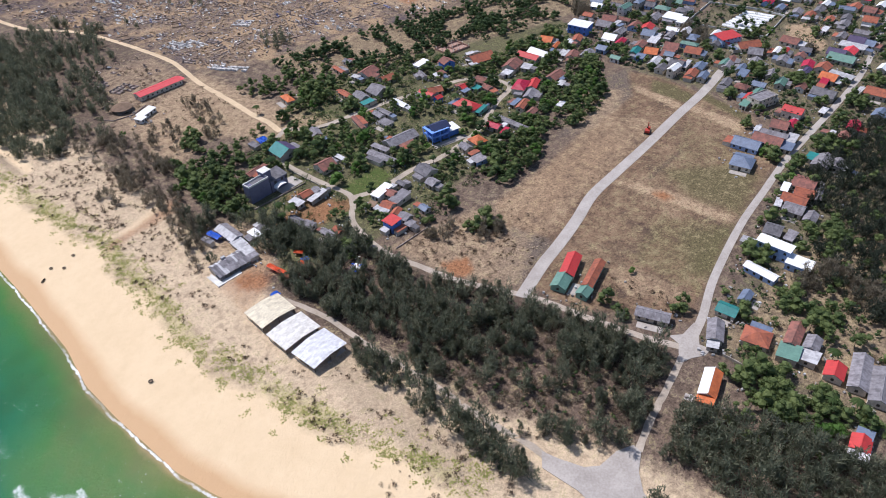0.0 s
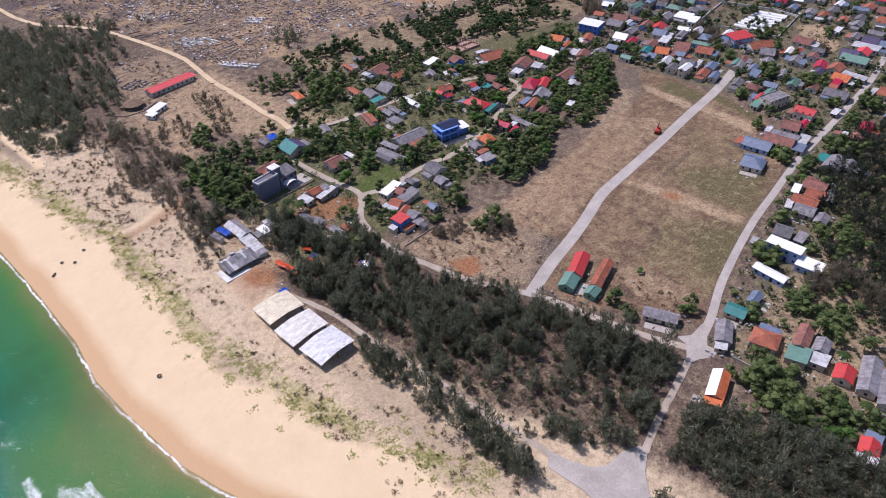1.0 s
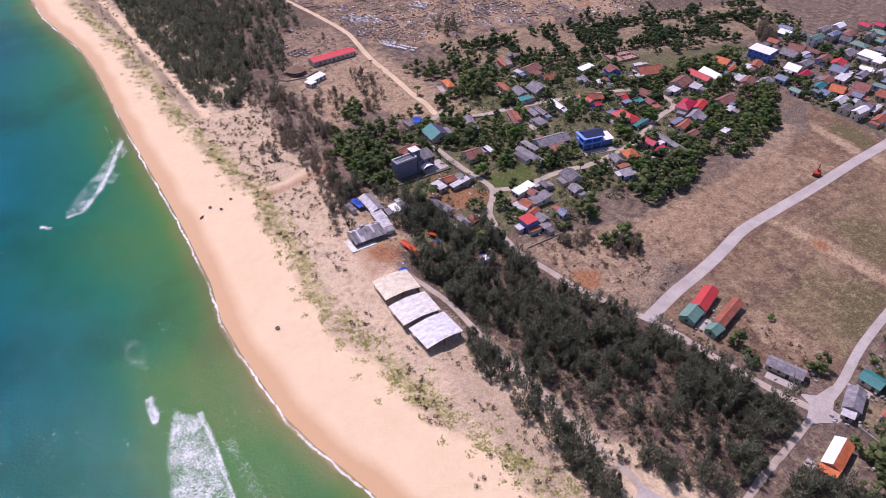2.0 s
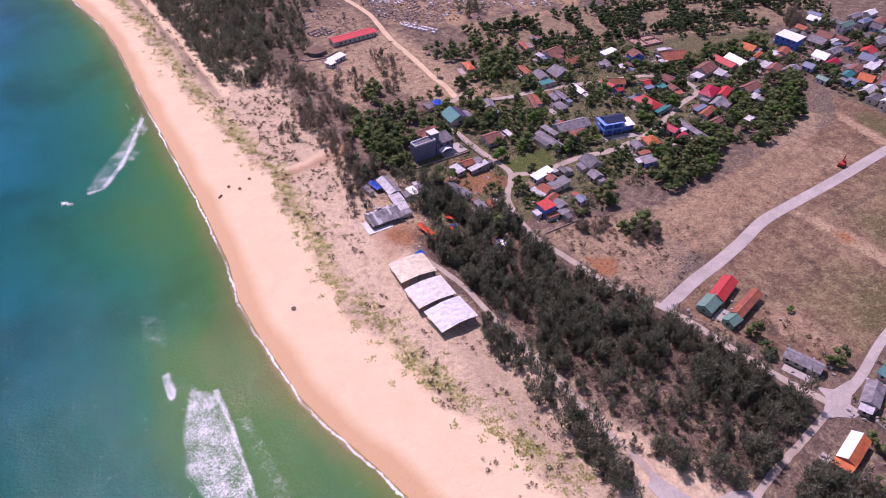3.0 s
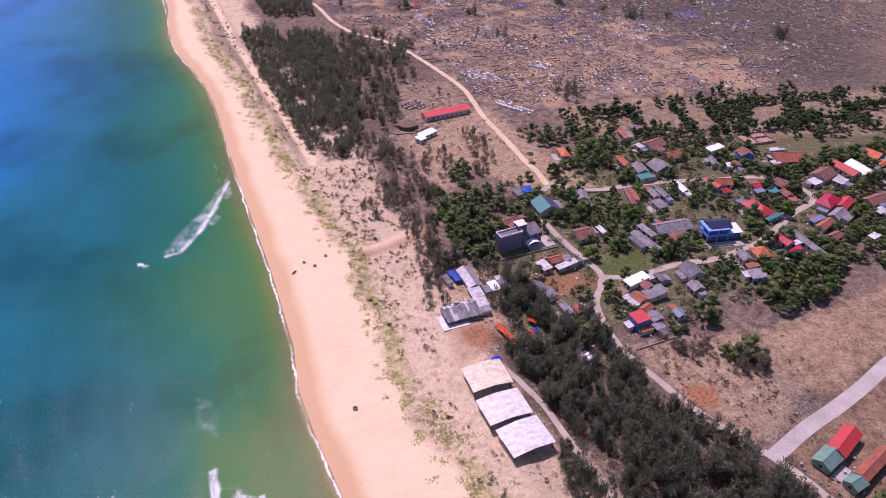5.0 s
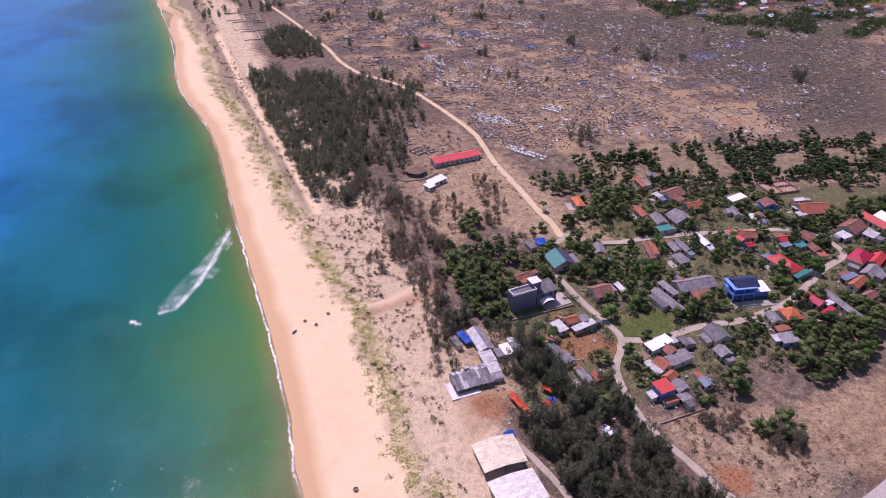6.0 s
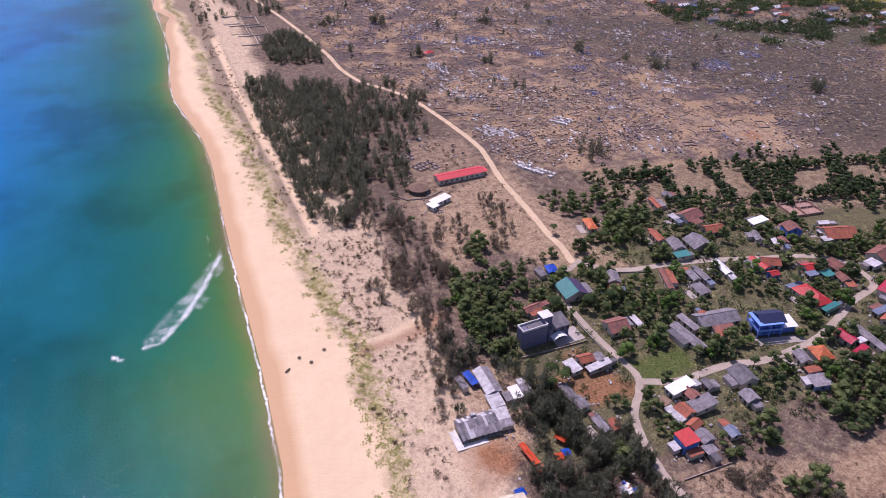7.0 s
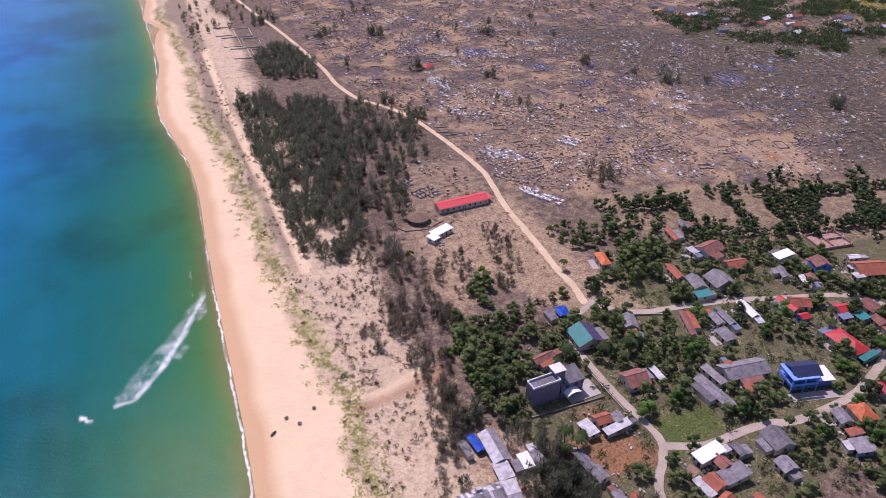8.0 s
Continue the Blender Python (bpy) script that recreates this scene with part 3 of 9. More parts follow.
# ---- sea ----
def sea_material():
    m, nt, b = node_mat("sea_water")
    pos = place(nt)

    def attr(n):
        a = nt.nodes.new("ShaderNodeAttribute")
        a.attribute_name = n
        return a.outputs["Fac"]
    big, mid = noise_tex(nt, 0.018, 5, 0.6, pos), noise_tex(nt, 0.12, 5, 0.65, pos)
    fine = noise_tex(nt, 2.3, 5, 0.8, pos)
    d = math_node(nt, "ADD", attr("depth"), math_node(nt, "MULTIPLY", math_node(nt, "SUBTRACT", big.outputs[0], 0.5), 0.35))
    col = ramp(nt, d, [(0.0, (0.32, 0.24, 0.12)), (0.05, (0.15, 0.17, 0.065)), (0.18, (0.055, 0.155, 0.05)), (0.36, (0.013, 0.128, 0.08)), (0.58, (0.003, 0.102, 0.112)), (0.78, (0.003, 0.118, 0.20)), (1.0, (0.004, 0.14, 0.36))]).outputs[0]
    drift = noise_tex(nt, 0.009, 4, 0.6, pos)
    col = mix(nt, 1.0, col, ramp(nt, drift.outputs[0], [(0.38, (0.62, 0.72, 0.80)), (0.5, (1.0, 1.0, 1.0)), (0.64, (1.25, 1.1, 1.0))]).outputs[0], "MULTIPLY")
    foam_n = math_node(nt, "ADD", math_node(nt, "MULTIPLY", mid.outputs[0], 0.28), math_node(nt, "MULTIPLY", fine.outputs[0], 0.72))
    fo = math_node(nt, "ADD", attr("foam"), math_node(nt, "MULTIPLY", math_node(nt, "SUBTRACT", foam_n, 0.5), 3.7))
    fo = ramp(nt, fo, [(0.55, 0.0), (1.05, 1.0)]).outputs[0]
    fo = math_node(nt, "MULTIPLY", fo, ramp(nt, attr("foam"), [(0.02, 0.0), (0.2, 1.0)]).outputs[0])
    # sun glints on the ripples, painted as fixed white specks
    glint, band = noise_tex(nt, 1.25, 2.5, 0.7, pos), noise_tex(nt, 0.05, 3, 0.6, pos)
    fk = math_node(nt, "ADD", glint.outputs[0], math_node(nt, "MULTIPLY", math_node(nt, "SUBTRACT", band.outputs[0], 0.5), 0.28))
    fk = math_node(nt, "MULTIPLY", ramp(nt, fk, [(0.705, 0.0), (0.74, 1.0)]).outputs[0], attr("glints"))
    fo = math_node(nt, "MAXIMUM", fo, fk)
    # the last thin wash along the sand, and a fainter one behind it
    lobe, fray, stretch = noise_tex(nt, 0.055, 3, 0.6, pos), noise_tex(nt, 0.45, 5, 0.75, pos), noise_tex(nt, 0.03, 2, 0.5, pos)
    reach = math_node(nt, "SUBTRACT", attr("off"), math_node(nt, "ADD", math_node(nt, "MULTIPLY", lobe.outputs[0], 4.5), -1.7))
    for shift, thick in ((0.0, 0.6), (-2.4, 0.3)):
        gap = math_node(nt, "ABSOLUTE", math_node(nt, "SUBTRACT", reach, shift))
        edge = math_node(nt, "SUBTRACT", math_node(nt, "MULTIPLY", math_node(nt, "ADD", fray.outputs[0], -0.18), 3.0 * thick), gap)
        line = ramp(nt, edge, [(0.0, 0.0), (0.35, 0.9 if shift == 0 else 0.45)]).outputs[0]
        line = math_node(nt, "MULTIPLY", line, ramp(nt, stretch.outputs[0], [(0.40, 0.12), (0.56, 1.0)]).outputs[0])
        fo = math_node(nt, "MAXIMUM", fo, math_node(nt, "MULTIPLY", line, ramp(nt, fray.outputs[0], [(0.3, 0.25), (0.5, 1.0)]).outputs[0]))
    col = mix(nt, fo, col, (0.80, 0.82, 0.86))
    nt.links.new(col, b.inputs["Base Color"])
    nt.links.new(ramp(nt, fo, [(0.0, 0.06), (1.0, 0.9)]).outputs[0], b.inputs["Roughness"])
    b.inputs["IOR"].default_value = 1.33
    b.inputs["Specular IOR Level"].default_value = 0.05
    rip = noise_tex(nt, 0.8, 3.0, 0.6, pos)
    bump(nt, b, rip.outputs[0], 0.4, 0.6)
    return m


SEA_Z = -0.42
sx = np.concatenate([-np.geomspace(4200, 80, 22), np.arange(-78, -20, 1.9), np.arange(-19, 64, 1.15), [66, 70, 76, 82, 100, 140, 220]])
sy = spaced(80, 570, 2.4, 4200)
SX, SY = np.meshgrid(sx, sy)
qx, qy = SX.ravel(), SY.ravel()
off = shore_x(qy) - qx
swell = 0.10 * np.sin(qx * 0.45 + 0.6 * rolling(qx, qy, 0.05, 1.0)) * smooth(3, 16, off)


def roller(y0, y1, x0, x1, width):
    """Foam of one breaking wave, from (x0, y0) to (x1, y1): a sharp shoreward front and a frayed tail to sea."""
    f = np.clip((qy - y0) / (y1 - y0), 0, 1)
    front = x0 + (x1 - x0) * f + 0.8 * rolling(qx * 0, qy, 0.3, y0)
    s = front - qx
    ends = smooth(-3, 4, qy - y0) * (1 - smooth(-4, 3, qy - y1))
    return ends * smooth(-0.5, 0.4, s) * (0.66 * (1 - smooth(0.3 * width, 1.3 * width, s)) + 0.6 * (1 - smooth(0.1 * width, 0.5 * width, s)))


WASH = [(6.0, 191.0), (13.6, 182.5), (13.2, 166.0), (11.8, 149.0), (10.6, 134.0), (10.0, 113.0), (0.5, 117.7), (-3.6, 138.9), (-6.0, 155.2), (-4.0, 166.8), (1.0, 179.5)]
CREST = [(13.6, 183.0), (13.2, 166.0), (11.8, 149.0), (10.6, 134.0), (10.0, 112.0)]
lace = inside(qx, qy, WASH, 2.0)
SURF = [(42.0, 412.0), (28.0, 388.0), (16.3, 371.0), (6.6, 358.0), (-2.5, 344.0), (-2.0, 338.0), (5.4, 337.5), (16.8, 352.5), (28.6, 375.0), (41.0, 401.0)]


def band(line, width, soft):
    """A strip of foam along a line of corners."""
    dist = np.full(qx.shape, 1e9)
    for (ax, ay), (bx, by) in zip(line, line[1:]):
        ex, ey = bx - ax, by - ay
        t = np.clip(((qx - ax) * ex + (qy - ay) * ey) / (ex * ex + ey * ey), 0, 1)
        dist = np.minimum(dist, np.hypot(qx - ax - t * ex, qy - ay - t * ey))
    return 1 - smooth(width, width + soft, dist)


foam = np.maximum.reduce([
    # the near breaker: a lacy sheet behind a white crest, and small caps beside it
    0.68 * lace, 0.84 * band(CREST, 0.4, 1.6), 0.8 * inside(qx, qy, [(-1.6, 201.6), (1.8, 201.5), (2.0, 192.0), (-0.4, 186.0), (-2.7, 187.2), (-2.6, 194.0)], 1.0),
    0.42 * inside(qx, qy, [(-2.7, 237.9), (6.7, 234.4), (7.5, 219.5), (1.5, 212.7), (-2.9, 222.0)], 3.0), 0.40 * inside(qx, qy, [(15.6, 172.0), (20.4, 168.4), (22.5, 137.0), (19.8, 112.3), (13.4, 111.9), (15.3, 141.0)], 2.5),
    # the breaker further up the beach
    0.56 * inside(qx, qy, SURF, 2.4), 0.80 * band([(40.0, 402.5), (29.0, 377.0), (17.0, 355.0), (5.5, 340.0), (-1.0, 339.0)], 0.4, 3.0),
    0.62 * inside(qx, qy, [(33.5, 391.0), (40.9, 397.0), (40.4, 387.0), (35.0, 380.7)], 1.5), 0.55 * inside(qx, qy, [(28.0, 370.7), (31.1, 365.6), (24.3, 356.4), (21.2, 361.4)], 1.5), 0.9 * band([(-14.0, 338.0), (-10.5, 333.5)], 0.8, 1.2),
    0.4 * roller(399.6, 429.3, 35.4, 36.8, 3.4), 0.5 * roller(653.4, 672.3, 24.3, 23, 8.1), 0.45 * roller(756, 783, 10.8, 8.1, 10.8)])
depth = np.interp(off, [0, 2.5, 12, 40, 81, 150, 400], [0.0, 0.08, 0.22, 0.38, 0.6, 0.8, 1.0]) + 0.07 * rolling(qx, qy, 0.03, 6.0) * smooth(7, 40, off)
depth = depth * (1 - 0.45 * inside(qx, qy, [(-4.6, 221.3), (25.6, 216.8), (31.7, 170.5), (24.3, 106.2), (-8.4, 122.0), (-9.4, 174.5)], 14.0))
depth = depth - 0.16 * smooth(50, 110, off) * (1 - smooth(200, 340, qy))
depth = depth + 0.12 * smooth(340, 675, qy) * smooth(3, 27, off) + 0.12 * smooth(260, 640, qy) * smooth(18, 70, off)
nsx, nsy = len(sx), len(sy)
sid = np.arange(nsx * nsy).reshape(nsy, nsx)
squads = np.stack([sid[:-1, :-1], sid[:-1, 1:], sid[1:, 1:], sid[1:, :-1]], -1).reshape(-1, 4)
sea = sheet("water", np.stack([qx, qy, SEA_Z + swell * np.exp(-np.maximum(-off, 0)) + 0.25 * np.clip(foam, 0, 1) * smooth(4, 11, off)], 1), squads, sea_material())
layer(sea.data, "depth", np.clip(depth, 0, 1))
# where the painted sun sparkle shows: nearer water, off the sand
layer(sea.data, "glints", (1 - smooth(230, 420, qy)) * smooth(2, 8, off))
layer(sea.data, "off", np.clip(off, -5, 60))
layer(sea.data, "foam", np.clip(foam, 0, 1.25))
tagged(sea, "green shallows turning blue, with white breaking waves", "sea", kind="structure")


# ---- roads ----
def spline(pts, step):
    """Points every step metres on a smooth line through the control points."""
    p = [Vector((*a, 0)) for a in pts]
    p = [2 * p[0] - p[1]] + p + [2 * p[-1] - p[-2]]
    out = []
    for i in range(1, len(p) - 2):
        n = max(1, int((p[i + 1] - p[i]).length / step))
        for k in range(n):
            t = k / n
            out.append(0.5 * ((2 * p[i]) + (p[i + 1] - p[i - 1]) * t + (2 * p[i - 1] - 5 * p[i] + 4 * p[i + 1] - p[i + 2]) * t * t + (3 * p[i] - p[i - 1] - 3 * p[i + 1] + p[i + 2]) * t ** 3))
    out.append(p[-2])
    return out


def road(name, pts, width, material, label, lift=0.10, ragged=0.0):
    """A road as one slab, its top a little above the ground."""
    line = spline(pts, 2.5)
    top, n = [], len(line)
    for i, c in enumerate(line):
        d = (line[min(i + 1, n - 1)] - line[max(i - 1, 0)]).normalized()
        s = Vector((-d.y, d.x, 0))
        for side in (-1, 1):
            w = width / 2 + (ragged * noise.noise(Vector((c.x * 0.3, c.y * 0.3, 7.0 * side))) if ragged else 0)
            q = c + s * side * w
            top.append((q.x, q.y, float(ground_z(q.x, q.y)) + lift))
    verts = top + [(x, y, z - 0.4) for x, y, z in top]
    k, faces = len(top), []
    for i in range(n - 1):
        a, b, c, d = 2 * i, 2 * i + 1, 2 * i + 3, 2 * i + 2
        faces += [(a, d, c, b), (a, a + k, d + k, d), (b, c, c + k, b + k)]
    faces += [(0, 1, 1 + k, k), (2 * n - 1, 2 * n - 2, 2 * n - 2 + k, 2 * n - 1 + k)]
    return tagged(sheet(name, verts, faces, material, False), label, "road", kind="structure")


road("road_main", [(194.5, 58.2), (197.1, 58.7), (217.4, 62.1), (243, 68.9), (284.9, 75.6), (318.6, 78.3), (360.5, 81), (423.9, 81), (480.6, 82.4), (537.3, 89.1), (594, 97.2), (702, 108)], 3.5, M["concrete"], "pale concrete road between houses and fields", 0.12)
road("road_link", [(144.4, 49.8), (149.1, 51.2), (159.6, 53.3), (172.7, 55.2), (185.1, 57.1), (197.7, 59.3)], 2.6, M["lane"], "narrow worn concrete lane beside the wood", 0.10, 0.4)
road("road_coast", [(122.5, 70.5), (122.7, 74), (122.9, 78.3), (121.5, 97.2), (121.5, 114.8), (121.5, 129.6), (120.2, 147.2), (120.2, 166.1), (120.2, 179.6), (117.5, 195.8), (113.4, 210.6)], 2.5, M["lane"], "narrow pale lane along the wood above the beach", 0.08, 0.5)
road("road_wood", [(197.1, 60.8), (193.1, 72.9), (190.4, 85.1), (187.7, 99.9), (185, 117.5), (182.2, 126.9), (176.9, 140.4), (171.5, 156.6), (168.8, 174.2), (166.1, 190.4), (167.4, 203.9), (170.1, 214.7), (174.2, 224.1), (182.2, 232.2), (187.7, 240.3), (187.7, 251.1), (186.3, 267.3), (186.3, 290.2), (187.7, 302.4), (197.1, 315.9), (210.6, 324)], 3.2, M["lane"], "narrow concrete lane from the wood into the village", 0.08, 0.3)
road("road_new", [(180.9, 125.6), (203.9, 131), (221.4, 133.7), (241.7, 137.7), (264.6, 143.1), (290.2, 144.5), (322.7, 145.8), (365.9, 148.5), (401, 149.9), (438.8, 153.9)], 5.8, M["concrete"], "new wide concrete road across the dry field", 0.14)
road("road_track", [(207.9, 324), (210.6, 340.2), (210.6, 353.7), (213.3, 382.1), (216, 421.2), (221.4, 452.3), (224.1, 472.5), (222.8, 502.2), (218.7, 540), (213.3, 573.8), (202.5, 603.5), (187.7, 629.1), (180.9, 668.2), (180.9, 706.1), (178.2, 746.6), (174.2, 800.6), (166.1, 876.2), (158, 934.2), (145.8, 1053), (135, 1215)], 3.8, M["dirtroad"], "sandy track through the burial ground", 0.06, 0.5)
road("road_village", [(210.6, 325.4), (220.1, 313.2), (232.2, 307.8), (253.8, 303.8), (278.1, 298.4), (302.4, 290.2), (324, 283.5), (337.5, 274.1), (340.2, 261.9), (336.2, 249.8), (315.9, 244.4), (291.6, 234.9), (272.7, 229.5), (244.4, 228.2), (233.6, 230.9), (222.8, 232.2), (202.5, 232.2), (187.7, 237.6)], 3.6, M["lane"], "winding pale concrete lane between village houses", 0.07, 0.2)
PLAZA = [(123.4, 74.5), (124.7, 68.2), (127.2, 60.4), (131, 56.6), (139.6, 55.4), (145.3, 52.3), (144.4, 48.9), (137.2, 45.8), (131.5, 41), (126, 30), (111, 37), (117, 49), (118.6, 57), (118.2, 70.6)]
tagged(sheet("pavement_plaza", [(x, y, float(ground_z(x, y)) + 0.28) for x, y in PLAZA] + [(x, y, -0.4) for x, y in PLAZA], [tuple(range(len(PLAZA)))] + [(a, a + len(PLAZA), (a + 1) % len(PLAZA) + len(PLAZA), (a + 1) % len(PLAZA)) for a in range(len(PLAZA))],
             M["concrete"], False), "pale concrete turning place where roads meet", "pavement", kind="structure")


JUNCTION = [(199.5, 67.5), (198.0, 62.6), (193.0, 60.0), (189.5, 57.2), (194.0, 55.3), (198.5, 52.0), (203.0, 51.5), (202.5, 56.2), (206.5, 58.4), (213.0, 60.0), (212.0, 63.2), (203.5, 63.6)]
tagged(sheet("pavement_junction", [(x, y, float(ground_z(x, y)) + 0.15) for x, y in JUNCTION] + [(x, y, -0.4) for x, y in JUNCTION], [tuple(range(len(JUNCTION)))] + [(a, a + len(JUNCTION), (a + 1) % len(JUNCTION) + len(JUNCTION), (a + 1) % len(JUNCTION)) for a in range(len(JUNCTION))],
             M["concrete"], False), "pale concrete apron where two roads meet", "pavement", kind="structure")


# ---- building helpers ----
HOUSES = []


def part(name, bm, material, parent, label=""):
    """Links a bmesh as one mesh object under a thing or a part."""
    me = bpy.data.meshes.new(name)
    bm.to_mesh(me)
    bm.free()
    me.materials.append(material)
    ob = new(name, me)
    ob.parent = parent
    if label:
        ob["label"] = label
    return ob


def thing(name, x, y, rot, label, category, group="", z=None):
    ob = new(name)
    ob.matrix_world = pose(x, y, float(ground_z(x, y)) if z is None else z, 0, 0, rot)
    return tagged(ob, label, category, group)


def add_box(bm, x0, x1, y0, y1, z0, z1):
    v = [bm.verts.new((x, y, z)) for z in (z0, z1) for x, y in ((x0, y0), (x1, y0), (x1, y1), (x0, y1))]
    for f in ((3, 2, 1, 0), (4, 5, 6, 7), (0, 1, 5, 4), (1, 2, 6, 5), (2, 3, 7, 6), (3, 0, 4, 7)):
        bm.faces.new([v[i] for i in f])


def box(x0, x1, y0, y1, z0, z1):
    bm = bmesh.new()
    add_box(bm, x0, x1, y0, y1, z0, z1)
    return bm


def prism(bm, loop, thick):
    """A slab: the polygon as its top, pushed down by thick; u runs along its first edge."""
    uv = bm.loops.layers.uv.verify()
    top = [bm.verts.new(p) for p in loop]
    low = [bm.verts.new((p[0], p[1], p[2] - thick)) for p in loop]
    o = Vector(loop[0])
    ax = (Vector(loop[1]) - o).normalized()
    nrm = ax.cross(Vector(loop[2]) - o).normalized()
    ay = nrm.cross(ax)
    n = len(loop)
    faces = [bm.faces.new(top), bm.faces.new(low[::-1])] + [bm.faces.new((top[i], low[i], low[(i + 1) % n], top[(i + 1) % n])) for i in range(n)]
    for f in faces:
        for lp in f.loops:
            q = lp.vert.co - o
            lp[uv].uv = (q.dot(ax), q.dot(ay))


def gable(L, W, z, rise, over=0.45, thick=0.12, slopes=(0, 1)):
    bm = bmesh.new()
    hx, hy = L / 2 + over, W / 2 + over
    drop = rise * over / (W / 2)
    if 0 in slopes:
        prism(bm, [(-hx, -hy, z - drop), (hx, -hy, z - drop), (hx, 0, z + rise), (-hx, 0, z + rise)], thick)
    if 1 in slopes:
        prism(bm, [(hx, hy, z - drop), (-hx, hy, z - drop), (-hx, 0, z + rise), (hx, 0, z + rise)], thick)
    return bm


def hip(L, W, z, rise, over=0.45, thick=0.12, ridge=None):
    bm = bmesh.new()
    hx, hy = L / 2 + over, W / 2 + over
    drop = rise * over / (W / 2)
    r = max(L / 2 - W / 2, 0.15) if ridge is None else ridge / 2
    a, b, c, d = (-hx, -hy, z - drop), (hx, -hy, z - drop), (hx, hy, z - drop), (-hx, hy, z - drop)
    e, f = (-r, 0, z + rise), (r, 0, z + rise)
    prism(bm, [a, b, f, e], thick)
    prism(bm, [c, d, e, f], thick)
    prism(bm, [b, c, f], thick)
    prism(bm, [d, a, e], thick)
    return bm


def lean(L, W, z, rise, over=0.35, thick=0.1):
    bm = bmesh.new()
    hx, hy = L / 2 + over, W / 2 + over
    prism(bm, [(-hx, -hy, z), (hx, -hy, z), (hx, hy, z + rise), (-hx, hy, z + rise)], thick)
    return bm


def gable_walls(L, W, z, rise, kind):
    bm = bmesh.new()
    hx, hy = L / 2, W / 2
    add_box(bm, -hx, hx, -hy, hy, -0.4, z - 0.1)
    if kind == "gable":
        for x0, x1 in ((-hx, -hx + 0.2), (hx - 0.2, hx)):
            v = [bm.verts.new((x, y, h)) for x in (x0, x1) for y, h in ((-hy, z - 0.1), (hy, z - 0.1), (0, z + rise - 0.16))]
            for f in ((0, 1, 2), (5, 4, 3), (0, 3, 4, 1), (1, 4, 5, 2), (2, 5, 3, 0)):
                bm.faces.new([v[i] for i in f])
    if kind == "lean":
        v = [bm.verts.new((x, y, h)) for x in (-hx, hx) for y, h in ((-hy, z - 0.1), (hy, z - 0.1), (hy, z + rise - 0.15))]
        for f in ((0, 1, 2), (5, 4, 3), (0, 3, 4, 1), (1, 4, 5, 2), (2, 5, 3, 0)):
            bm.faces.new([v[i] for i in f])
    bmesh.ops.recalc_face_normals(bm, faces=bm.faces)
    return bm


def opening(parent, name, side, at, z0, w, h, L, W, material):
    """A door or window leaf set in a frame, standing 5 cm proud of one of the four walls."""
    hx, hy = L / 2, W / 2
    t = 0.05
    spans = {"s": (at - w / 2, at + w / 2, -hy - t, -hy + 0.05), "n": (at - w / 2, at + w / 2, hy - 0.05, hy + t),
             "w": (-hx - t, -hx + 0.05, at - w / 2, at + w / 2), "e": (hx - 0.05, hx + t, at - w / 2, at + w / 2)}
    x0, x1, y0, y1 = spans[side]
    return part(name, box(x0, x1, y0, y1, z0, z0 + h), material, parent)


rng = random.Random(7)


def house(x, y, rot, L, W, roof, wall="plaster", kind="gable", eave=3.0, rise=None, label="", storeys=1, name="house", wins=True, over=0.45, z=None, roof2=""):
    """One building: walls, a roof with depth and overhang, doors and windows on its long fronts."""
    rise = (0.22 if kind == "lean" else 0.5) * W / 2 if rise is None else rise
    if name == "annex" and roof == "white" and wall == "plaster":
        roof = "pale"
    top = thing(name, x, y, rot, label, "house", z=z)
    HOUSES.append((x, y, rot, L, W))
    part("wall", gable_walls(L, W, eave, rise, kind), M[wall], top)
    if kind == "gable":
        if roof2:
            part("roof_slope", gable(L, W, eave, rise, over, 0.12, (0,)), M[roof], top)
            part("roof_slope", gable(L, W, eave, rise, over, 0.12, (1,)), M[roof2], top)
        else:
            part("roof", gable(L, W, eave, rise, over), M[roof], top)
        bm = bmesh.new()
        add_box(bm, -L / 2 - over, L / 2 + over, -0.16, 0.16, eave + rise - 0.06, eave + rise + 0.07)
        part("ridge_cap", bm, M[roof], top)
    elif kind == "hip":
        part("roof", hip(L, W, eave, rise, over), M[roof], top)
    elif kind == "lean":
        part("roof", lean(L, W, eave, rise, over), M[roof], top)
    else:
        bm = bmesh.new()
        prism(bm, [(-L / 2, -W / 2, eave), (L / 2, -W / 2, eave), (L / 2, W / 2, eave), (-L / 2, W / 2, eave)], 0.2)
        part("roof", bm, M[roof], top)
        bm = bmesh.new()
        for b in ((-L / 2, L / 2, -W / 2, -W / 2 + 0.2), (-L / 2, L / 2, W / 2 - 0.2, W / 2), (-L / 2, -L / 2 + 0.2, -W / 2 + 0.2, W / 2 - 0.2), (L / 2 - 0.2, L / 2, -W / 2 + 0.2, W / 2 - 0.2)):
            add_box(bm, *b, eave + 0.004, eave + 0.6)
        part("parapet", bm, M[wall], top)
    if wins:
        for s in range(storeys):
            b0 = s * 3.2
            n = max(2, int(L / 3.2))
            for i in range(n):
                at = -L / 2 + (i + 0.5) * L / n
                if s == 0 and i == n // 2:
                    opening(top, "door", "s", at, 0.05, 1.3, 2.1, L, W, M["opening"])
                else:
                    opening(top, "window", "s", at, b0 + 0.95, 1.1, 1.2, L, W, M["opening"])
            for side in ("w", "e"):
                if W > 3.5:
                    opening(top, "window", side, 0.0, b0 + 1.0, 1.1, 1.2, L, W, M["opening"])
    return top


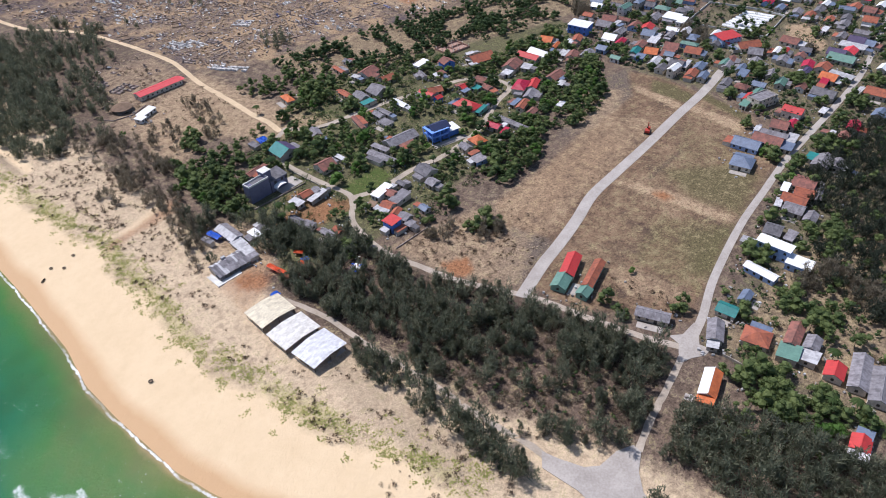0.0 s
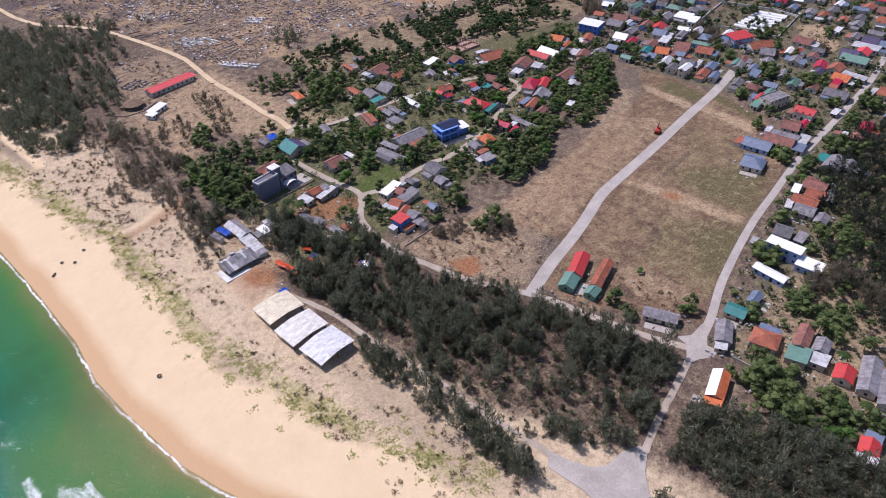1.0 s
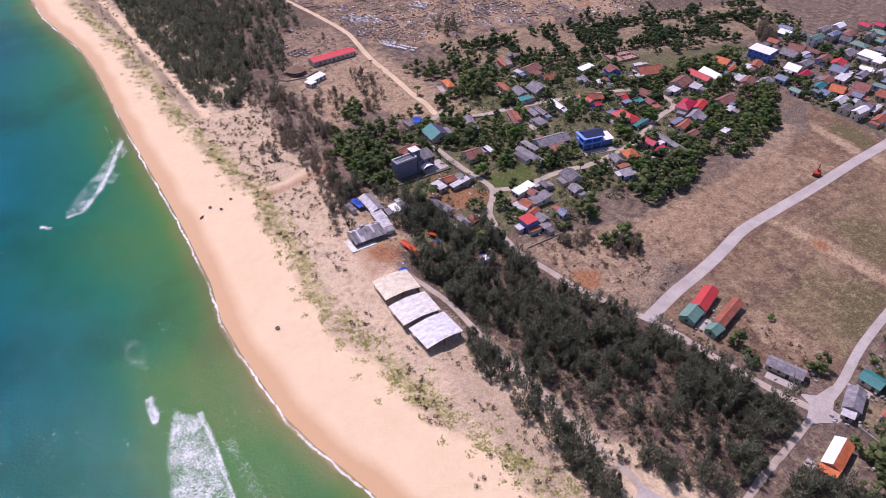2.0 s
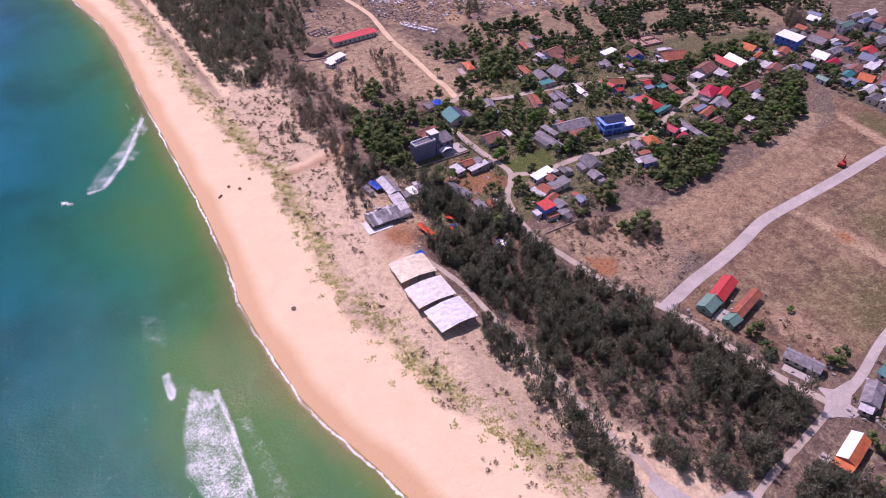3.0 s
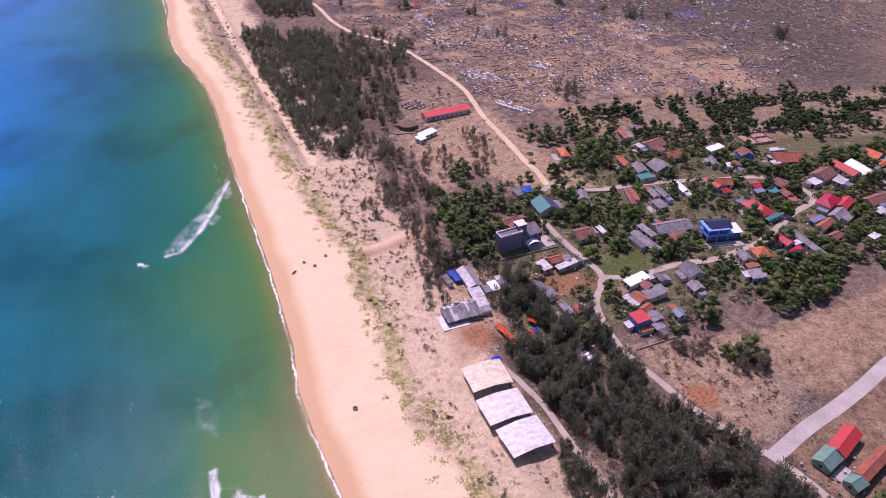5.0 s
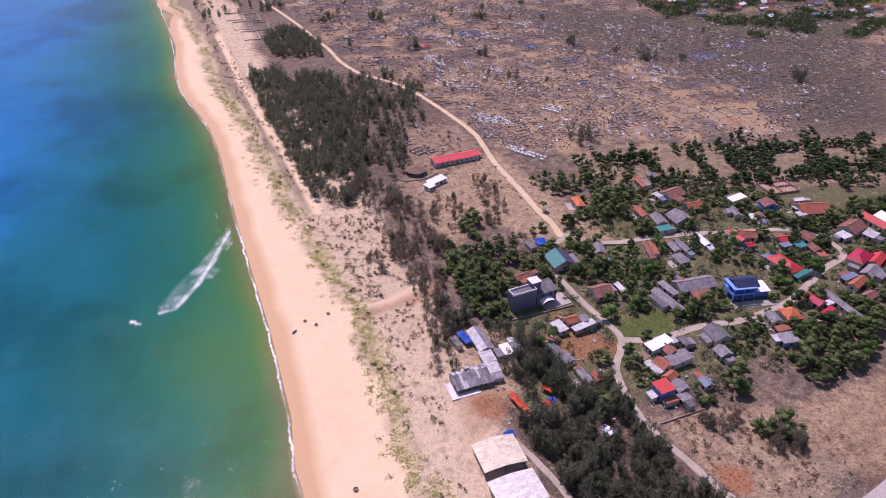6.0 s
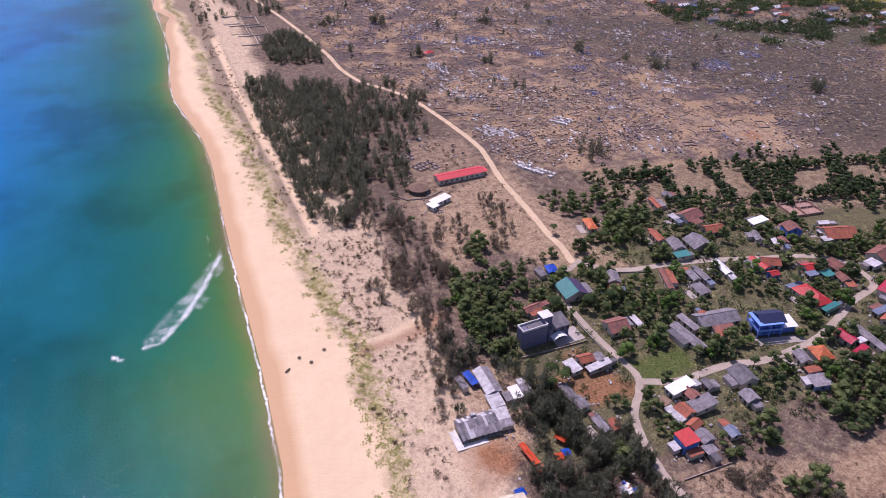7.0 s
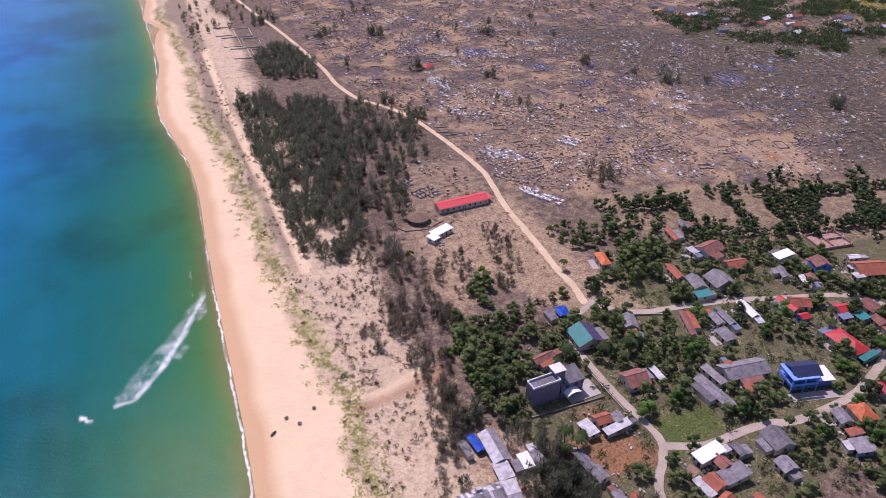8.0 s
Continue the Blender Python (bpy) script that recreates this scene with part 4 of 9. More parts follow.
# ---- plants ----
def blade(verts, faces, p, along, side, length, width):
    """A pointed leaf or spray."""
    k = len(verts)
    half = side * (width / 2)
    verts += [tuple(p - half), tuple(p + half), tuple(p + along * length)]
    faces.append((k, k + 1, k + 2))


def rand_dir(r, zmin=-1.0, zmax=1.0):
    z, a = r.uniform(zmin, zmax), r.uniform(0, 2 * math.pi)
    s = math.sqrt(max(0, 1 - z * z))
    return Vector((s * math.cos(a), s * math.sin(a), z))


def conifer_shape(r, h, spread, n, big=1.0):
    """Feathery upright crown of a casuarina: several plumes of rising sprays, with gaps between them."""
    verts, faces = [], []
    tops = [(0.0, 0.0, h)] + [(r.uniform(-1, 1) * spread, r.uniform(-1, 1) * spread, h * r.uniform(0.45, 0.9)) for _ in range(4)]
    for i in range(n):
        tx, ty, th = tops[i % 5]
        f = r.random() ** 0.75
        z = h * 0.10 + (th - h * 0.10) * f
        rad = spread * (0.16 + 0.84 * (1 - f) ** 0.75) * math.sqrt(r.random()) * (0.62 if tx else 0.85)
        a = r.uniform(0, 2 * math.pi)
        p = Vector((tx * f ** 0.5 + rad * math.cos(a), ty * f ** 0.5 + rad * math.sin(a), z))
        along = (Vector((0.5 * math.cos(a), 0.5 * math.sin(a), r.uniform(0.2, 1.3))) + 0.6 * rand_dir(r)).normalized()
        side = along.cross(rand_dir(r)).normalized()
        blade(verts, faces, p, along, side, r.uniform(0.7, 1.7) * big, r.uniform(0.16, 0.40) * big)
    return verts, faces


ICO = [(0, 0, 1)] + [(0.894 * math.cos(k * 1.2566), 0.894 * math.sin(k * 1.2566), 0.447) for k in range(5)] + [(0.894 * math.cos((k + 0.5) * 1.2566), 0.894 * math.sin((k + 0.5) * 1.2566), -0.447) for k in range(5)] + [(0, 0, -1)]
ICO_F = [(0, k + 1, (k + 1) % 5 + 1) for k in range(5)] + [(k + 1, k + 6, (k + 1) % 5 + 1) for k in range(5)] + [(k + 6, (k + 1) % 5 + 6, (k + 1) % 5 + 1) for k in range(5)] + [(11, (k + 1) % 5 + 6, k + 6) for k in range(5)]


def fine_ball():
    """The 42 corners and 80 faces of an icosahedron cut once."""
    pts_, faces_, mids = [Vector(p).normalized() for p in ICO], [], {}

    def mid(a, b):
        key = (min(a, b), max(a, b))
        if key not in mids:
            pts_.append(((pts_[a] + pts_[b]) / 2).normalized())
            mids[key] = len(pts_) - 1
        return mids[key]
    for a, b, c in ICO_F:
        ab, bc, ca = mid(a, b), mid(b, c), mid(c, a)
        faces_ += [(a, ab, ca), (ab, b, bc), (ca, bc, c), (ab, bc, ca)]
    return [tuple(p) for p in pts_], faces_


BALL, BALL_F = fine_ball()


def round_shape(r, h, spread, n, base=0.22, big=1.0, core=True, lumps_n=11, fine=False):
    """Broad crown of uneven lumps, each a rough leafy core under loose leaves; gaps between the lumps."""
    verts, faces, lumps = [], [], []
    lean_x, lean_y = r.uniform(-0.15, 0.15) * spread, r.uniform(-0.15, 0.15) * spread
    for i in range(lumps_n):
        a, q = r.uniform(0, 2 * math.pi), spread * (0 if i == 0 else r.uniform(0.25, 0.78))
        zz = h * (0.76 if i == 0 else r.uniform(base + 0.12, 0.80 - 0.30 * q / spread))
        lumps.append((Vector((q * math.cos(a) + lean_x, q * math.sin(a) + lean_y, zz)), spread * r.uniform(0.27, 0.46) * (1.25 if lumps_n < 7 else 1.08)))
    pts_, fcs = (BALL, BALL_F) if fine else (ICO, ICO_F)
    for c, rad in lumps if core else []:
        k = len(verts)
        verts += [tuple(c + Vector((x * rad, y * rad, z * rad * 0.78)) * r.uniform(0.6, 0.92)) for x, y, z in pts_]
        faces += [tuple(i + k for i in f) for f in fcs]
    for i in range(n):
        c, rad = lumps[i % lumps_n]
        d = rand_dir(r, -0.35, 1.0)
        p = c + Vector((d.x * rad, d.y * rad, d.z * rad * 0.78)) * r.uniform(0.75, 1.12)
        along = (rand_dir(r) + d * r.uniform(0.0, 0.9)).normalized()
        side = along.cross(rand_dir(r)).normalized()
        sz = r.uniform(0.35, 0.95) * min(1.0, 0.4 + spread / 6.0) * big
        blade(verts, faces, p - along * sz * 0.4, along, side, sz, sz * r.uniform(0.55, 0.9))
    return verts, faces


def trunk_shape(r, h, rad, limbs=3):
    """A tapered, slightly bent stem with a few limbs."""
    verts, faces = [], []

    def stem(p0, p1, r0, r1):
        k = len(verts)
        ax = (p1 - p0).normalized()
        u = ax.orthogonal().normalized()
        w = ax.cross(u)
        for p, q in ((p0, r0), (p1, r1)):
            for i in range(5):
                a = 2 * math.pi * i / 5
                verts.append(tuple(p + (u * math.cos(a) + w * math.sin(a)) * q))
        for i in range(5):
            faces.append((k + i, k + (i + 1) % 5, k + 5 + (i + 1) % 5, k + 5 + i))
    mid = Vector((r.uniform(-0.3, 0.3), r.uniform(-0.3, 0.3), h * 0.5))
    stem(Vector((0, 0, -0.4)), mid, rad, rad * 0.7)
    stem(mid, Vector((mid.x * 0.5, mid.y * 0.5, h * 0.95)), rad * 0.7, rad * 0.15)
    for i in range(limbs):
        a = 2 * math.pi * (i + r.random() * 0.6) / limbs
        z = h * r.uniform(0.3, 0.6)
        stem(Vector((mid.x * z / h, mid.y * z / h, z)), Vector((math.cos(a) * h * 0.22, math.sin(a) * h * 0.22, z + h * 0.18)), rad * 0.45, rad * 0.12)
    return verts, faces


def palm_shape(r, h, fronds=14):
    verts, faces = [], []
    for i in range(fronds):
        a = 2 * math.pi * (i + r.uniform(-0.3, 0.3)) / fronds
        d = Vector((math.cos(a), math.sin(a), 0))
        rise, p = r.uniform(0.2, 1.0), Vector((0, 0, h))
        s = Vector((-d.y, d.x, 0))
        length, prev = r.uniform(2.8, 3.8), None
        for k in range(6):
            t = k / 5
            c = p + d * (length * t) + Vector((0, 0, rise * 1.2 * t - (1.1 + rise) * 1.3 * t * t))
            w = 0.62 * math.sin(math.pi * (0.12 + 0.83 * t))
            row = (len(verts), len(verts) + 1, len(verts) + 2)
            verts += [tuple(c + s * w - Vector((0, 0, 0.25 * w))), tuple(c + Vector((0, 0, 0.1))), tuple(c - s * w - Vector((0, 0, 0.25 * w)))]
            if prev:
                faces += [(prev[0], prev[1], row[1], row[0]), (prev[1], prev[2], row[2], row[1])]
            prev = row
    return verts, faces


def mesh_of(name, shape, material):
    me = bpy.data.meshes.new(name)
    me.from_pydata(shape[0], [], shape[1])
    me.materials.append(material)
    return me


_r = random.Random(3)
FIRS = ((10.7, 2.9), (9.4, 2.6), (12.2, 3.2), (7.6, 2.8), (9.9, 3.5), (8.6, 2.1), (6.2, 3.0))
CROWNS = ((8.5, 4.3), (6.8, 3.6), (9.8, 5.3), (5.7, 3.1), (8.9, 3.3), (5.0, 4.2), (10.6, 4.6))
LOW = ((2.1, 1.8), (1.4, 1.4), (2.9, 2.0), (1.1, 1.9), (2.0, 1.2))
SHAPES = {
    "casuarina": [(conifer_shape(_r, h, s, 1000, 0.85), trunk_shape(_r, h, 0.16)) for h, s in FIRS],
    "broad": [(round_shape(_r, h, s, 760, 0.2, 0.62, True, 8, True), trunk_shape(_r, h * 0.8, 0.2)) for h, s in CROWNS],
    "scrub": [(round_shape(_r, h, s, 120, 0.02, 0.9, False), trunk_shape(_r, h * 0.8, 0.06)) for h, s in LOW],
    "palm": [(palm_shape(_r, h), trunk_shape(_r, h * 1.05, 0.14, 0)) for h in (8.0, 9.2, 7.0)],
}
SPARSE = {
    "casuarina": [(conifer_shape(_r, h, s, 240, 1.35), trunk_shape(_r, h, 0.16, 0)) for h, s in FIRS],
    "broad": [(round_shape(_r, h, s, 210, 0.2, 0.8, True, 5), trunk_shape(_r, h * 0.8, 0.2, 0)) for h, s in CROWNS],
    "far_broad": [(round_shape(_r, h, s, 100, 0.2, 1.1, True, 4), trunk_shape(_r, h * 0.8, 0.2, 0)) for h, s in CROWNS],
    "scrub": [(round_shape(_r, h, s, 52, 0.02, 1.15, False), trunk_shape(_r, h * 0.8, 0.06, 0)) for h, s in LOW],
}
MESHES = {k: [(mesh_of(k + "_crown", c, M["casuarina" if k == "casuarina" else k]), mesh_of(k + "_trunk", t, M["bark"])) for c, t in v] for k, v in SHAPES.items()}
BRIGHT = [mesh_of("bright_crown", c, M["bright"]) for c, t in SHAPES["broad"]]
LABELS = {"casuarina": "dark grey-green feathery casuarina tree on sandy soil", "broad": "dense dark green broad-leaved tree beside village houses",
          "palm": "coconut palm with drooping green fronds", "scrub": "low dry greyish shrub on bare sand"}
NAMES = {"casuarina": "casuarina_tree", "broad": "broadleaf_tree", "palm": "palm_tree", "scrub": "shrub"}


def tree(kind, x, y, size=1.0, bright=False, r=_r):
    i = r.randrange(len(MESHES[kind]))
    crown, stem = MESHES[kind][i]
    top = new(NAMES[kind])
    top.matrix_world = pose(x, y, float(ground_z(x, y)), 0, 0, r.uniform(0, 360)) @ Matrix.Diagonal((size, size, size * r.uniform(0.85, 1.1), 1))
    tagged(top, "bright green young leafy tree in a garden" if bright else LABELS[kind], "shrub" if kind == "scrub" else "tree", NAMES[kind] + "s")
    a, b = new("trunk", stem), new("crown", BRIGHT[i] if bright else crown)
    a.parent = b.parent = top
    return top


def stuff(name, places, kind, material, label, category, stems=True, sink=0.0, lo=0.8, hi=1.2, seed=1):
    """Very many plants as one joined mesh."""
    r = random.Random(seed)
    V, F, k = [], [], 0
    mats = []
    arr = [[(np.array(v), f) for v, f in pair] for pair in SPARSE[kind]]
    for x, y in places:
        pair = arr[r.randrange(len(arr))]
        a, s = r.uniform(0, 2 * math.pi), r.uniform(lo, hi)
        ca, sa = math.cos(a) * s, math.sin(a) * s
        z = float(ground_z(x, y)) - sink
        for j, (v, f) in enumerate(pair):
            if j and not stems:
                continue
            q = np.empty_like(v)
            q[:, 0], q[:, 1], q[:, 2] = v[:, 0] * ca - v[:, 1] * sa + x, v[:, 0] * sa + v[:, 1] * ca + y, v[:, 2] * s * r.uniform(0.85, 1.15) + z
            V.append(q)
            F += [tuple(i + k for i in g) for g in f]
            mats += [j] * len(f)
            k += len(v)
    me = bpy.data.meshes.new(name)
    me.from_pydata(np.concatenate(V).tolist(), [], F)
    me.materials.append(material)
    me.materials.append(M["bark"])
    me.polygons.foreach_set("material_index", mats)
    return tagged(new(name, me), label, category, kind="stuff")


def scatter(poly, spacing, seed, keep=1.0, patch=None):
    """Places inside a polygon, roughly spaced apart, thinned by keep and by patchy noise."""
    r = random.Random(seed)
    xs, ys = [p[0] for p in poly], [p[1] for p in poly]
    out = []
    y = min(ys)
    while y < max(ys):
        x = min(xs)
        while x < max(xs):
            qx_, qy_ = x + r.uniform(-0.5, 0.5) * spacing, y + r.uniform(-0.5, 0.5) * spacing
            ok = r.random() < keep
            if patch is not None:
                ok = ok and noise.noise(Vector((qx_ * patch[0], qy_ * patch[0], seed))) > patch[1]
            if ok:
                out.append((qx_, qy_))
            x += spacing
        y += spacing
    if not out:
        return out
    a = np.array(out)
    m = inside(a[:, 0], a[:, 1], poly, 0.01) > 0.5
    return [p for p, q in zip(out, m) if q]


ROAD_LINES = [([(124, 68), (130, 56), (138, 45), (140, 30)], 7.5), ([(197.1, 60.8), (190.4, 85.1), (182.2, 126.9), (171.5, 156.6), (166.1, 190.4), (167.4, 203.9), (174.2, 224.1), (187.7, 240.3), (186.3, 290.2), (187.7, 302.4), (210.6, 324)], 2.4),
              ([(131, 45.9), (122.9, 62.1), (121.5, 129.6), (120.2, 179.6), (113.4, 210.6)], 2.2), ([(137, 46), (170.1, 52.7), (197.1, 58.7), (243, 68.9), (284.9, 75.6), (360.5, 81), (480.6, 82.4)], 3.2),
              ([(180.9, 125.6), (221.4, 133.7), (264.6, 143.1), (322.7, 145.8), (438.8, 153.9)], 4.0), ([(210.6, 325.4), (232.2, 307.8), (278.1, 298.4), (324, 283.5), (340.2, 261.9), (336.2, 249.8), (291.6, 234.9), (272.7, 229.5), (222.8, 232.2), (187.7, 237.6)], 2.4),
              ([(207.9, 324), (213.3, 382.1), (221.4, 452.3), (222.8, 502.2), (202.5, 603.5), (187.7, 629.1), (180.9, 706.1)], 2.2)]


def clear(places, margin=0.0):
    """Leaves out places on a road or in a building."""
    out = []
    for x, y in places:
        ok = True
        for line, w in ROAD_LINES:
            for (ax, ay), (bx, by) in zip(line, line[1:]):
                ex, ey = bx - ax, by - ay
                t = min(1, max(0, ((x - ax) * ex + (y - ay) * ey) / (ex * ex + ey * ey)))
                if math.hypot(x - ax - t * ex, y - ay - t * ey) < w + margin:
                    ok = False
        for hx, hy, rot, L, W in HOUSES:
            dx, dy = x - hx, y - hy
            c, s = math.cos(radians(rot)), math.sin(radians(rot))
            if abs(dx * c + dy * s) < L / 2 + 0.6 + margin and abs(dy * c - dx * s) < W / 2 + 0.6 + margin:
                ok = False
        if ok:
            out.append((x, y))
    return out


# ---- houses of the village and the town ----
house(235.0, 350.6, -102, 10.9, 4.6, "orange", "plaster", "hip", 3.4, label="low house with bright orange tiled roof and plastered walls")
house(192.8, 301.2, -94, 12.0, 11.9, "teal", "plaster", "gable", 3.2, label="house, one teal metal and one dark purple metal slope", roof2="purple")
house(216.8, 302.0, -112, 8.7, 6.1, "grey", "plaster", "gable", 3.2, label="low house with grey cement sheet roof and plastered walls")
house(212.8, 295.2, -113, 4.9, 5.3, "tile", "plaster", "lean", 2.7, label="lean-to annex with weathered red clay tile roof beside a house", name="annex")
house(241.1, 290.7, -111, 16.3, 2.4, "oldtile", "plaster", "gable", 3.0, label="low house with old brown tile roof and plastered walls")
house(284.5, 356.9, -100, 11.9, 2.7, "tile", "plaster", "gable", 3.0, label="low house with weathered red clay tile roof and plastered walls")
house(262.3, 325.9, -97, 9.8, 4.2, "tile", "plaster", "gable", 3.0, label="low house with weathered red clay tile roof and plastered walls")
house(266.1, 315.0, -102, 10.2, 6.5, "grey", "plaster", "gable", 3.2, label="low house with grey cement sheet roof and plastered walls")
house(262.9, 306.2, -101, 4.6, 7.2, "teal", "plaster", "lean", 2.6, label="lean-to annex with teal metal roof beside a house", name="annex")
house(278.4, 312.1, -94, 10.6, 11.7, "grey", "plaster", "gable", 3.2, label="low house with grey cement sheet roof and plastered walls")
house(293.4, 337.5, 10, 12.5, 9.7, "oldtile", "plaster", "gable", 3.2, label="low house with old brown tile roof and plastered walls")
house(295.8, 320.5, -8, 10.9, 7.5, "tile", "plaster", "gable", 3.0, label="low house with weathered red clay tile roof and plastered walls")
house(323.9, 316.7, -90, 4.9, 9.9, "white", "white_wall", "lean", 3.6, label="lean-to annex with pale white metal roof beside a house", name="annex")
house(312.7, 305.4, -113, 9.0, 3.3, "grey", "plaster", "gable", 3.0, label="low house with grey cement sheet roof and plastered walls")
house(334.0, 302.1, -109, 7.7, 8.2, "oldtile", "blue_wall", "gable", 5.4, label="two-storey house with old brown tile roof and blue painted walls", storeys=2)
house(317.7, 297.2, -116, 5.6, 2.2, "white", "plaster", "lean", 2.8, label="lean-to annex with pale white metal roof beside a house", name="annex")
house(322.7, 296.1, -112, 5.1, 3.9, "oldtile", "plaster", "gable", 3.0, label="low house with old brown tile roof and plastered walls")
house(357.4, 301.9, -16, 5.7, 2.8, "white", "plaster", "gable", 3.2, label="low house with pale white metal roof and plastered walls")
house(349.1, 295.2, -103, 2.8, 2.8, "white", "plaster", "lean", 2.8, label="lean-to annex with pale white metal roof beside a house", name="annex")
house(345.7, 288.4, -104, 4.0, 4.2, "white", "plaster", "lean", 2.8, label="lean-to annex with pale white metal roof beside a house", name="annex")
house(356.6, 291.0, -17, 17.3, 12.1, "tile", "plaster", "gable", 3.0, label="low house with weathered red clay tile roof and plastered walls")
house(294.4, 284.2, -87, 10.5, 3.9, "red", "plaster", "gable", 3.0, label="low house with bright red metal roof and plastered walls")
house(301.0, 283.4, -29, 8.9, 7.2, "tile", "plaster", "gable", 2.8, label="low house with weathered red clay tile roof and plastered walls")
house(293.7, 273.9, -6, 4.6, 3.6, "red", "blue_wall", "gable", 3.4, label="low house with bright red metal roof and blue painted walls")
house(274.4, 288.6, -97, 11.7, 3.9, "white", "plaster", "gable", 2.8, label="low house with pale white metal roof and plastered walls")
house(255.4, 288.2, -98, 7.8, 3.8, "grey", "plaster", "gable", 3.0, label="low house with grey cement sheet roof and plastered walls")
house(260.3, 287.0, -95, 9.1, 3.1, "grey", "plaster", "gable", 3.0, label="low house with grey cement sheet roof and plastered walls")
house(251.7, 278.3, -92, 7.9, 5.2, "grey", "plaster", "lean", 2.4, label="lean-to annex with grey cement sheet roof beside a house", name="annex")
house(315.5, 271.5, -8, 6.6, 5.0, "red", "plaster", "gable", 3.2, label="low house with bright red metal roof and plastered walls")
house(312.2, 266.8, -101, 3.3, 4.7, "bluegrey", "plaster", "lean", 2.6, label="lean-to annex with blue-grey metal roof beside a house", name="annex")
house(330.0, 267.9, -88, 7.7, 7.6, "oldtile", "plaster", "gable", 3.0, label="low house with old brown tile roof and plastered walls")
house(319.4, 264.0, -94, 4.6, 4.9, "teal", "plaster", "lean", 2.6, label="lean-to annex with teal metal roof beside a house", name="annex")
house(323.8, 258.2, -104, 6.4, 5.0, "oldtile", "plaster", "gable", 3.0, label="low house with old brown tile roof and plastered walls")
house(297.3, 253.0, -90, 15.7, 9.3, "red", "plaster", "hip", 3.2, label="low house with bright red metal roof and plastered walls")
house(298.4, 243.0, -85, 2.2, 9.0, "teal", "green_wall", "lean", 2.4, label="lean-to annex with teal metal roof beside a house", name="annex")
house(238.8, 260.4, -104, 4.8, 3.3, "tile", "plaster", "gable", 3.2, label="low house with weathered red clay tile roof and plastered walls")
house(242.7, 257.2, -8, 19.5, 9.2, "grey", "plaster", "gable", 3.0, label="low house with grey cement sheet roof and plastered walls")
house(237.5, 247.2, -102, 3.6, 3.9, "tile", "plaster", "gable", 2.6, label="low house with weathered red clay tile roof and plastered walls")
house(222.3, 251.2, -86, 18.5, 4.5, "grey", "plaster", "gable", 3.0, label="low house with grey cement sheet roof and plastered walls")
house(226.6, 222.5, -95, 9.1, 8.7, "dkgrey", "plaster", "gable", 3.2, label="low house with dark grey sheet roof and plastered walls")
house(220.5, 212.1, -93, 5.4, 5.9, "grey", "plaster", "gable", 3.0, label="low house with grey cement sheet roof and plastered walls")
house(265.4, 218.8, -103, 8.1, 7.3, "orange", "plaster", "hip", 5.2, label="two-storey house with bright orange tiled roof and plastered walls", storeys=2)
house(258.3, 221.5, -103, 6.7, 4.9, "grey", "plaster", "gable", 3.2, label="low house with grey cement sheet roof and plastered walls")
house(256.1, 213.8, -103, 2.9, 5.5, "tile", "plaster", "lean", 3.0, label="lean-to annex with weathered red clay tile roof beside a house", name="annex")
house(253.5, 207.9, -107, 6.3, 7.0, "grey", "pale_blue_wall", "lean", 2.8, label="lean-to annex with grey cement sheet roof beside a house", name="annex")
house(197.9, 226.9, -85, 4.8, 11.0, "white", "white_wall", "lean", 3.2, label="lean-to annex with pale white metal roof beside a house", name="annex")
house(191.3, 215.9, -82, 5.8, 5.6, "tile", "plaster", "gable", 3.0, label="low house with weathered red clay tile roof and plastered walls")
house(186.7, 215.8, -86, 7.9, 2.8, "white", "plaster", "lean", 2.6, label="lean-to annex with pale white metal roof beside a house", name="annex")
house(190.1, 208.7, 18, 5.2, 3.6, "tile", "plaster", "gable", 3.0, label="low house with weathered red clay tile roof and plastered walls")
house(181.3, 202.8, -91, 6.3, 6.0, "red", "blue_wall", "lean", 5.2, label="two-storey house with bright red metal roof and blue painted walls", storeys=2)
house(189.7, 202.2, -89, 5.4, 5.3, "grey", "plaster", "gable", 3.0, label="low house with grey cement sheet roof and plastered walls")
house(187.5, 197.0, -90, 3.6, 4.0, "grey", "plaster", "lean", 2.5, label="lean-to annex with grey cement sheet roof beside a house", name="annex")
house(200.0, 222.1, -86, 5.4, 5.0, "oldtile", "plaster", "gable", 3.0, label="low house with old brown tile roof and plastered walls")
house(200.2, 216.2, -88, 5.6, 10.1, "grey", "plaster", "lean", 2.8, label="lean-to annex with grey cement sheet roof beside a house", name="annex")
house(209.8, 224.0, -93, 5.3, 2.8, "dkgrey", "plaster", "gable", 3.0, label="low house with dark grey sheet roof and plastered walls")
house(201.3, 200.3, -94, 4.6, 3.9, "bluegrey", "plaster", "gable", 2.6, label="low house with blue-grey metal roof and plastered walls")
house(187.4, 223.2, -71, 3.5, 3.6, "thatch", "plaster", "lean", 2.4, label="lean-to annex with brown thatch roof beside a house", name="annex")
house(157.4, 222.3, -88, 7.6, 3.1, "grey", "plaster", "gable", 2.8, label="low house with grey cement sheet roof and plastered walls")
house(162.0, 220.0, -101, 5.1, 3.2, "tile", "plaster", "gable", 2.9, label="low house with weathered red clay tile roof and plastered walls")
house(168.3, 296.0, 10, 9.5, 3.9, "oldtile", "plaster", "gable", 3.0, label="low house with old brown tile roof and plastered walls")
house(171.7, 256.3, -2, 6.1, 4.8, "tile", "plaster", "gable", 3.2, label="low house with weathered red clay tile roof and plastered walls")
house(177.7, 254.4, -97, 4.7, 3.6, "grey", "plaster", "gable", 3.2, label="low house with grey cement sheet roof and plastered walls")
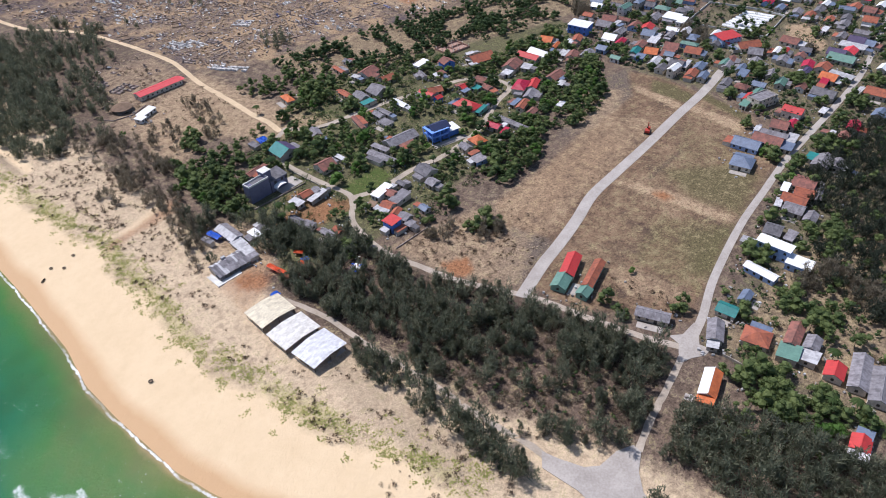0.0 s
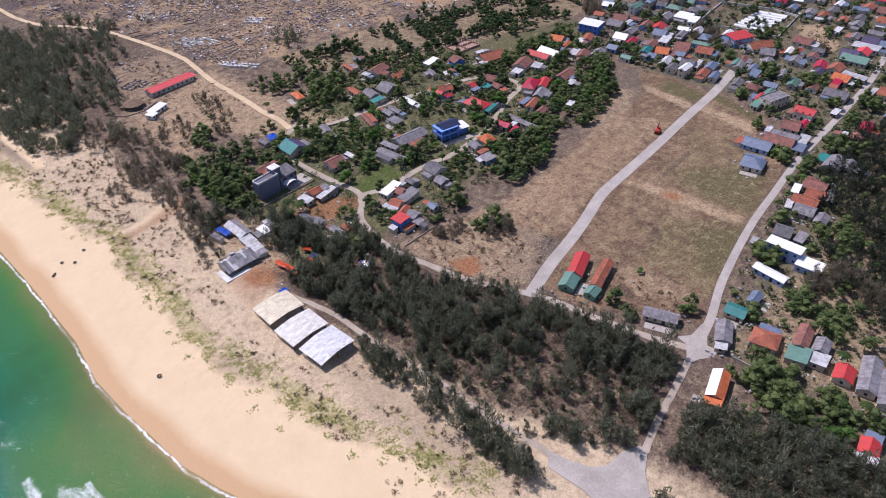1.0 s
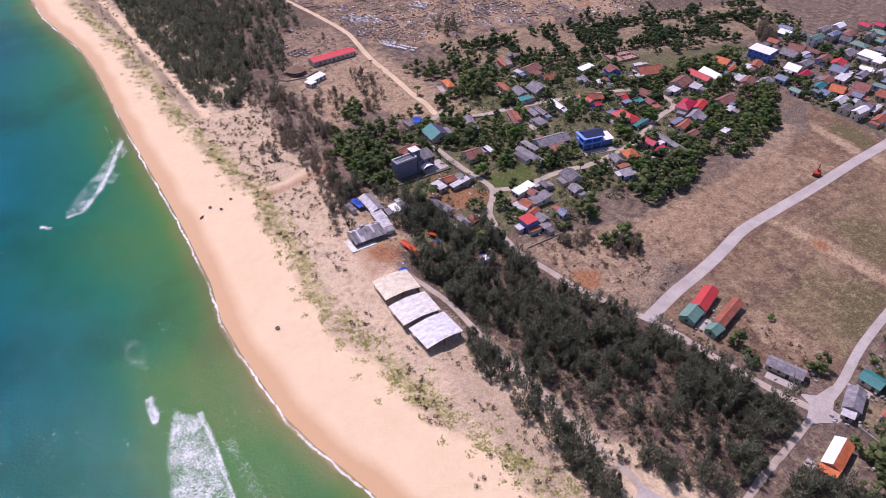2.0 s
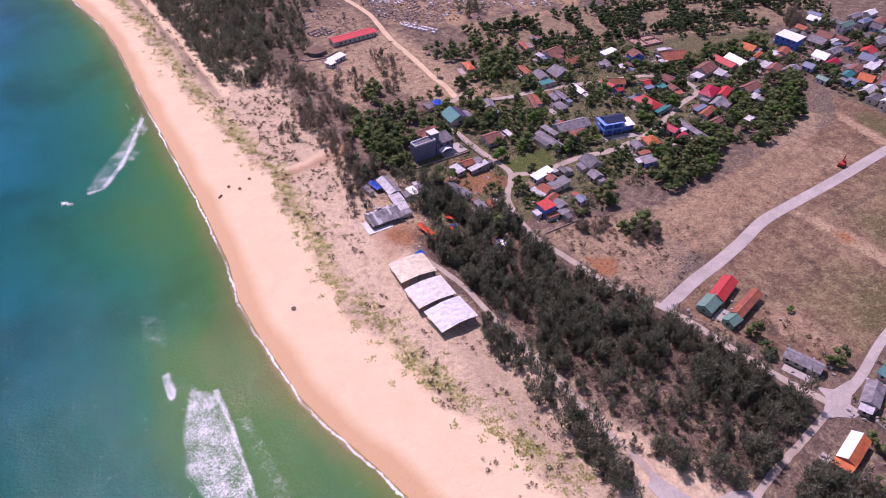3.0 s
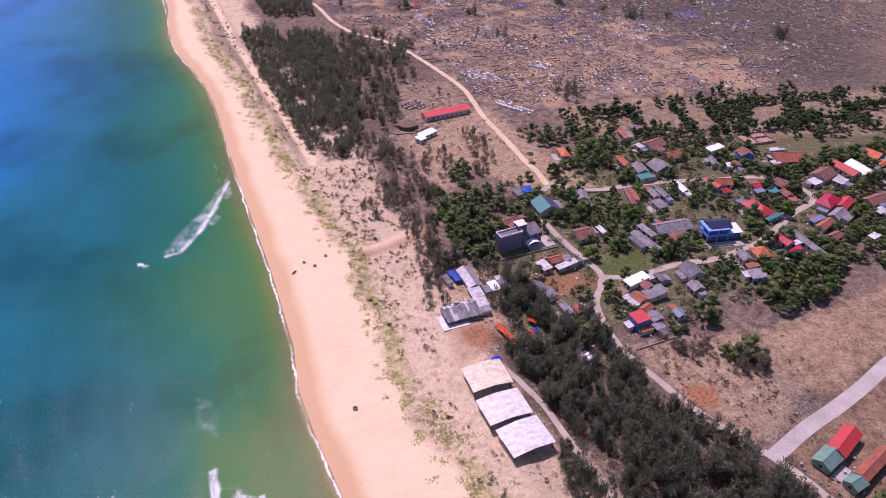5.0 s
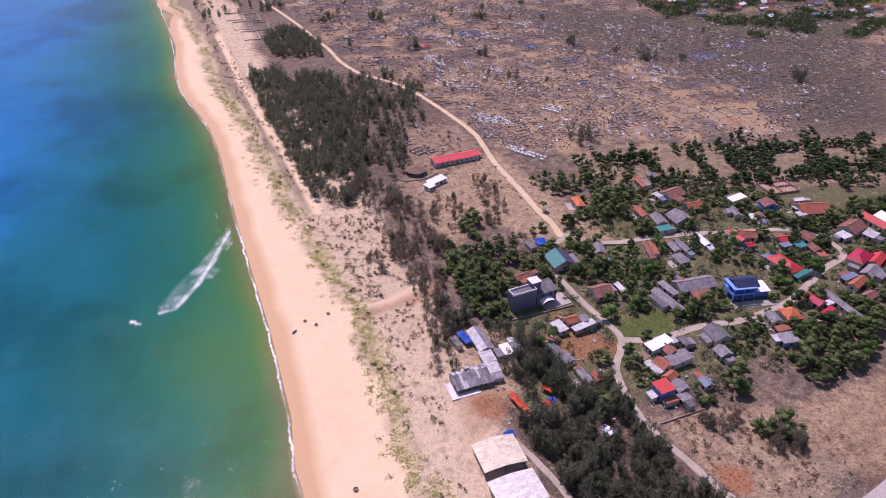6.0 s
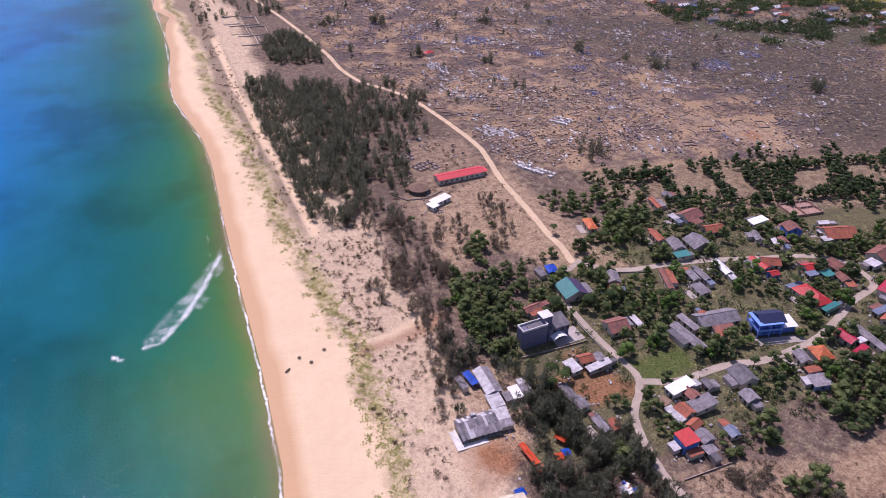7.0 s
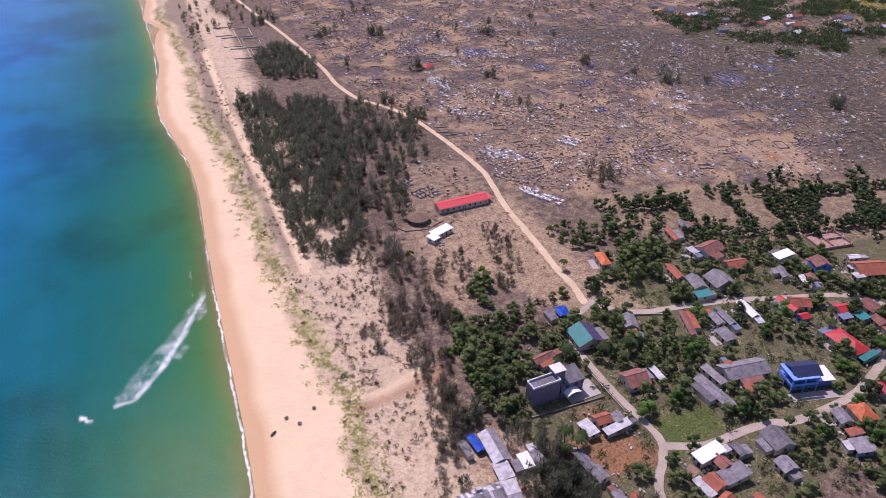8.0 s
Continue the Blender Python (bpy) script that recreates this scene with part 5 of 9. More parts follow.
house(164.4, 254.6, -85, 7.1, 4.2, "white", "plaster", "lean", 2.7, label="lean-to annex with pale white metal roof beside a house", name="annex")
house(174.7, 250.6, -87, 2.9, 10.5, "white", "plaster", "lean", 2.6, label="lean-to annex with pale white metal roof beside a house", name="annex")
house(196.9, 270.1, -3, 9.3, 9.2, "oldtile", "plaster", "gable", 3.0, label="low house with old brown tile roof and plastered walls")
house(207.5, 269.2, -92, 8.8, 2.2, "white", "plaster", "lean", 2.7, label="lean-to annex with pale white metal roof beside a house", name="annex")
house(154.8, 242.0, -88, 8.6, 3.6, "dkgrey", "plaster", "gable", 2.8, label="low house with dark grey sheet roof and plastered walls")
house(156.3, 235.0, -80, 5.8, 4.4, "grey", "plaster", "gable", 2.8, label="low house with grey cement sheet roof and plastered walls")
house(209.0, 119.7, 19, 14.6, 6.0, "red", "plaster", "gable", 3.2, label="low house with bright red metal roof and plastered walls")
house(197.8, 116.9, 14, 9.1, 6.4, "green", "green_wall", "gable", 2.8, label="low house with green metal roof and green painted walls")
house(210.2, 108.7, 14, 18.2, 4.3, "tile", "green_wall", "gable", 3.2, label="low house with weathered red clay tile roof and green painted walls")
house(198.3, 105.8, 6, 5.7, 5.0, "green", "green_wall", "gable", 2.8, label="low house with green metal roof and green painted walls")
house(203.8, 77.1, -72, 13.0, 5.4, "grey", "plaster", "gable", 2.8, label="low house with grey cement sheet roof and plastered walls")
house(203.9, 74.2, -76, 6.3, 2.2, "white", "plaster", "lean", 2.5, label="lean-to annex with pale white metal roof beside a house", name="annex")
house(184.6, 43.9, -166, 12.8, 5.8, "white", "plaster", "gable", 3.2, label="house, one pale white metal and one bright orange tiled slope", roof2="orange")
house(177.1, 42.1, -169, 3.9, 5.5, "orange", "plaster", "lean", 2.6, label="lean-to annex with bright orange tiled roof beside a house", name="annex")
house(211.0, 54.1, 22, 11.1, 5.8, "grey", "plaster", "gable", 2.8, label="low house with grey cement sheet roof and plastered walls")
house(203.7, 51.7, -161, 3.8, 3.8, "white", "plaster", "lean", 2.4, label="lean-to annex with pale white metal roof beside a house", name="annex")
house(225.2, 55.5, -86, 7.5, 6.3, "teal", "plaster", "gable", 2.8, label="low house with teal metal roof and plastered walls")
house(217.3, 40.5, -80, 9.6, 8.7, "tile", "plaster", "hip", 3.2, label="low house with weathered red clay tile roof and plastered walls")
house(227.3, 29.9, 7, 12.7, 5.1, "oldtile", "plaster", "gable", 3.2, label="low house with old brown tile roof and plastered walls")
house(217.1, 28.2, -172, 8.0, 7.1, "green", "plaster", "lean", 3.0, label="lean-to annex with green metal roof beside a house", name="annex")
house(227.0, 23.0, 5, 7.5, 5.1, "grey", "plaster", "gable", 3.0, label="low house with grey cement sheet roof and plastered walls")
house(219.7, 21.8, -176, 6.2, 6.4, "white", "plaster", "lean", 2.8, label="lean-to annex with pale white metal roof beside a house", name="annex")
house(218.4, 12.1, 8, 7.4, 6.3, "red", "plaster", "gable", 3.0, label="low house with bright red metal roof and plastered walls")
house(223.4, 4.9, 10, 17.7, 6.2, "grey", "plaster", "gable", 3.0, label="low house with grey cement sheet roof and plastered walls")
house(221.3, -2.8, 10, 17.4, 6.6, "grey", "plaster", "gable", 3.0, label="low house with grey cement sheet roof and plastered walls")
house(221.4, -4.8, -171, 12.5, 4.7, "orange", "plaster", "lean", 3.2, label="lean-to annex with bright orange tiled roof beside a house", name="annex")
house(191.5, -4.8, 7, 6.2, 5.7, "red", "plaster", "gable", 3.0, label="low house with bright red metal roof and plastered walls")
house(196.6, -4.7, -176, 3.9, 4.5, "bluegrey", "plaster", "lean", 2.6, label="lean-to annex with blue-grey metal roof beside a house", name="annex")
house(186.6, -5.6, -174, 3.4, 5.5, "white", "plaster", "lean", 2.6, label="lean-to annex with pale white metal roof beside a house", name="annex")
house(272.9, 55.9, -91, 14.5, 4.9, "white", "pale_blue_wall", "lean", 6.6, label="two-storey house with pale white metal roof and pale blue walls", storeys=2)
house(270.1, 43.7, -89, 9.8, 6.4, "white", "pale_blue_wall", "lean", 3.8, label="lean-to annex with pale white metal roof beside a house", name="annex")
house(287.6, 61.7, -83, 7.0, 8.4, "dkgrey", "plaster", "gable", 3.2, label="low house with dark grey sheet roof and plastered walls")
house(287.3, 53.9, -91, 3.5, 6.9, "grey", "plaster", "lean", 3.0, label="lean-to annex with grey cement sheet roof beside a house", name="annex")
house(255.8, 54.4, -99, 13.8, 4.4, "white", "pale_blue_wall", "gable", 3.2, label="low house with pale white metal roof and pale blue walls")
house(237.0, 53.1, 2, 6.9, 3.8, "bluegrey", "plaster", "gable", 2.8, label="low house with blue-grey metal roof and plastered walls")
house(324.8, 70.4, -82, 2.8, 7.0, "white", "pale_blue_wall", "lean", 2.8, label="lean-to annex with pale white metal roof beside a house", name="annex")
house(333.3, 64.3, -88, 10.1, 9.2, "oldtile", "plaster", "gable", 3.2, label="low house with old brown tile roof and plastered walls")
house(325.4, 61.4, -81, 8.6, 8.7, "tile", "plaster", "gable", 2.9, label="low house with weathered red clay tile roof and plastered walls")
house(331.1, 56.5, 14, 16.2, 2.9, "grey", "plaster", "gable", 2.8, label="low house with grey cement sheet roof and plastered walls")
house(316.9, 63.2, -85, 11.0, 8.1, "tile", "plaster", "gable", 3.2, label="low house with weathered red clay tile roof and plastered walls")
house(309.8, 60.6, -86, 8.7, 8.1, "grey", "plaster", "gable", 3.0, label="low house with grey cement sheet roof and plastered walls")
house(307.6, 52.1, 5, 7.7, 5.1, "grey", "plaster", "gable", 2.8, label="low house with grey cement sheet roof and plastered walls")
house(310.1, 68.1, -79, 2.3, 6.1, "white", "plaster", "lean", 2.7, label="lean-to annex with pale white metal roof beside a house", name="annex")
house(334.8, 96.5, -80, 10.6, 10.4, "bluegrey", "plaster", "hip", 3.0, label="low house with blue-grey metal roof and plastered walls")
house(354.7, 102.4, -87, 13.8, 9.9, "bluegrey", "pale_blue_wall", "gable", 3.0, label="low house with blue-grey metal roof and pale blue walls")
house(364.9, 95.1, -86, 15.0, 10.4, "oldtile", "plaster", "gable", 3.0, label="low house with old brown tile roof and plastered walls")
house(372.6, 94.7, -84, 14.0, 6.4, "grey", "plaster", "gable", 3.0, label="low house with grey cement sheet roof and plastered walls")
house(373.0, 85.5, -86, 4.6, 9.2, "white", "plaster", "lean", 2.8, label="lean-to annex with pale white metal roof beside a house", name="annex")
house(385.0, 96.3, -82, 8.8, 10.0, "oldtile", "plaster", "gable", 3.0, label="low house with old brown tile roof and plastered walls")
house(403.0, 95.9, -90, 10.7, 7.7, "red", "plaster", "gable", 4.8, label="two-storey house with bright red metal roof and plastered walls", storeys=2)
house(407.5, 116.0, -19, 16.0, 8.8, "grey", "plaster", "flat", 5.6, label="two-storey house with grey cement sheet roof and plastered walls", storeys=2)
house(407.5, 124.0, 2, 9.4, 3.8, "red", "plaster", "gable", 3.0, label="low house with bright red metal roof and plastered walls")
house(414.9, 121.6, 1, 10.0, 5.3, "green", "plaster", "gable", 3.2, label="low house with green metal roof and plastered walls")
house(438.0, 90.6, -91, 13.2, 10.0, "dkgrey", "plaster", "gable", 3.2, label="low house with dark grey sheet roof and plastered walls")
house(441.4, 94.8, -86, 4.1, 10.0, "tile", "plaster", "lean", 3.4, label="lean-to annex with weathered red clay tile roof beside a house", name="annex")
house(456.7, 66.6, -87, 11.8, 10.0, "tile", "plaster", "gable", 3.4, label="low house with weathered red clay tile roof and plastered walls")
house(407.8, 64.1, 6, 10.0, 5.9, "crimson", "plaster", "gable", 3.0, label="low house with crimson metal roof and plastered walls")
house(392.4, 65.1, 2, 7.8, 5.6, "oldtile", "plaster", "gable", 3.0, label="low house with old brown tile roof and plastered walls")
house(361.8, 70.6, -90, 4.4, 6.4, "teal", "plaster", "lean", 2.6, label="lean-to annex with teal metal roof beside a house", name="annex")
house(359.7, 64.6, 1, 12.7, 8.3, "grey", "plaster", "gable", 3.0, label="low house with grey cement sheet roof and plastered walls")
house(361.9, 58.1, 4, 9.5, 4.8, "grey", "plaster", "gable", 3.0, label="low house with grey cement sheet roof and plastered walls")
house(360.2, 54.6, -95, 4.3, 3.8, "white", "plaster", "lean", 2.6, label="lean-to annex with pale white metal roof beside a house", name="annex")
house(494.7, 98.5, -91, 16.0, 10.0, "green", "plaster", "gable", 3.2, label="low house with green metal roof and plastered walls")
house(508.5, 98.0, -0, 10.0, 7.9, "pinkred", "plaster", "gable", 3.4, label="low house with faded red metal roof and plastered walls")
house(519.2, 99.4, -91, 16.0, 7.2, "white", "plaster", "lean", 3.0, label="lean-to annex with pale white metal roof beside a house", name="annex")
house(473.3, 112.4, 9, 10.0, 6.5, "crimson", "plaster", "gable", 3.0, label="low house with crimson metal roof and plastered walls")
house(474.4, 103.4, -2, 10.0, 7.9, "tile", "plaster", "gable", 3.2, label="low house with weathered red clay tile roof and plastered walls")
house(461.6, 95.5, -93, 9.5, 10.0, "orange", "plaster", "gable", 3.2, label="low house with bright orange tiled roof and plastered walls")
house(469.5, 90.6, -98, 14.2, 5.0, "white", "plaster", "lean", 2.9, label="lean-to annex with pale white metal roof beside a house", name="annex")
house(530.0, 100.0, -87, 10.0, 10.0, "purple", "plaster", "gable", 3.4, label="low house with dark purple metal roof and plastered walls")
house(529.8, 92.0, -90, 7.3, 8.8, "bluegrey", "plaster", "gable", 3.0, label="low house with blue-grey metal roof and plastered walls")
house(568.0, 103.0, -85, 9.1, 10.0, "tile", "white_wall", "gable", 5.0, label="two-storey house with weathered red clay tile roof and white walls", storeys=2)
house(556.2, 116.6, 3, 10.0, 6.3, "grey", "plaster", "gable", 3.0, label="low house with grey cement sheet roof and plastered walls")
house(558.6, 127.5, 5, 10.0, 5.2, "tile", "plaster", "gable", 3.0, label="low house with weathered red clay tile roof and plastered walls")
house(559.1, 141.6, 4, 10.0, 6.3, "tile", "plaster", "gable", 3.2, label="low house with weathered red clay tile roof and plastered walls")
house(560.8, 151.2, 8, 10.0, 6.6, "grey", "plaster", "gable", 3.0, label="low house with grey cement sheet roof and plastered walls")
house(562.9, 164.8, 3, 10.0, 5.3, "bluegrey", "plaster", "gable", 3.0, label="low house with blue-grey metal roof and plastered walls")
house(504.9, 135.1, -93, 11.6, 10.0, "oldtile", "plaster", "gable", 3.0, label="low house with old brown tile roof and plastered walls")
house(483.8, 136.4, 6, 10.0, 3.3, "white", "plaster", "gable", 3.0, label="low house with pale white metal roof and plastered walls")
house(485.9, 131.9, 4, 10.0, 2.8, "red", "plaster", "gable", 3.0, label="low house with bright red metal roof and plastered walls")
house(472.2, 128.1, 8, 10.0, 5.8, "grey", "plaster", "gable", 3.0, label="low house with grey cement sheet roof and plastered walls")
house(480.8, 155.5, -36, 16.0, 10.0, "tile", "plaster", "gable", 3.2, label="low house with weathered red clay tile roof and plastered walls")
house(473.4, 146.9, -73, 8.9, 10.0, "grey", "plaster", "gable", 3.0, label="low house with grey cement sheet roof and plastered walls")
house(481.5, 170.8, -26, 16.0, 10.0, "red", "pale_blue_wall", "lean", 5.6, label="two-storey house with bright red metal roof and pale blue walls", storeys=2)
house(487.4, 181.4, 4, 10.0, 4.9, "white", "plaster", "gable", 3.0, label="low house with pale white metal roof and plastered walls")
house(498.2, 220.5, -88, 11.4, 10.0, "white", "white_wall", "lean", 3.6, label="lean-to annex with pale white metal roof beside a house", name="annex")
house(495.6, 211.3, -83, 5.4, 10.0, "white", "white_wall", "lean", 3.4, label="lean-to annex with pale white metal roof beside a house", name="annex")
house(470.9, 226.0, 14, 10.0, 8.0, "red", "plaster", "gable", 3.0, label="low house with bright red metal roof and plastered walls")
house(461.0, 219.4, -80, 8.9, 10.0, "bluegrey", "plaster", "gable", 3.0, label="low house with blue-grey metal roof and plastered walls")
house(451.4, 210.7, -83, 5.9, 9.2, "white", "plaster", "lean", 2.8, label="lean-to annex with pale white metal roof beside a house", name="annex")
house(435.8, 228.1, 9, 10.0, 5.2, "crimson", "plaster", "gable", 3.0, label="low house with crimson metal roof and plastered walls")
house(438.5, 237.5, -83, 9.2, 10.0, "white", "plaster", "gable", 3.2, label="low house with pale white metal roof and plastered walls")
house(469.8, 256.8, -76, 10.0, 10.0, "oldtile", "plaster", "gable", 3.0, label="low house with old brown tile roof and plastered walls")
house(439.8, 264.1, -84, 15.3, 9.6, "white", "blue_wall", "lean", 6.4, label="two-storey house with pale white metal roof and blue painted walls", storeys=2)
house(428.5, 212.2, 12, 10.0, 5.5, "teal", "plaster", "gable", 2.8, label="low house with teal metal roof and plastered walls")
house(433.7, 202.6, -73, 8.5, 10.0, "orange", "plaster", "gable", 3.0, label="low house with bright orange tiled roof and plastered walls")
house(425.3, 179.7, -80, 8.6, 10.0, "dkgrey", "plaster", "gable", 3.0, label="low house with dark grey sheet roof and plastered walls")
house(428.4, 174.2, -84, 2.2, 10.0, "white", "plaster", "lean", 2.7, label="lean-to annex with pale white metal roof beside a house", name="annex")
house(417.8, 165.5, 9, 10.0, 5.9, "tile", "plaster", "gable", 3.0, label="low house with weathered red clay tile roof and plastered walls")
house(418.7, 158.2, 8, 10.0, 4.8, "bluegrey", "plaster", "gable", 3.0, label="low house with blue-grey metal roof and plastered walls")
house(430.1, 166.2, 8, 10.0, 6.0, "bluegrey", "plaster", "gable", 3.0, label="low house with blue-grey metal roof and plastered walls")
house(450.9, 180.3, -79, 10.3, 10.0, "tile", "plaster", "gable", 3.0, label="low house with weathered red clay tile roof and plastered walls")
house(449.3, 195.7, -76, 9.2, 10.0, "oldtile", "plaster", "gable", 3.0, label="low house with old brown tile roof and plastered walls")
house(417.8, 142.7, 7, 10.0, 5.3, "dkgrey", "plaster", "gable", 3.0, label="low house with dark grey sheet roof and plastered walls")
house(443.7, 143.9, 4, 10.0, 4.1, "bluegrey", "plaster", "gable", 3.0, label="low house with blue-grey metal roof and plastered walls")
house(442.8, 152.6, 10, 10.0, 5.5, "grey", "plaster", "gable", 3.0, label="low house with grey cement sheet roof and plastered walls")
house(457.2, 140.4, 10, 10.0, 6.9, "grey", "plaster", "gable", 3.0, label="low house with grey cement sheet roof and plastered walls")
house(446.7, 125.6, 10, 10.0, 4.6, "grey", "plaster", "gable", 3.0, label="low house with grey cement sheet roof and plastered walls")
house(437.9, 116.2, 8, 10.0, 5.5, "green", "plaster", "gable", 3.0, label="low house with green metal roof and plastered walls")
house(378.1, 265.5, -89, 16.0, 7.2, "red", "plaster", "gable", 3.2, label="low house with bright red metal roof and plastered walls")
house(386.0, 261.9, -95, 16.0, 9.7, "white", "plaster", "gable", 3.2, label="low house with pale white metal roof and plastered walls")
house(360.7, 266.6, 13, 13.3, 9.7, "oldtile", "plaster", "gable", 3.0, label="low house with old brown tile roof and plastered walls")
house(349.0, 261.9, -86, 5.6, 5.5, "white", "plaster", "lean", 2.7, label="lean-to annex with pale white metal roof beside a house", name="annex")
house(363.6, 256.9, -76, 5.8, 6.3, "white", "plaster", "lean", 2.7, label="lean-to annex with pale white metal roof beside a house", name="annex")
house(337.2, 242.0, 19, 14.1, 7.9, "crimson", "plaster", "hip", 4.2, label="low house with crimson metal roof and plastered walls")
house(344.4, 237.3, 22, 12.0, 5.6, "red", "plaster", "gable", 3.4, label="low house with bright red metal roof and plastered walls")
house(332.4, 231.2, 18, 11.3, 5.6, "grey", "plaster", "gable", 3.0, label="low house with grey cement sheet roof and plastered walls")
house(318.1, 231.7, -89, 2.8, 8.0, "bluegrey", "plaster", "lean", 2.7, label="lean-to annex with blue-grey metal roof beside a house", name="annex")
house(318.3, 226.7, 16, 11.6, 4.5, "tile", "plaster", "gable", 3.0, label="low house with weathered red clay tile roof and plastered walls")
house(314.4, 216.7, 7, 6.8, 4.5, "oldtile", "plaster", "gable", 3.0, label="low house with old brown tile roof and plastered walls")
house(287.2, 224.2, -84, 8.1, 5.5, "crimson", "plaster", "gable", 3.0, label="low house with crimson metal roof and plastered walls")
house(285.3, 215.2, -79, 2.2, 7.1, "crimson", "plaster", "lean", 2.8, label="lean-to annex with crimson metal roof beside a house", name="annex")
house(296.3, 218.2, -94, 25.0, 3.7, "grey", "plaster", "gable", 3.0, label="low house with grey cement sheet roof and plastered walls")
house(291.0, 219.9, -91, 2.5, 3.5, "white", "plaster", "lean", 2.8, label="lean-to annex with pale white metal roof beside a house", name="annex")
house(363.1, 233.6, 3, 12.6, 7.9, "oldtile", "plaster", "gable", 3.0, label="low house with old brown tile roof and plastered walls")
house(356.7, 224.7, -82, 3.6, 5.8, "white", "plaster", "lean", 2.6, label="lean-to annex with pale white metal roof beside a house", name="annex")
house(332.4, 208.5, -85, 3.2, 4.6, "white", "plaster", "lean", 2.6, label="lean-to annex with pale white metal roof beside a house", name="annex")
house(408.9, 271.8, -77, 8.7, 10.0, "orange", "plaster", "gable", 3.0, label="low house with bright orange tiled roof and plastered walls")
house(404.5, 261.3, 14, 10.0, 2.6, "orange", "plaster", "gable", 3.0, label="low house with bright orange tiled roof and plastered walls")
house(423.5, 255.8, 21, 10.0, 5.8, "tile", "plaster", "gable", 3.0, label="low house with weathered red clay tile roof and plastered walls")
house(405.1, 235.6, 11, 10.0, 7.4, "grey", "plaster", "gable", 3.0, label="low house with grey cement sheet roof and plastered walls")
house(396.9, 249.3, -80, 4.5, 8.8, "white", "plaster", "lean", 2.6, label="lean-to annex with pale white metal roof beside a house", name="annex")
house(397.5, 242.8, 20, 10.0, 7.1, "oldtile", "plaster", "gable", 3.0, label="low house with old brown tile roof and plastered walls")
house(297.6, 361.9, -92, 6.3, 4.6, "grey", "plaster", "gable", 2.8, label="low house with grey cement sheet roof and plastered walls")
house(284.4, 339.5, -87, 5.4, 3.5, "white", "plaster", "lean", 2.6, label="lean-to annex with pale white metal roof beside a house", name="annex")
house(228.8, 259.6, -86, 11.2, 3.0, "grey", "plaster", "lean", 2.6, label="lean-to annex with grey cement sheet roof beside a house", name="annex")
house(457.7, 254.1, -83, 10.9, 10.0, "grey", "plaster", "gable", 3.0, label="low house with grey cement sheet roof and plastered walls")
house(465.3, 248.1, -93, 3.0, 6.9, "white", "plaster", "lean", 2.8, label="lean-to annex with pale white metal roof beside a house", name="annex")
house(452.2, 238.2, 4, 10.0, 6.2, "grey", "plaster", "gable", 3.0, label="low house with grey cement sheet roof and plastered walls")
house(416.1, 257.2, -83, 4.4, 5.9, "white", "plaster", "lean", 2.6, label="lean-to annex with pale white metal roof beside a house", name="annex")
house(439.5, 214.4, 8, 10.0, 6.2, "oldtile", "plaster", "gable", 3.0, label="low house with old brown tile roof and plastered walls")
house(467.1, 206.3, 8, 9.8, 4.9, "grey", "plaster", "gable", 3.0, label="low house with grey cement sheet roof and plastered walls")
house(449.0, 198.6, -91, 4.2, 6.9, "green", "plaster", "lean", 2.8, label="lean-to annex with green metal roof beside a house", name="annex")
house(436.4, 190.6, -82, 6.0, 6.3, "bluegrey", "plaster", "gable", 3.0, label="low house with blue-grey metal roof and plastered walls")
house(428.2, 187.1, -89, 3.1, 4.3, "white", "plaster", "lean", 2.6, label="lean-to annex with pale white metal roof beside a house", name="annex")
house(422.1, 204.8, -83, 5.4, 6.1, "bluegrey", "blue_wall", "lean", 2.8, label="lean-to annex with blue-grey metal roof beside a house", name="annex")
house(471.8, 173.6, 1, 8.8, 5.5, "dkgrey", "plaster", "gable", 3.0, label="low house with dark grey sheet roof and plastered walls")
house(479.4, 169.9, 11, 10.0, 5.1, "pinkred", "plaster", "gable", 3.0, label="low house with faded red metal roof and plastered walls")
house(444.7, 155.2, 7, 9.6, 6.0, "green", "plaster", "gable", 3.0, label="low house with green metal roof and plastered walls")
house(590.0, 140.5, 0, 10.0, 4.3, "white", "plaster", "gable", 3.0, label="low house with pale white metal roof and plastered walls")
house(595.4, 121.1, 0, 10.0, 6.8, "tile", "plaster", "gable", 3.0, label="low house with weathered red clay tile roof and plastered walls")
house(609.9, 106.5, -1, 10.0, 5.5, "white", "plaster", "gable", 3.0, label="low house with pale white metal roof and plastered walls")
house(593.1, 109.9, -89, 8.2, 10.0, "oldtile", "plaster", "gable", 3.0, label="low house with old brown tile roof and plastered walls")
house(452.1, 154.2, 10, 10.0, 4.0, "oldtile", "plaster", "gable", 3.0, label="low house with old brown tile roof and plastered walls")
house(462.5, 109.6, 2, 10.0, 4.0, "purple", "plaster", "gable", 3.0, label="low house with dark purple metal roof and plastered walls")
house(500.9, 103.8, -88, 10.7, 10.0, "purple", "plaster", "gable", 3.6, label="low house with dark purple metal roof and plastered walls")
house(532.8, 110.7, 2, 10.0, 5.3, "grey", "plaster", "gable", 3.0, label="low house with grey cement sheet roof and plastered walls")
house(538.6, 123.9, -90, 3.3, 7.7, "white", "plaster", "lean", 2.6, label="lean-to annex with pale white metal roof beside a house", name="annex")
house(496.1, 73.7, -2, 9.4, 4.7, "white", "plaster", "gable", 3.0, label="low house with pale white metal roof and plastered walls")
house(459.2, 88.6, -94, 2.2, 6.0, "white", "plaster", "lean", 2.6, label="lean-to annex with pale white metal roof beside a house", name="annex")
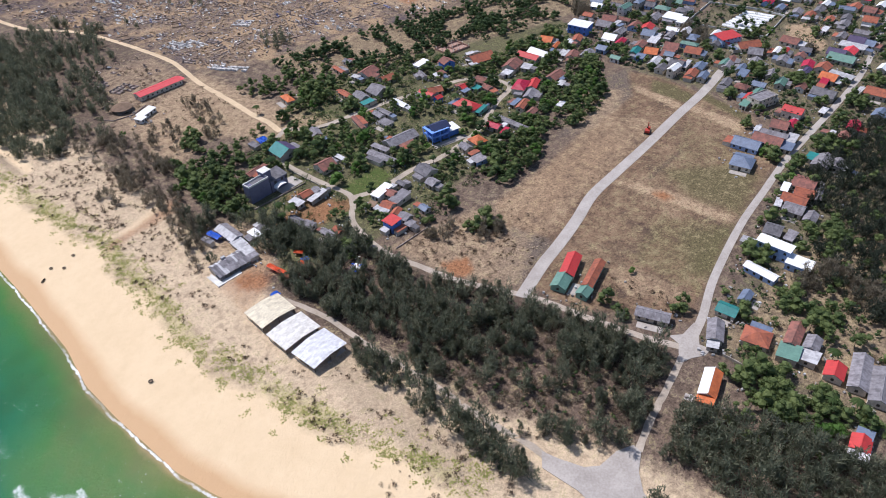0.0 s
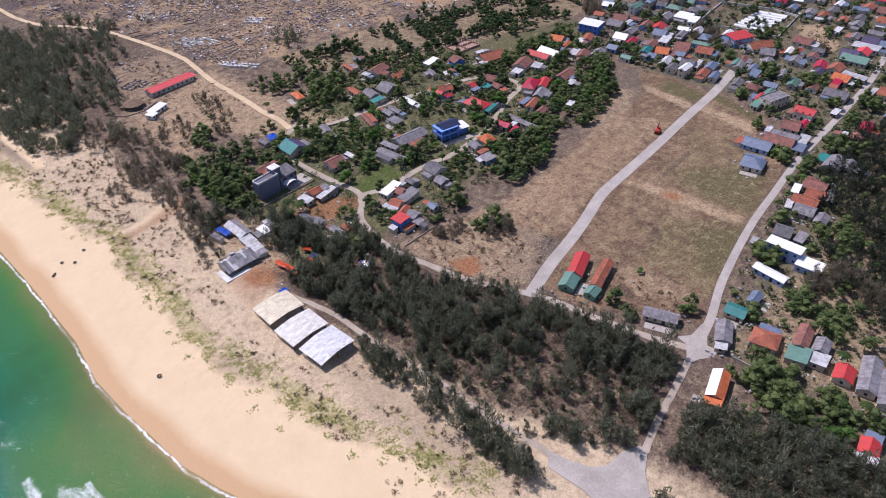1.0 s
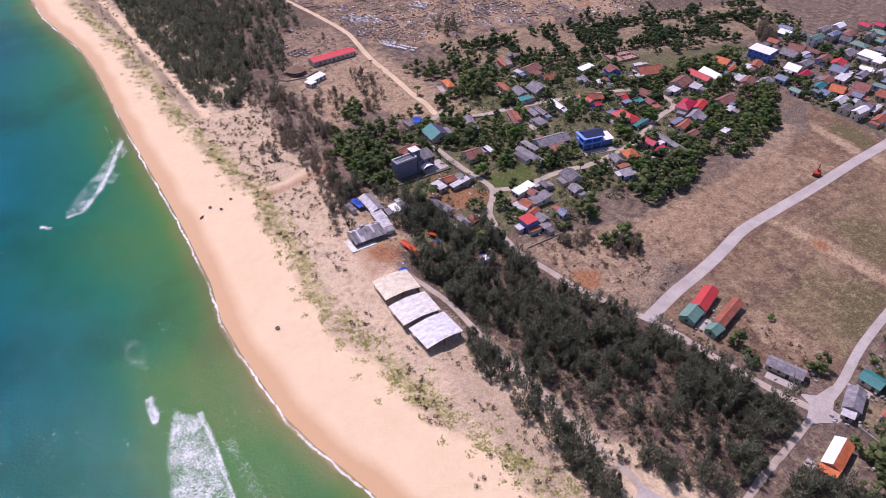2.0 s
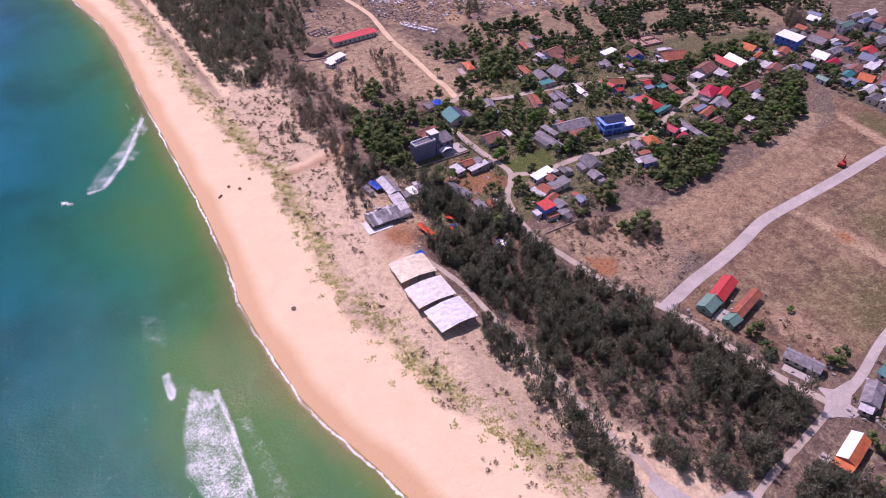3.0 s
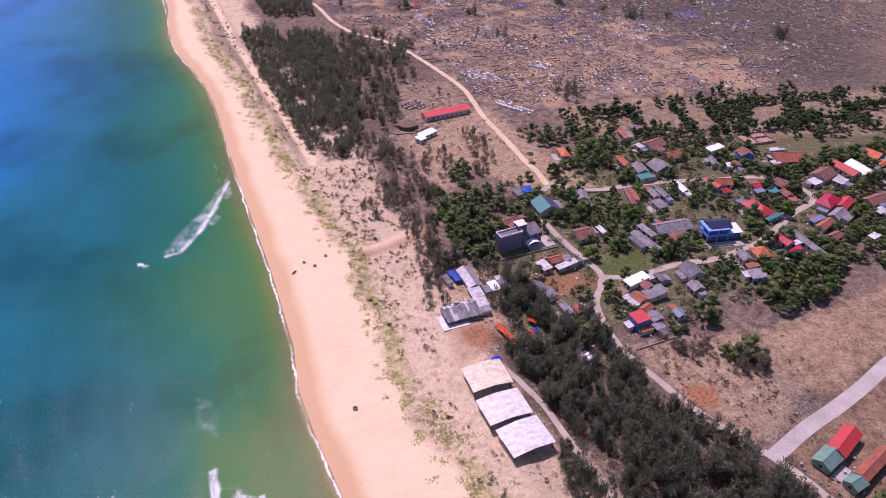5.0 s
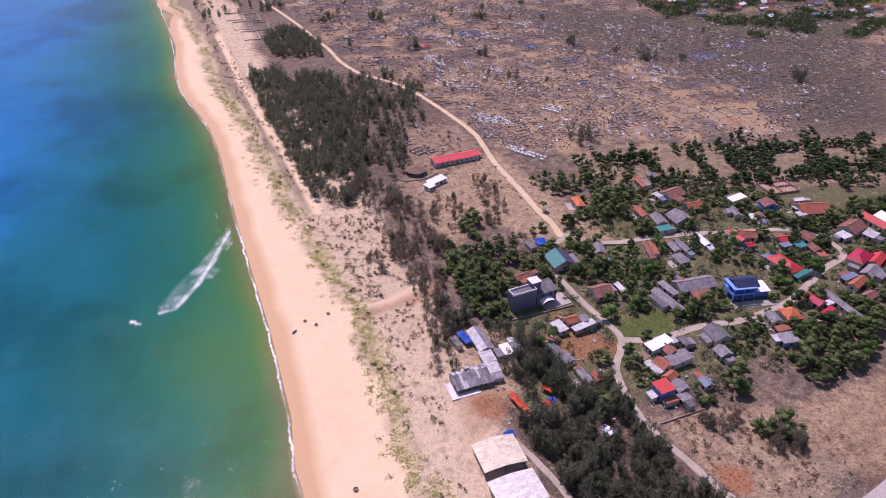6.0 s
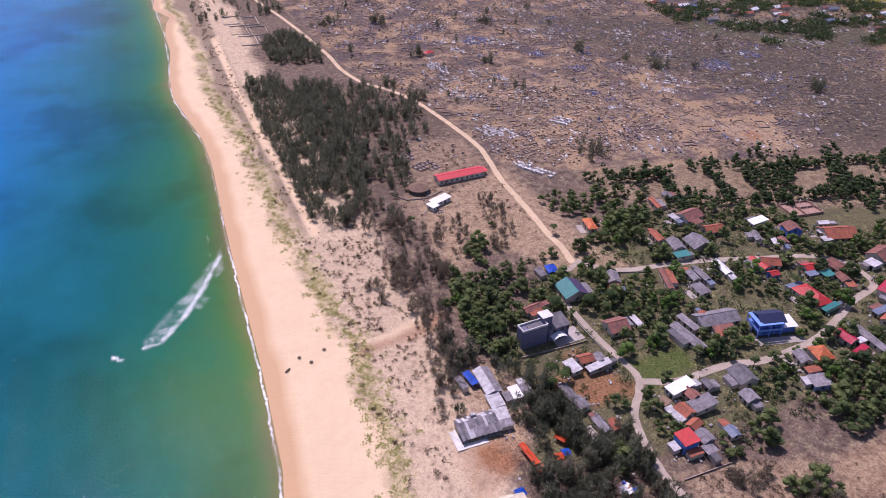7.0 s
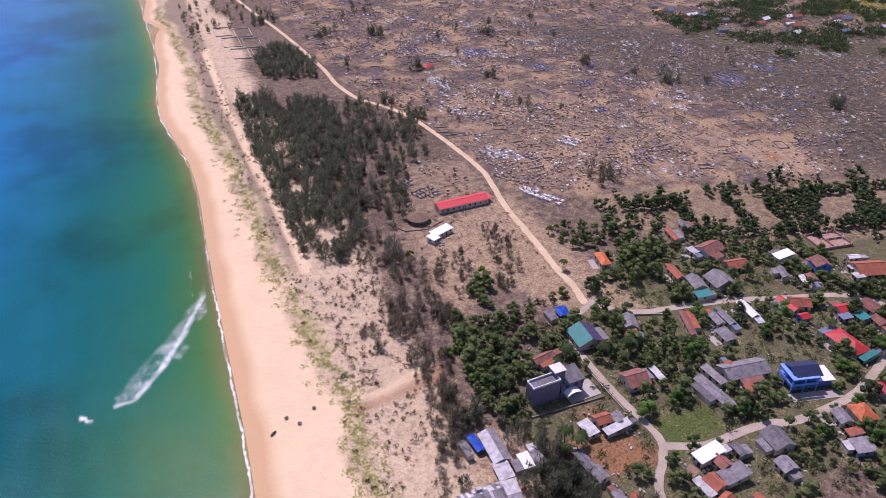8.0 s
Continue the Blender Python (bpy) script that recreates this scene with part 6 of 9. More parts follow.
house(453.4, 95.8, -87, 3.9, 8.7, "crimson", "plaster", "lean", 2.8, label="lean-to annex with crimson metal roof beside a house", name="annex")
house(436.3, 139.7, -86, 4.9, 9.4, "bluegrey", "plaster", "lean", 2.8, label="lean-to annex with blue-grey metal roof beside a house", name="annex")
house(399.4, 122.0, -91, 3.8, 9.8, "green", "plaster", "lean", 2.8, label="lean-to annex with green metal roof beside a house", name="annex")
house(390.0, 91.4, 3, 8.7, 4.2, "crimson", "plaster", "gable", 3.0, label="low house with crimson metal roof and plastered walls")
house(430.8, 57.3, -1, 10.0, 6.7, "bluegrey", "plaster", "gable", 3.0, label="low house with blue-grey metal roof and plastered walls")
house(453.8, 75.2, -94, 2.3, 8.4, "white", "plaster", "lean", 2.6, label="lean-to annex with pale white metal roof beside a house", name="annex")
house(416.0, 83.3, -93, 2.9, 6.3, "white", "plaster", "lean", 2.6, label="lean-to annex with pale white metal roof beside a house", name="annex")
house(392.8, 70.8, -96, 2.2, 4.7, "white", "plaster", "lean", 2.6, label="lean-to annex with pale white metal roof beside a house", name="annex")
house(363.9, 84.3, -85, 5.4, 7.1, "bluegrey", "plaster", "lean", 2.7, label="lean-to annex with blue-grey metal roof beside a house", name="annex")
house(373.8, 104.6, -85, 2.2, 5.0, "white", "plaster", "lean", 2.5, label="lean-to annex with pale white metal roof beside a house", name="annex")
house(273.0, 67.2, -88, 5.6, 4.0, "white", "plaster", "lean", 2.6, label="lean-to annex with pale white metal roof beside a house", name="annex")
house(223.0, 41.1, -83, 7.2, 3.1, "bluegrey", "plaster", "lean", 2.8, label="lean-to annex with blue-grey metal roof beside a house", name="annex")


# ---- named buildings ----
def shed(x, y, rot, L, W, roof, label):
    """Open beach shed: shallow arched sheet roof on posts, a plank side towards the sea."""
    top = thing("beach_shed", x, y, rot, label, "shed", "beach sheds")
    z, rise, over = 3.6, 0.95, 0.5
    hx, hy = L / 2 + over, W / 2 + over
    prof = [(-hy, z), (-hy * 0.5, z + rise * 0.62), (0, z + rise), (hy * 0.5, z + rise * 0.62), (hy, z)]
    for (y0, z0), (y1, z1) in zip(prof, prof[1:]):
        n = max(3, int(L / 1.1))
        for i in range(n):
            a, b = -hx + 2 * hx * i / n, -hx + 2 * hx * (i + 1) / n
            dz = rng.uniform(0, 0.05)
            bm = bmesh.new()
            prism(bm, [(a, y0, z0 + dz), (b - 0.01, y0, z0 + dz), (b - 0.01, y1, z1 + dz), (a, y1, z1 + dz)], 0.07)
            part("roof_sheet", bm, M[roof], top)
    for i in range(4):
        for s in (-1, 0, 1):
            px_, py_ = -L / 2 + 0.2 + (L - 0.4) * i / 3, s * (W / 2 - 0.2)
            part("post", box(px_ - 0.09, px_ + 0.09, py_ - 0.09, py_ + 0.09, -0.5, z + (rise if s == 0 else 0.05) - 0.12), M["bark"], top)
    for s in (-1, 1):
        part("beam", box(-L / 2, L / 2, s * (W / 2 - 0.2) - 0.07, s * (W / 2 - 0.2) + 0.07, z - 0.22, z - 0.1), M["bark"], top)
    part("side_wall", box(-L / 2 + 0.3, L / 2 - 0.3, -W / 2 + 0.02, -W / 2 + 0.1, -0.3, 1.2), M["plaster"], top, "low weathered plank side")
    part("floor", box(-L / 2, L / 2, -W / 2 + 0.5, W / 2 - 0.5, -0.3, 0.12), M["concrete"], top)
    return top


shed(105.8, 199.3, -94, 12.6, 15.7, "shed_cream", "open beach shed with an arched cream sheet roof")
shed(104.4, 182.1, -92, 12.2, 16.5, "shed_white", "open beach shed with an arched white sheet roof")
shed(104.9, 166.9, -89, 12.6, 16.1, "shed_grey", "open beach shed with a worn grey-white sheet roof")
HOUSES += [(105.3, 183.6, 90, 54, 18.9)]

# beach huts: one wide open-fronted hut of patched sheets, and sheds behind it
def patched_slope(top, x0, x1, y0, z0, y1, z1, roofs, name="roof_sheet"):
    """One roof slope of overlapping sheets, each of its own age."""
    n = max(2, int((x1 - x0) / 1.05))
    for i in range(n):
        a, b = x0 + (x1 - x0) * i / n, x0 + (x1 - x0) * (i + 1) / n
        mid_t = rng.uniform(0.42, 0.58)
        ym, zm = y0 + (y1 - y0) * mid_t, z0 + (z1 - z0) * mid_t
        for ya, za, yb, zb in ((y0 + rng.uniform(-0.25, 0.15), z0, ym, zm), (ym, zm + 0.03, y1, z1 + 0.03)):
            dz = rng.uniform(0, 0.05)
            bm = bmesh.new()
            prism(bm, [(a - 0.04, ya, za + dz), (b, ya, za + dz), (b, yb, zb + dz), (a - 0.04, yb, zb + dz)], 0.05)
            part(name, bm, M[rng.choice(roofs)], top)


def beach_hut(x, y, rot, L, W, label):
    """Wide hut with a sagging patched roof, an open front on poles and a raised white terrace."""
    top = thing("beach_hut", x, y, rot, label, "hut")
    ridge = W * 0.20
    patched_slope(top, -L / 2, L / 2, -W / 2, 2.3, ridge, 3.9, ("grey", "grey", "grey", "dkgrey", "pale"))
    patched_slope(top, -L / 2, L / 2, W / 2, 2.7, ridge, 3.9, ("grey", "dkgrey", "pale"))
    for i in range(7):
        px_ = -L / 2 + 0.3 + (L - 0.6) * i / 6
        part("pole", box(px_ - 0.08, px_ + 0.08, -W / 2 + 0.3, -W / 2 + 0.46, -0.5, 2.3), M["bark"], top)
    part("back_wall", box(-L / 2 + 0.4, L / 2 - 0.4, W / 2 - 0.6, W / 2 - 0.45, -0.4, 2.6), M["plaster"], top)
    part("inner_wall", box(-L / 2 + 0.4, L / 2 - 0.4, -0.5, -0.35, -0.4, 3.0), M["plaster"], top)
    for s_ in (-1, 1):
        part("end_wall", box(s_ * (L / 2 - 0.5) - 0.08, s_ * (L / 2 - 0.5) + 0.08, -0.35, W / 2 - 0.6, -0.4, 2.8), M["plaster"], top)
    part("floor", box(-L / 2, L / 2, -W / 2, W / 2 - 0.65, -0.4, 0.15), M["concrete"], top)
    part("terrace", box(-L / 2 - 2.8, L / 2 - 6.5, -W / 2 - 2.2, -W / 2 - 0.05, -0.4, 0.35), M["white_wall"], top, "low white terrace in front of the hut")
    part("side_terrace", box(-L / 2 - 2.8, -L / 2 - 0.1, -W / 2, W / 2 - 2.0, -0.4, 0.3), M["white_wall"], top, "low white terrace beside the hut")
    part("water_tank", box(-1.2, 0.8, ridge + 1.4, ridge + 2.8, 3.2, 4.5), M["pale"], top, "pale roof tank")
    HOUSES.append((x - 1.0, y - 1.0, rot, L + 5, W + 4))
    return top


beach_hut(113.4, 239.9, -2, 16.2, 10.6, "wide open-fronted beach hut with a patched grey sheet roof")
house(123.6, 241.6, -6, 6.6, 5.4, "pale", "plaster", "lean", 2.5, 0.5, "pale lean-to beside the wide beach hut", name="annex", wins=False)
house(123.2, 237.0, -6, 6.2, 3.0, "grey", "plaster", "lean", 2.3, 0.3, "grey sheet canopy at the beach hut's side", name="annex", wins=False)
house(125.4, 249.2, -94, 7.4, 5.0, "pale", "plaster", "lean", 2.5, 0.5, "narrow passage shed with weathered pale sheets", name="annex", wins=False)
house(127.4, 260.3, -92, 14.6, 6.4, "pale", "plaster", "gable", 2.7, 1.1, "long beach shed, one pale and one grey slope", roof2="grey")
house(135.0, 250.1, -94, 6.4, 3.6, "white", "white_wall", "lean", 2.5, 0.4, "small white-roofed kitchen shed behind the beach huts", name="annex", wins=False)
house(139.4, 249.6, -94, 5.6, 4.4, "grey", "plaster", "gable", 2.7, 0.9, "small grey-roofed hut between casuarinas")

scrap = thing("scrap_heap", 149.2, 195.3, 10, "heap of white and blue scrap sheets under trees", "scrap heap")
for i in range(18):
    bm = box(-0.9, 0.9, -0.55, 0.55, -0.03, 0.03)
    bmesh.ops.transform(bm, matrix=pose(rng.uniform(-2.4, 2.4), rng.uniform(-2.6, 2.6), 0.55 + 0.05 * i, rng.uniform(-16, 16), rng.uniform(-16, 16), rng.uniform(0, 180)), verts=bm.verts)
    part("scrap_sheet", bm, M[("white", "white", "pale", "tarp_blue")[i % 4]], scrap)
part("base_heap", box(-2.6, 2.6, -2.8, 2.8, -0.3, 0.5), M["brick"], scrap)
HOUSES.append((149.2, 195.3, 10, 6, 6))

# long red-roofed hall by the track
hall = house(192.5, 435.1, 2, 31.8, 8.3, "pinkred", "plaster", "gable", 3.4, 1.4, "long low hall with a bright red metal roof", name="hall")
part("porch", box(16.1, 19.2, -3.0, 3.0, 2.5, 2.7), M["pinkred"], hall)
for i in range(7):
    part("post", box(-14.2 + 4.6 * i, -14.0 + 4.6 * i, -4.8, -4.6, -0.3, 3.1), M["white_wall"], hall)

# round thatched pavilion
hut = thing("pavilion", 162.5, 428.6, 0, "round open pavilion with a brown thatched roof", "pavilion")
ring = [(7.0 * math.cos(2 * math.pi * i / 12), 7.0 * math.sin(2 * math.pi * i / 12)) for i in range(12)]
for i in range(12):
    (x0, y0), (x1, y1) = ring[i], ring[(i + 1) % 12]
    bm = bmesh.new()
    prism(bm, [(x0, y0, 2.6), (x1, y1, 2.6), (0.3 * x1 / 7.0, 0.3 * y1 / 7.0, 5.4), (0.3 * x0 / 7.0, 0.3 * y0 / 7.0, 5.4)], 0.25)
    part("roof_panel", bm, M["thatch"], hut)
for x0, y0 in ring[::2]:
    part("post", box(0.88 * x0 - 0.1, 0.88 * x0 + 0.1, 0.88 * y0 - 0.1, 0.88 * y0 + 0.1, -0.3, 2.6), M["bark"], hut)
part("floor", box(-4.6, 4.6, -4.6, 4.6, -0.3, 0.2), M["concrete"], hut)

house(168.8, 409.6, 22, 12.8, 4.9, "white", "white_wall", "lean", 2.8, 0.5, "white flat-roofed service building near the pavilion")
house(162.0, 404.5, 22, 4.6, 5.4, "white", "white_wall", "lean", 2.8, 0.3, "small white lean-to of the service building", name="annex")

# tall grey house with a stair tower and a white terrace
tall = thing("grey_house", 159.3, 277, 2, "tall windowless grey rendered house with a white stair tower", "house")
tall.scale = (1.35, 1.35, 1.28)
part("wall", box(-6.2, 3.2, -1.9, 1.9, -0.4, 7.4), M["grey_wall"], tall)
bm = bmesh.new()
for b in ((-6.2, 3.2, -1.9, -1.6), (-6.2, 3.2, 1.6, 1.9), (-6.2, -5.9, -1.6, 1.6), (2.9, 3.2, -1.6, 1.6)):
    add_box(bm, *b, 7.404, 8.1)
part("parapet", bm, M["white_wall"], tall, "white-topped parapet")
part("roof", box(-3.6, 1.6, -1.1, 1.1, 7.404, 7.6), M["dkgrey"], tall)
tower = part("stair_tower", box(2.3, 5.9, 0.0, 3.4, -0.4, 9.2), M["grey_wall"], tall)
part("tower_roof", box(2.1, 6.1, -0.2, 3.6, 9.204, 9.4), M["white_wall"], tower)
bm = bmesh.new()
add_box(bm, 3.6, 11.4, -2.0, 3.6, -0.4, 5.2)
part("rear_wing", bm, M["grey_wall"], tall)
bm = bmesh.new()
prism(bm, [(3.3, -2.2, 5.3), (11.8, -2.2, 5.3), (11.8, 3.9, 6.6), (3.3, 3.9, 6.6)], 0.15)
part("wing_roof", bm, M["dkgrey"], tall)
bm = bmesh.new()
for i in range(6):
    a0, a1 = math.pi * i / 6, math.pi * (i + 1) / 6
    prism(bm, [(7.0 - 2.6 * math.cos(a0), -2.1, 2.2 + 1.3 * math.sin(a0)), (7.0 - 2.6 * math.cos(a1), -2.1, 2.2 + 1.3 * math.sin(a1)), (7.0 - 2.6 * math.cos(a1), -4.6, 2.2 + 1.3 * math.sin(a1)), (7.0 - 2.6 * math.cos(a0), -4.6, 2.2 + 1.3 * math.sin(a0))], 0.1)
part("terrace_canopy", bm, M["white"], tall, "arched pale canopy over the terrace")
part("terrace", box(5.4, 16.0, -5.6, 1.4, -0.3, 0.18), M["concrete"], tall)
for at in (5.2, 8.4, 10.4):
    part("window", box(at, at + 1.1, -2.06, -1.98, 3.4, 4.7), M["opening"], tall)
HOUSES += [(163.4, 276.8, 2, 29.7, 16.2)]

# blue two-storey house
blue = thing("blue_house", 260.6, 244.4, -14, "bright blue two-storey house with balconies and a navy roof", "house")
blue.scale = (1.32, 1.32, 1.2)
part("wall", box(-4.2, 4.2, -3.2, 3.2, -0.4, 6.0), M["blue_wall"], blue)
part("roof", gable(8.4, 6.4, 6.05, 1.6, 0.5), M["navy"], blue)
part("balcony_slab", box(-5.8, -4.2, -4.2, 3.0, 2.9, 3.1), M["blue_wall"], blue)
part("balcony_slab", box(-5.8, 3.0, -4.4, -3.2, 2.9, 3.1), M["blue_wall"], blue)
for x0, x1, y0, y1 in ((-5.8, -5.7, -4.2, 3.0), (-5.7, 3.0, -4.4, -4.3)):
    part("balustrade", box(x0, x1, y0, y1, 3.1, 3.9), M["mid_blue_wall"], blue)
for px_, py_ in ((-5.7, -4.3), (-5.7, 2.9), (-1.4, -4.3), (2.9, -4.3), (-5.7, -0.6)):
    part("column", box(px_ - 0.14, px_ + 0.14, py_ - 0.14, py_ + 0.14, -0.3, 6.0), M["mid_blue_wall"], blue)
part("roof_slab", box(-6.0, -4.25, -4.6, 3.1, 6.0, 6.2), M["mid_blue_wall"], blue)
part("roof_slab", box(-4.25, 3.1, -4.6, -3.75, 6.0, 6.2), M["mid_blue_wall"], blue)
for z0 in (0.1, 3.2):
    for at in (-3.0, -0.6, 1.8):
        part("window", box(at, at + 1.2, -3.26, -3.18, z0 + (0.0 if at == -0.6 else 0.8), z0 + 2.1), M["blue_door"], blue)
    for at in (-2.0, 0.8):
        part("window", box(-4.26, -4.18, at, at + 1.2, z0 + 0.8, z0 + 2.1), M["blue_door"], blue)
bm = bmesh.new()
prism(bm, [(4.25, -3.6, 3.2), (9.6, -3.6, 3.2), (9.6, 2.8, 3.7), (4.25, 2.8, 3.7)], 0.12)
part("annex_roof", bm, M["white"], blue, "white sheet roof of the side annex")
part("annex_wall", box(4.3, 9.0, -2.9, 2.4, -0.4, 3.0), M["blue_wall"], blue)
part("yard", box(-6.5, 10.5, -8.2, -4.7, -0.3, 0.14), M["concrete"], blue)
HOUSES += [(263.2, 243, -14, 23, 17.6)]

# building site: slab, columns, formwork
site = thing("building_site", 361.8, 321.3, -8, "unfinished house with bare walls and yellow timber props", "building site")
site.scale = (1.35, 1.35, 1.0)
part("slab", box(-7.5, 7.5, -5.5, 5.5, -0.3, 0.3), M["brick"], site)
for b in ((-7.5, 7.5, -5.5, -5.3), (-7.5, 7.5, 5.3, 5.5), (-7.5, -7.3, -5.3, 5.3), (7.3, 7.5, -5.3, 5.3), (-1.1, -0.9, -5.3, 5.3), (-0.9, 7.3, 0.4, 0.6)):
    part("wall", box(*b, 0.304, 1.4), M["brick"], site)
for i in range(5):
    for j in range(3):
        px_, py_ = -7.0 + 3.5 * i, -5.0 + 5.0 * j
        part("column", box(px_ - 0.12, px_ + 0.12, py_ - 0.12, py_ + 0.12, 0.3, 2.6), M["cream"], site)


# ---- tarpaulins, boats, machines ----
def sheet_cover(name, x, y, rot, L, W, z, material, label, posts=True):
    """A sagging tarpaulin on short poles."""
    top = thing(name, x, y, rot, label, "tarpaulin")
    bm = bmesh.new()
    n = 7
    grid_ = [[bm.verts.new((-L / 2 + L * i / n, -W / 2 + W * j / n, z + 0.35 * math.sin(math.pi * j / n) + 0.22 * noise.noise(Vector((i * 0.9 + x, j * 0.9, 0))))) for j in range(n + 1)] for i in range(n + 1)]
    for i in range(n):
        for j in range(n):
            bm.faces.new((grid_[i][j], grid_[i + 1][j], grid_[i + 1][j + 1], grid_[i][j + 1]))
    bmesh.ops.solidify(bm, geom=bm.faces[:], thickness=0.03)
    part("cover", bm, material, top)
    if posts:
        for sx_ in (-1, 1):
            for sy_ in (-1, 1):
                a, b = sx_ * (L / 2 - 0.15), sy_ * (W / 2 - 0.15)
                part("pole", box(a - 0.05, a + 0.05, b - 0.05, b + 0.05, -0.4, z + 0.05), M["bark"], top)
    return top


sheet_cover("tarpaulin_canopy", 193.3, 321.3, -100, 7, 5.8, 2.1, M["tarp_blue"], "bright blue tarpaulin canopy on poles over dry ground")
sheet_cover("tarpaulin_canopy", 121.9, 264.7, -84, 8.6, 3.5, 2.0, M["tarp_blue"], "blue tarpaulin canopy beside grey sheds")
sheet_cover("tarpaulin_canopy", 125.3, 220.7, -84, 10.9, 2.7, 2.0, M["tarp_orange"], "long orange tarpaulin canopy under trees")
sheet_cover("tarpaulin_canopy", 135, 215.7, -9, 3.2, 3, 1.9, M["tarp_orange"], "orange tarpaulin canopy under trees")
sheet_cover("tarpaulin_canopy", 138.2, 216.4, -9, 3.2, 3.2, 1.9, M["tarp_blue"], "small blue tarpaulin canopy under trees")
sheet_cover("tarpaulin_canopy", 139.7, 222.8, -60, 4.6, 2.2, 1.9, M["tarp_orange"], "orange tarpaulin canopy between huts")
sheet_cover("tarpaulin_canopy", 113.8, 206.3, -90, 3.2, 3.8, 2.6, M["tarp_blue"], "blue tarpaulin canopy behind a beach shed")
HOUSES += [(125.3, 220.7, -84, 12.2, 5.4), (137, 216, 0, 8.1, 5.4), (193.1, 321.3, 0, 8.1, 8.1), (121.5, 264.6, -84, 10.8, 5.4)]

M["basket"] = surface("tarred_basketwork", (0.10, 0.075, 0.05), (0.04, 0.03, 0.022), 0.7, 1.0, 8, 0.3)
M["basket_in"] = surface("pale_basketwork", (0.42, 0.32, 0.22), (0.28, 0.2, 0.14), 0.8, 1.0, 8, 0.2)
M["machine"] = surface("red_machine_paint", (0.45, 0.05, 0.03), (0.25, 0.03, 0.02), 0.5, 0.8, 5, 0.4)
M["stone"] = surface("weathered_stone", (0.42, 0.345, 0.31), (0.15, 0.118, 0.112), 0.95, 0.15, 1.2, 0.1, 0.3)
M["tombwhite"] = surface("whitewashed_masonry", (0.80, 0.77, 0.74), (0.45, 0.42, 0.41), 0.9, 0.2, 1.4, 0.2, 0.2)
M["tombtan"] = surface("sandy_masonry", (0.52, 0.39, 0.28), (0.24, 0.17, 0.125), 0.95, 0.2, 1.4, 0.1, 0.2)
M["tombblue"] = surface("blue_glazed_tiles", (0.26, 0.26, 0.40), (0.13, 0.13, 0.20), 0.6, 0.2, 1.4, 0.4, 0.2)


def basket_boat(x, y, rad, label):
    """Round woven boat: a bowl with a thick rim, two thwarts."""
    top = thing("basket_boat", x, y, rng.uniform(0, 180), label, "boat", "boats on the beach")
    prof = [(0.0, 0.02), (0.55, 0.05), (0.85, 0.25), (1.0, 0.62)]

    def bowl(off):
        bm_ = bmesh.new()
        rings = [[bm_.verts.new((max(r_ * rad - off, 0.02) * math.cos(2 * math.pi * i / 20), max(r_ * rad - off, 0.02) * math.sin(2 * math.pi * i / 20), h * rad * 0.75 + off)) for i in range(20)] for r_, h in prof]
        for a, b in zip(rings, rings[1:]):
            for i in range(20):
                bm_.faces.new((a[i], a[(i + 1) % 20], b[(i + 1) % 20], b[i]))
        return bm_
    part("hull", bowl(0.0), M["basket"], top)
    part("lining", bowl(0.06), M["basket_in"], top)
    bm_ = bmesh.new()
    k = 0.62 * rad * 0.75
    loops = [[bm_.verts.new(((rad + o) * math.cos(2 * math.pi * i / 20), (rad + o) * math.sin(2 * math.pi * i / 20), k + h)) for i in range(20)] for o, h in ((-0.14, 0.0), (-0.14, 0.12), (0.09, 0.12), (0.09, -0.04))]
    for a, b in zip(loops, loops[1:] + loops[:1]):
        for i in range(20):
            bm_.faces.new((a[i], a[(i + 1) % 20], b[(i + 1) % 20], b[i]))
    part("rim", bm_, M["basket"], top)
    part("thwart", box(-rad * 0.86, rad * 0.86, -0.12, 0.12, k - 0.14, k - 0.08), M["basket_in"], top)
    return top


basket_boat(53.9, 206.8, 0.84, "round dark basket boat alone on the bare beach")
for bx_, by_ in ((59.9, 305.9), (64, 301.1), (71.1, 306.7), (84.8, 304.3)):
    basket_boat(bx_, by_, 0.7, "round basket boat with a pale inside on beach sand")
bm = bmesh.new()
boat = thing("dark_boat", 53.6, 300, 35, "dark tarred boat hull at the top of the wet sand", "boat")
sec = [(-1.5, 0.1, 0.5), (-0.8, 0.5, 0.4), (0.2, 0.62, 0.4), (1.0, 0.45, 0.45), (1.6, 0.08, 0.62)]
rows_ = [[bm.verts.new((x0, w * s, h if abs(s) == 1 else (0.05 if s == 0 else 0.14))) for s in (-1, -0.7, 0, 0.7, 1)] for x0, w, h in sec]
for a, b in zip(rows_, rows_[1:]):
    for i in range(4):
        bm.faces.new((a[i], b[i], b[i + 1], a[i + 1]))
bmesh.ops.solidify(bm, geom=bm.faces[:], thickness=0.06)
part("hull", bm, M["basket"], boat)
part("thwart", box(-0.1, 0.1, -0.5, 0.5, 0.32, 0.37), M["basket_in"], boat)
boat.scale = (0.95, 0.95, 0.95)
part("net_heap", box(-0.9, -0.3, -0.3, 0.3, 0.12, 0.5), M["basket"], boat)

dig = thing("excavator", 336.8, 152.3, 20, "small red tracked excavator beside the concrete road", "excavator")
for s in (-0.95, 0.95):
    part("track", box(-1.5, 1.5, s - 0.25, s + 0.25, 0, 0.7), M["opening"], dig)
part("body", box(-1.5, 1.0, -0.95, 0.95, 0.72, 1.7), M["machine"], dig)
part("cab", box(0.1, 1.1, -0.9, 0.0, 1.704, 2.6), M["machine"], dig)
bm = bmesh.new()
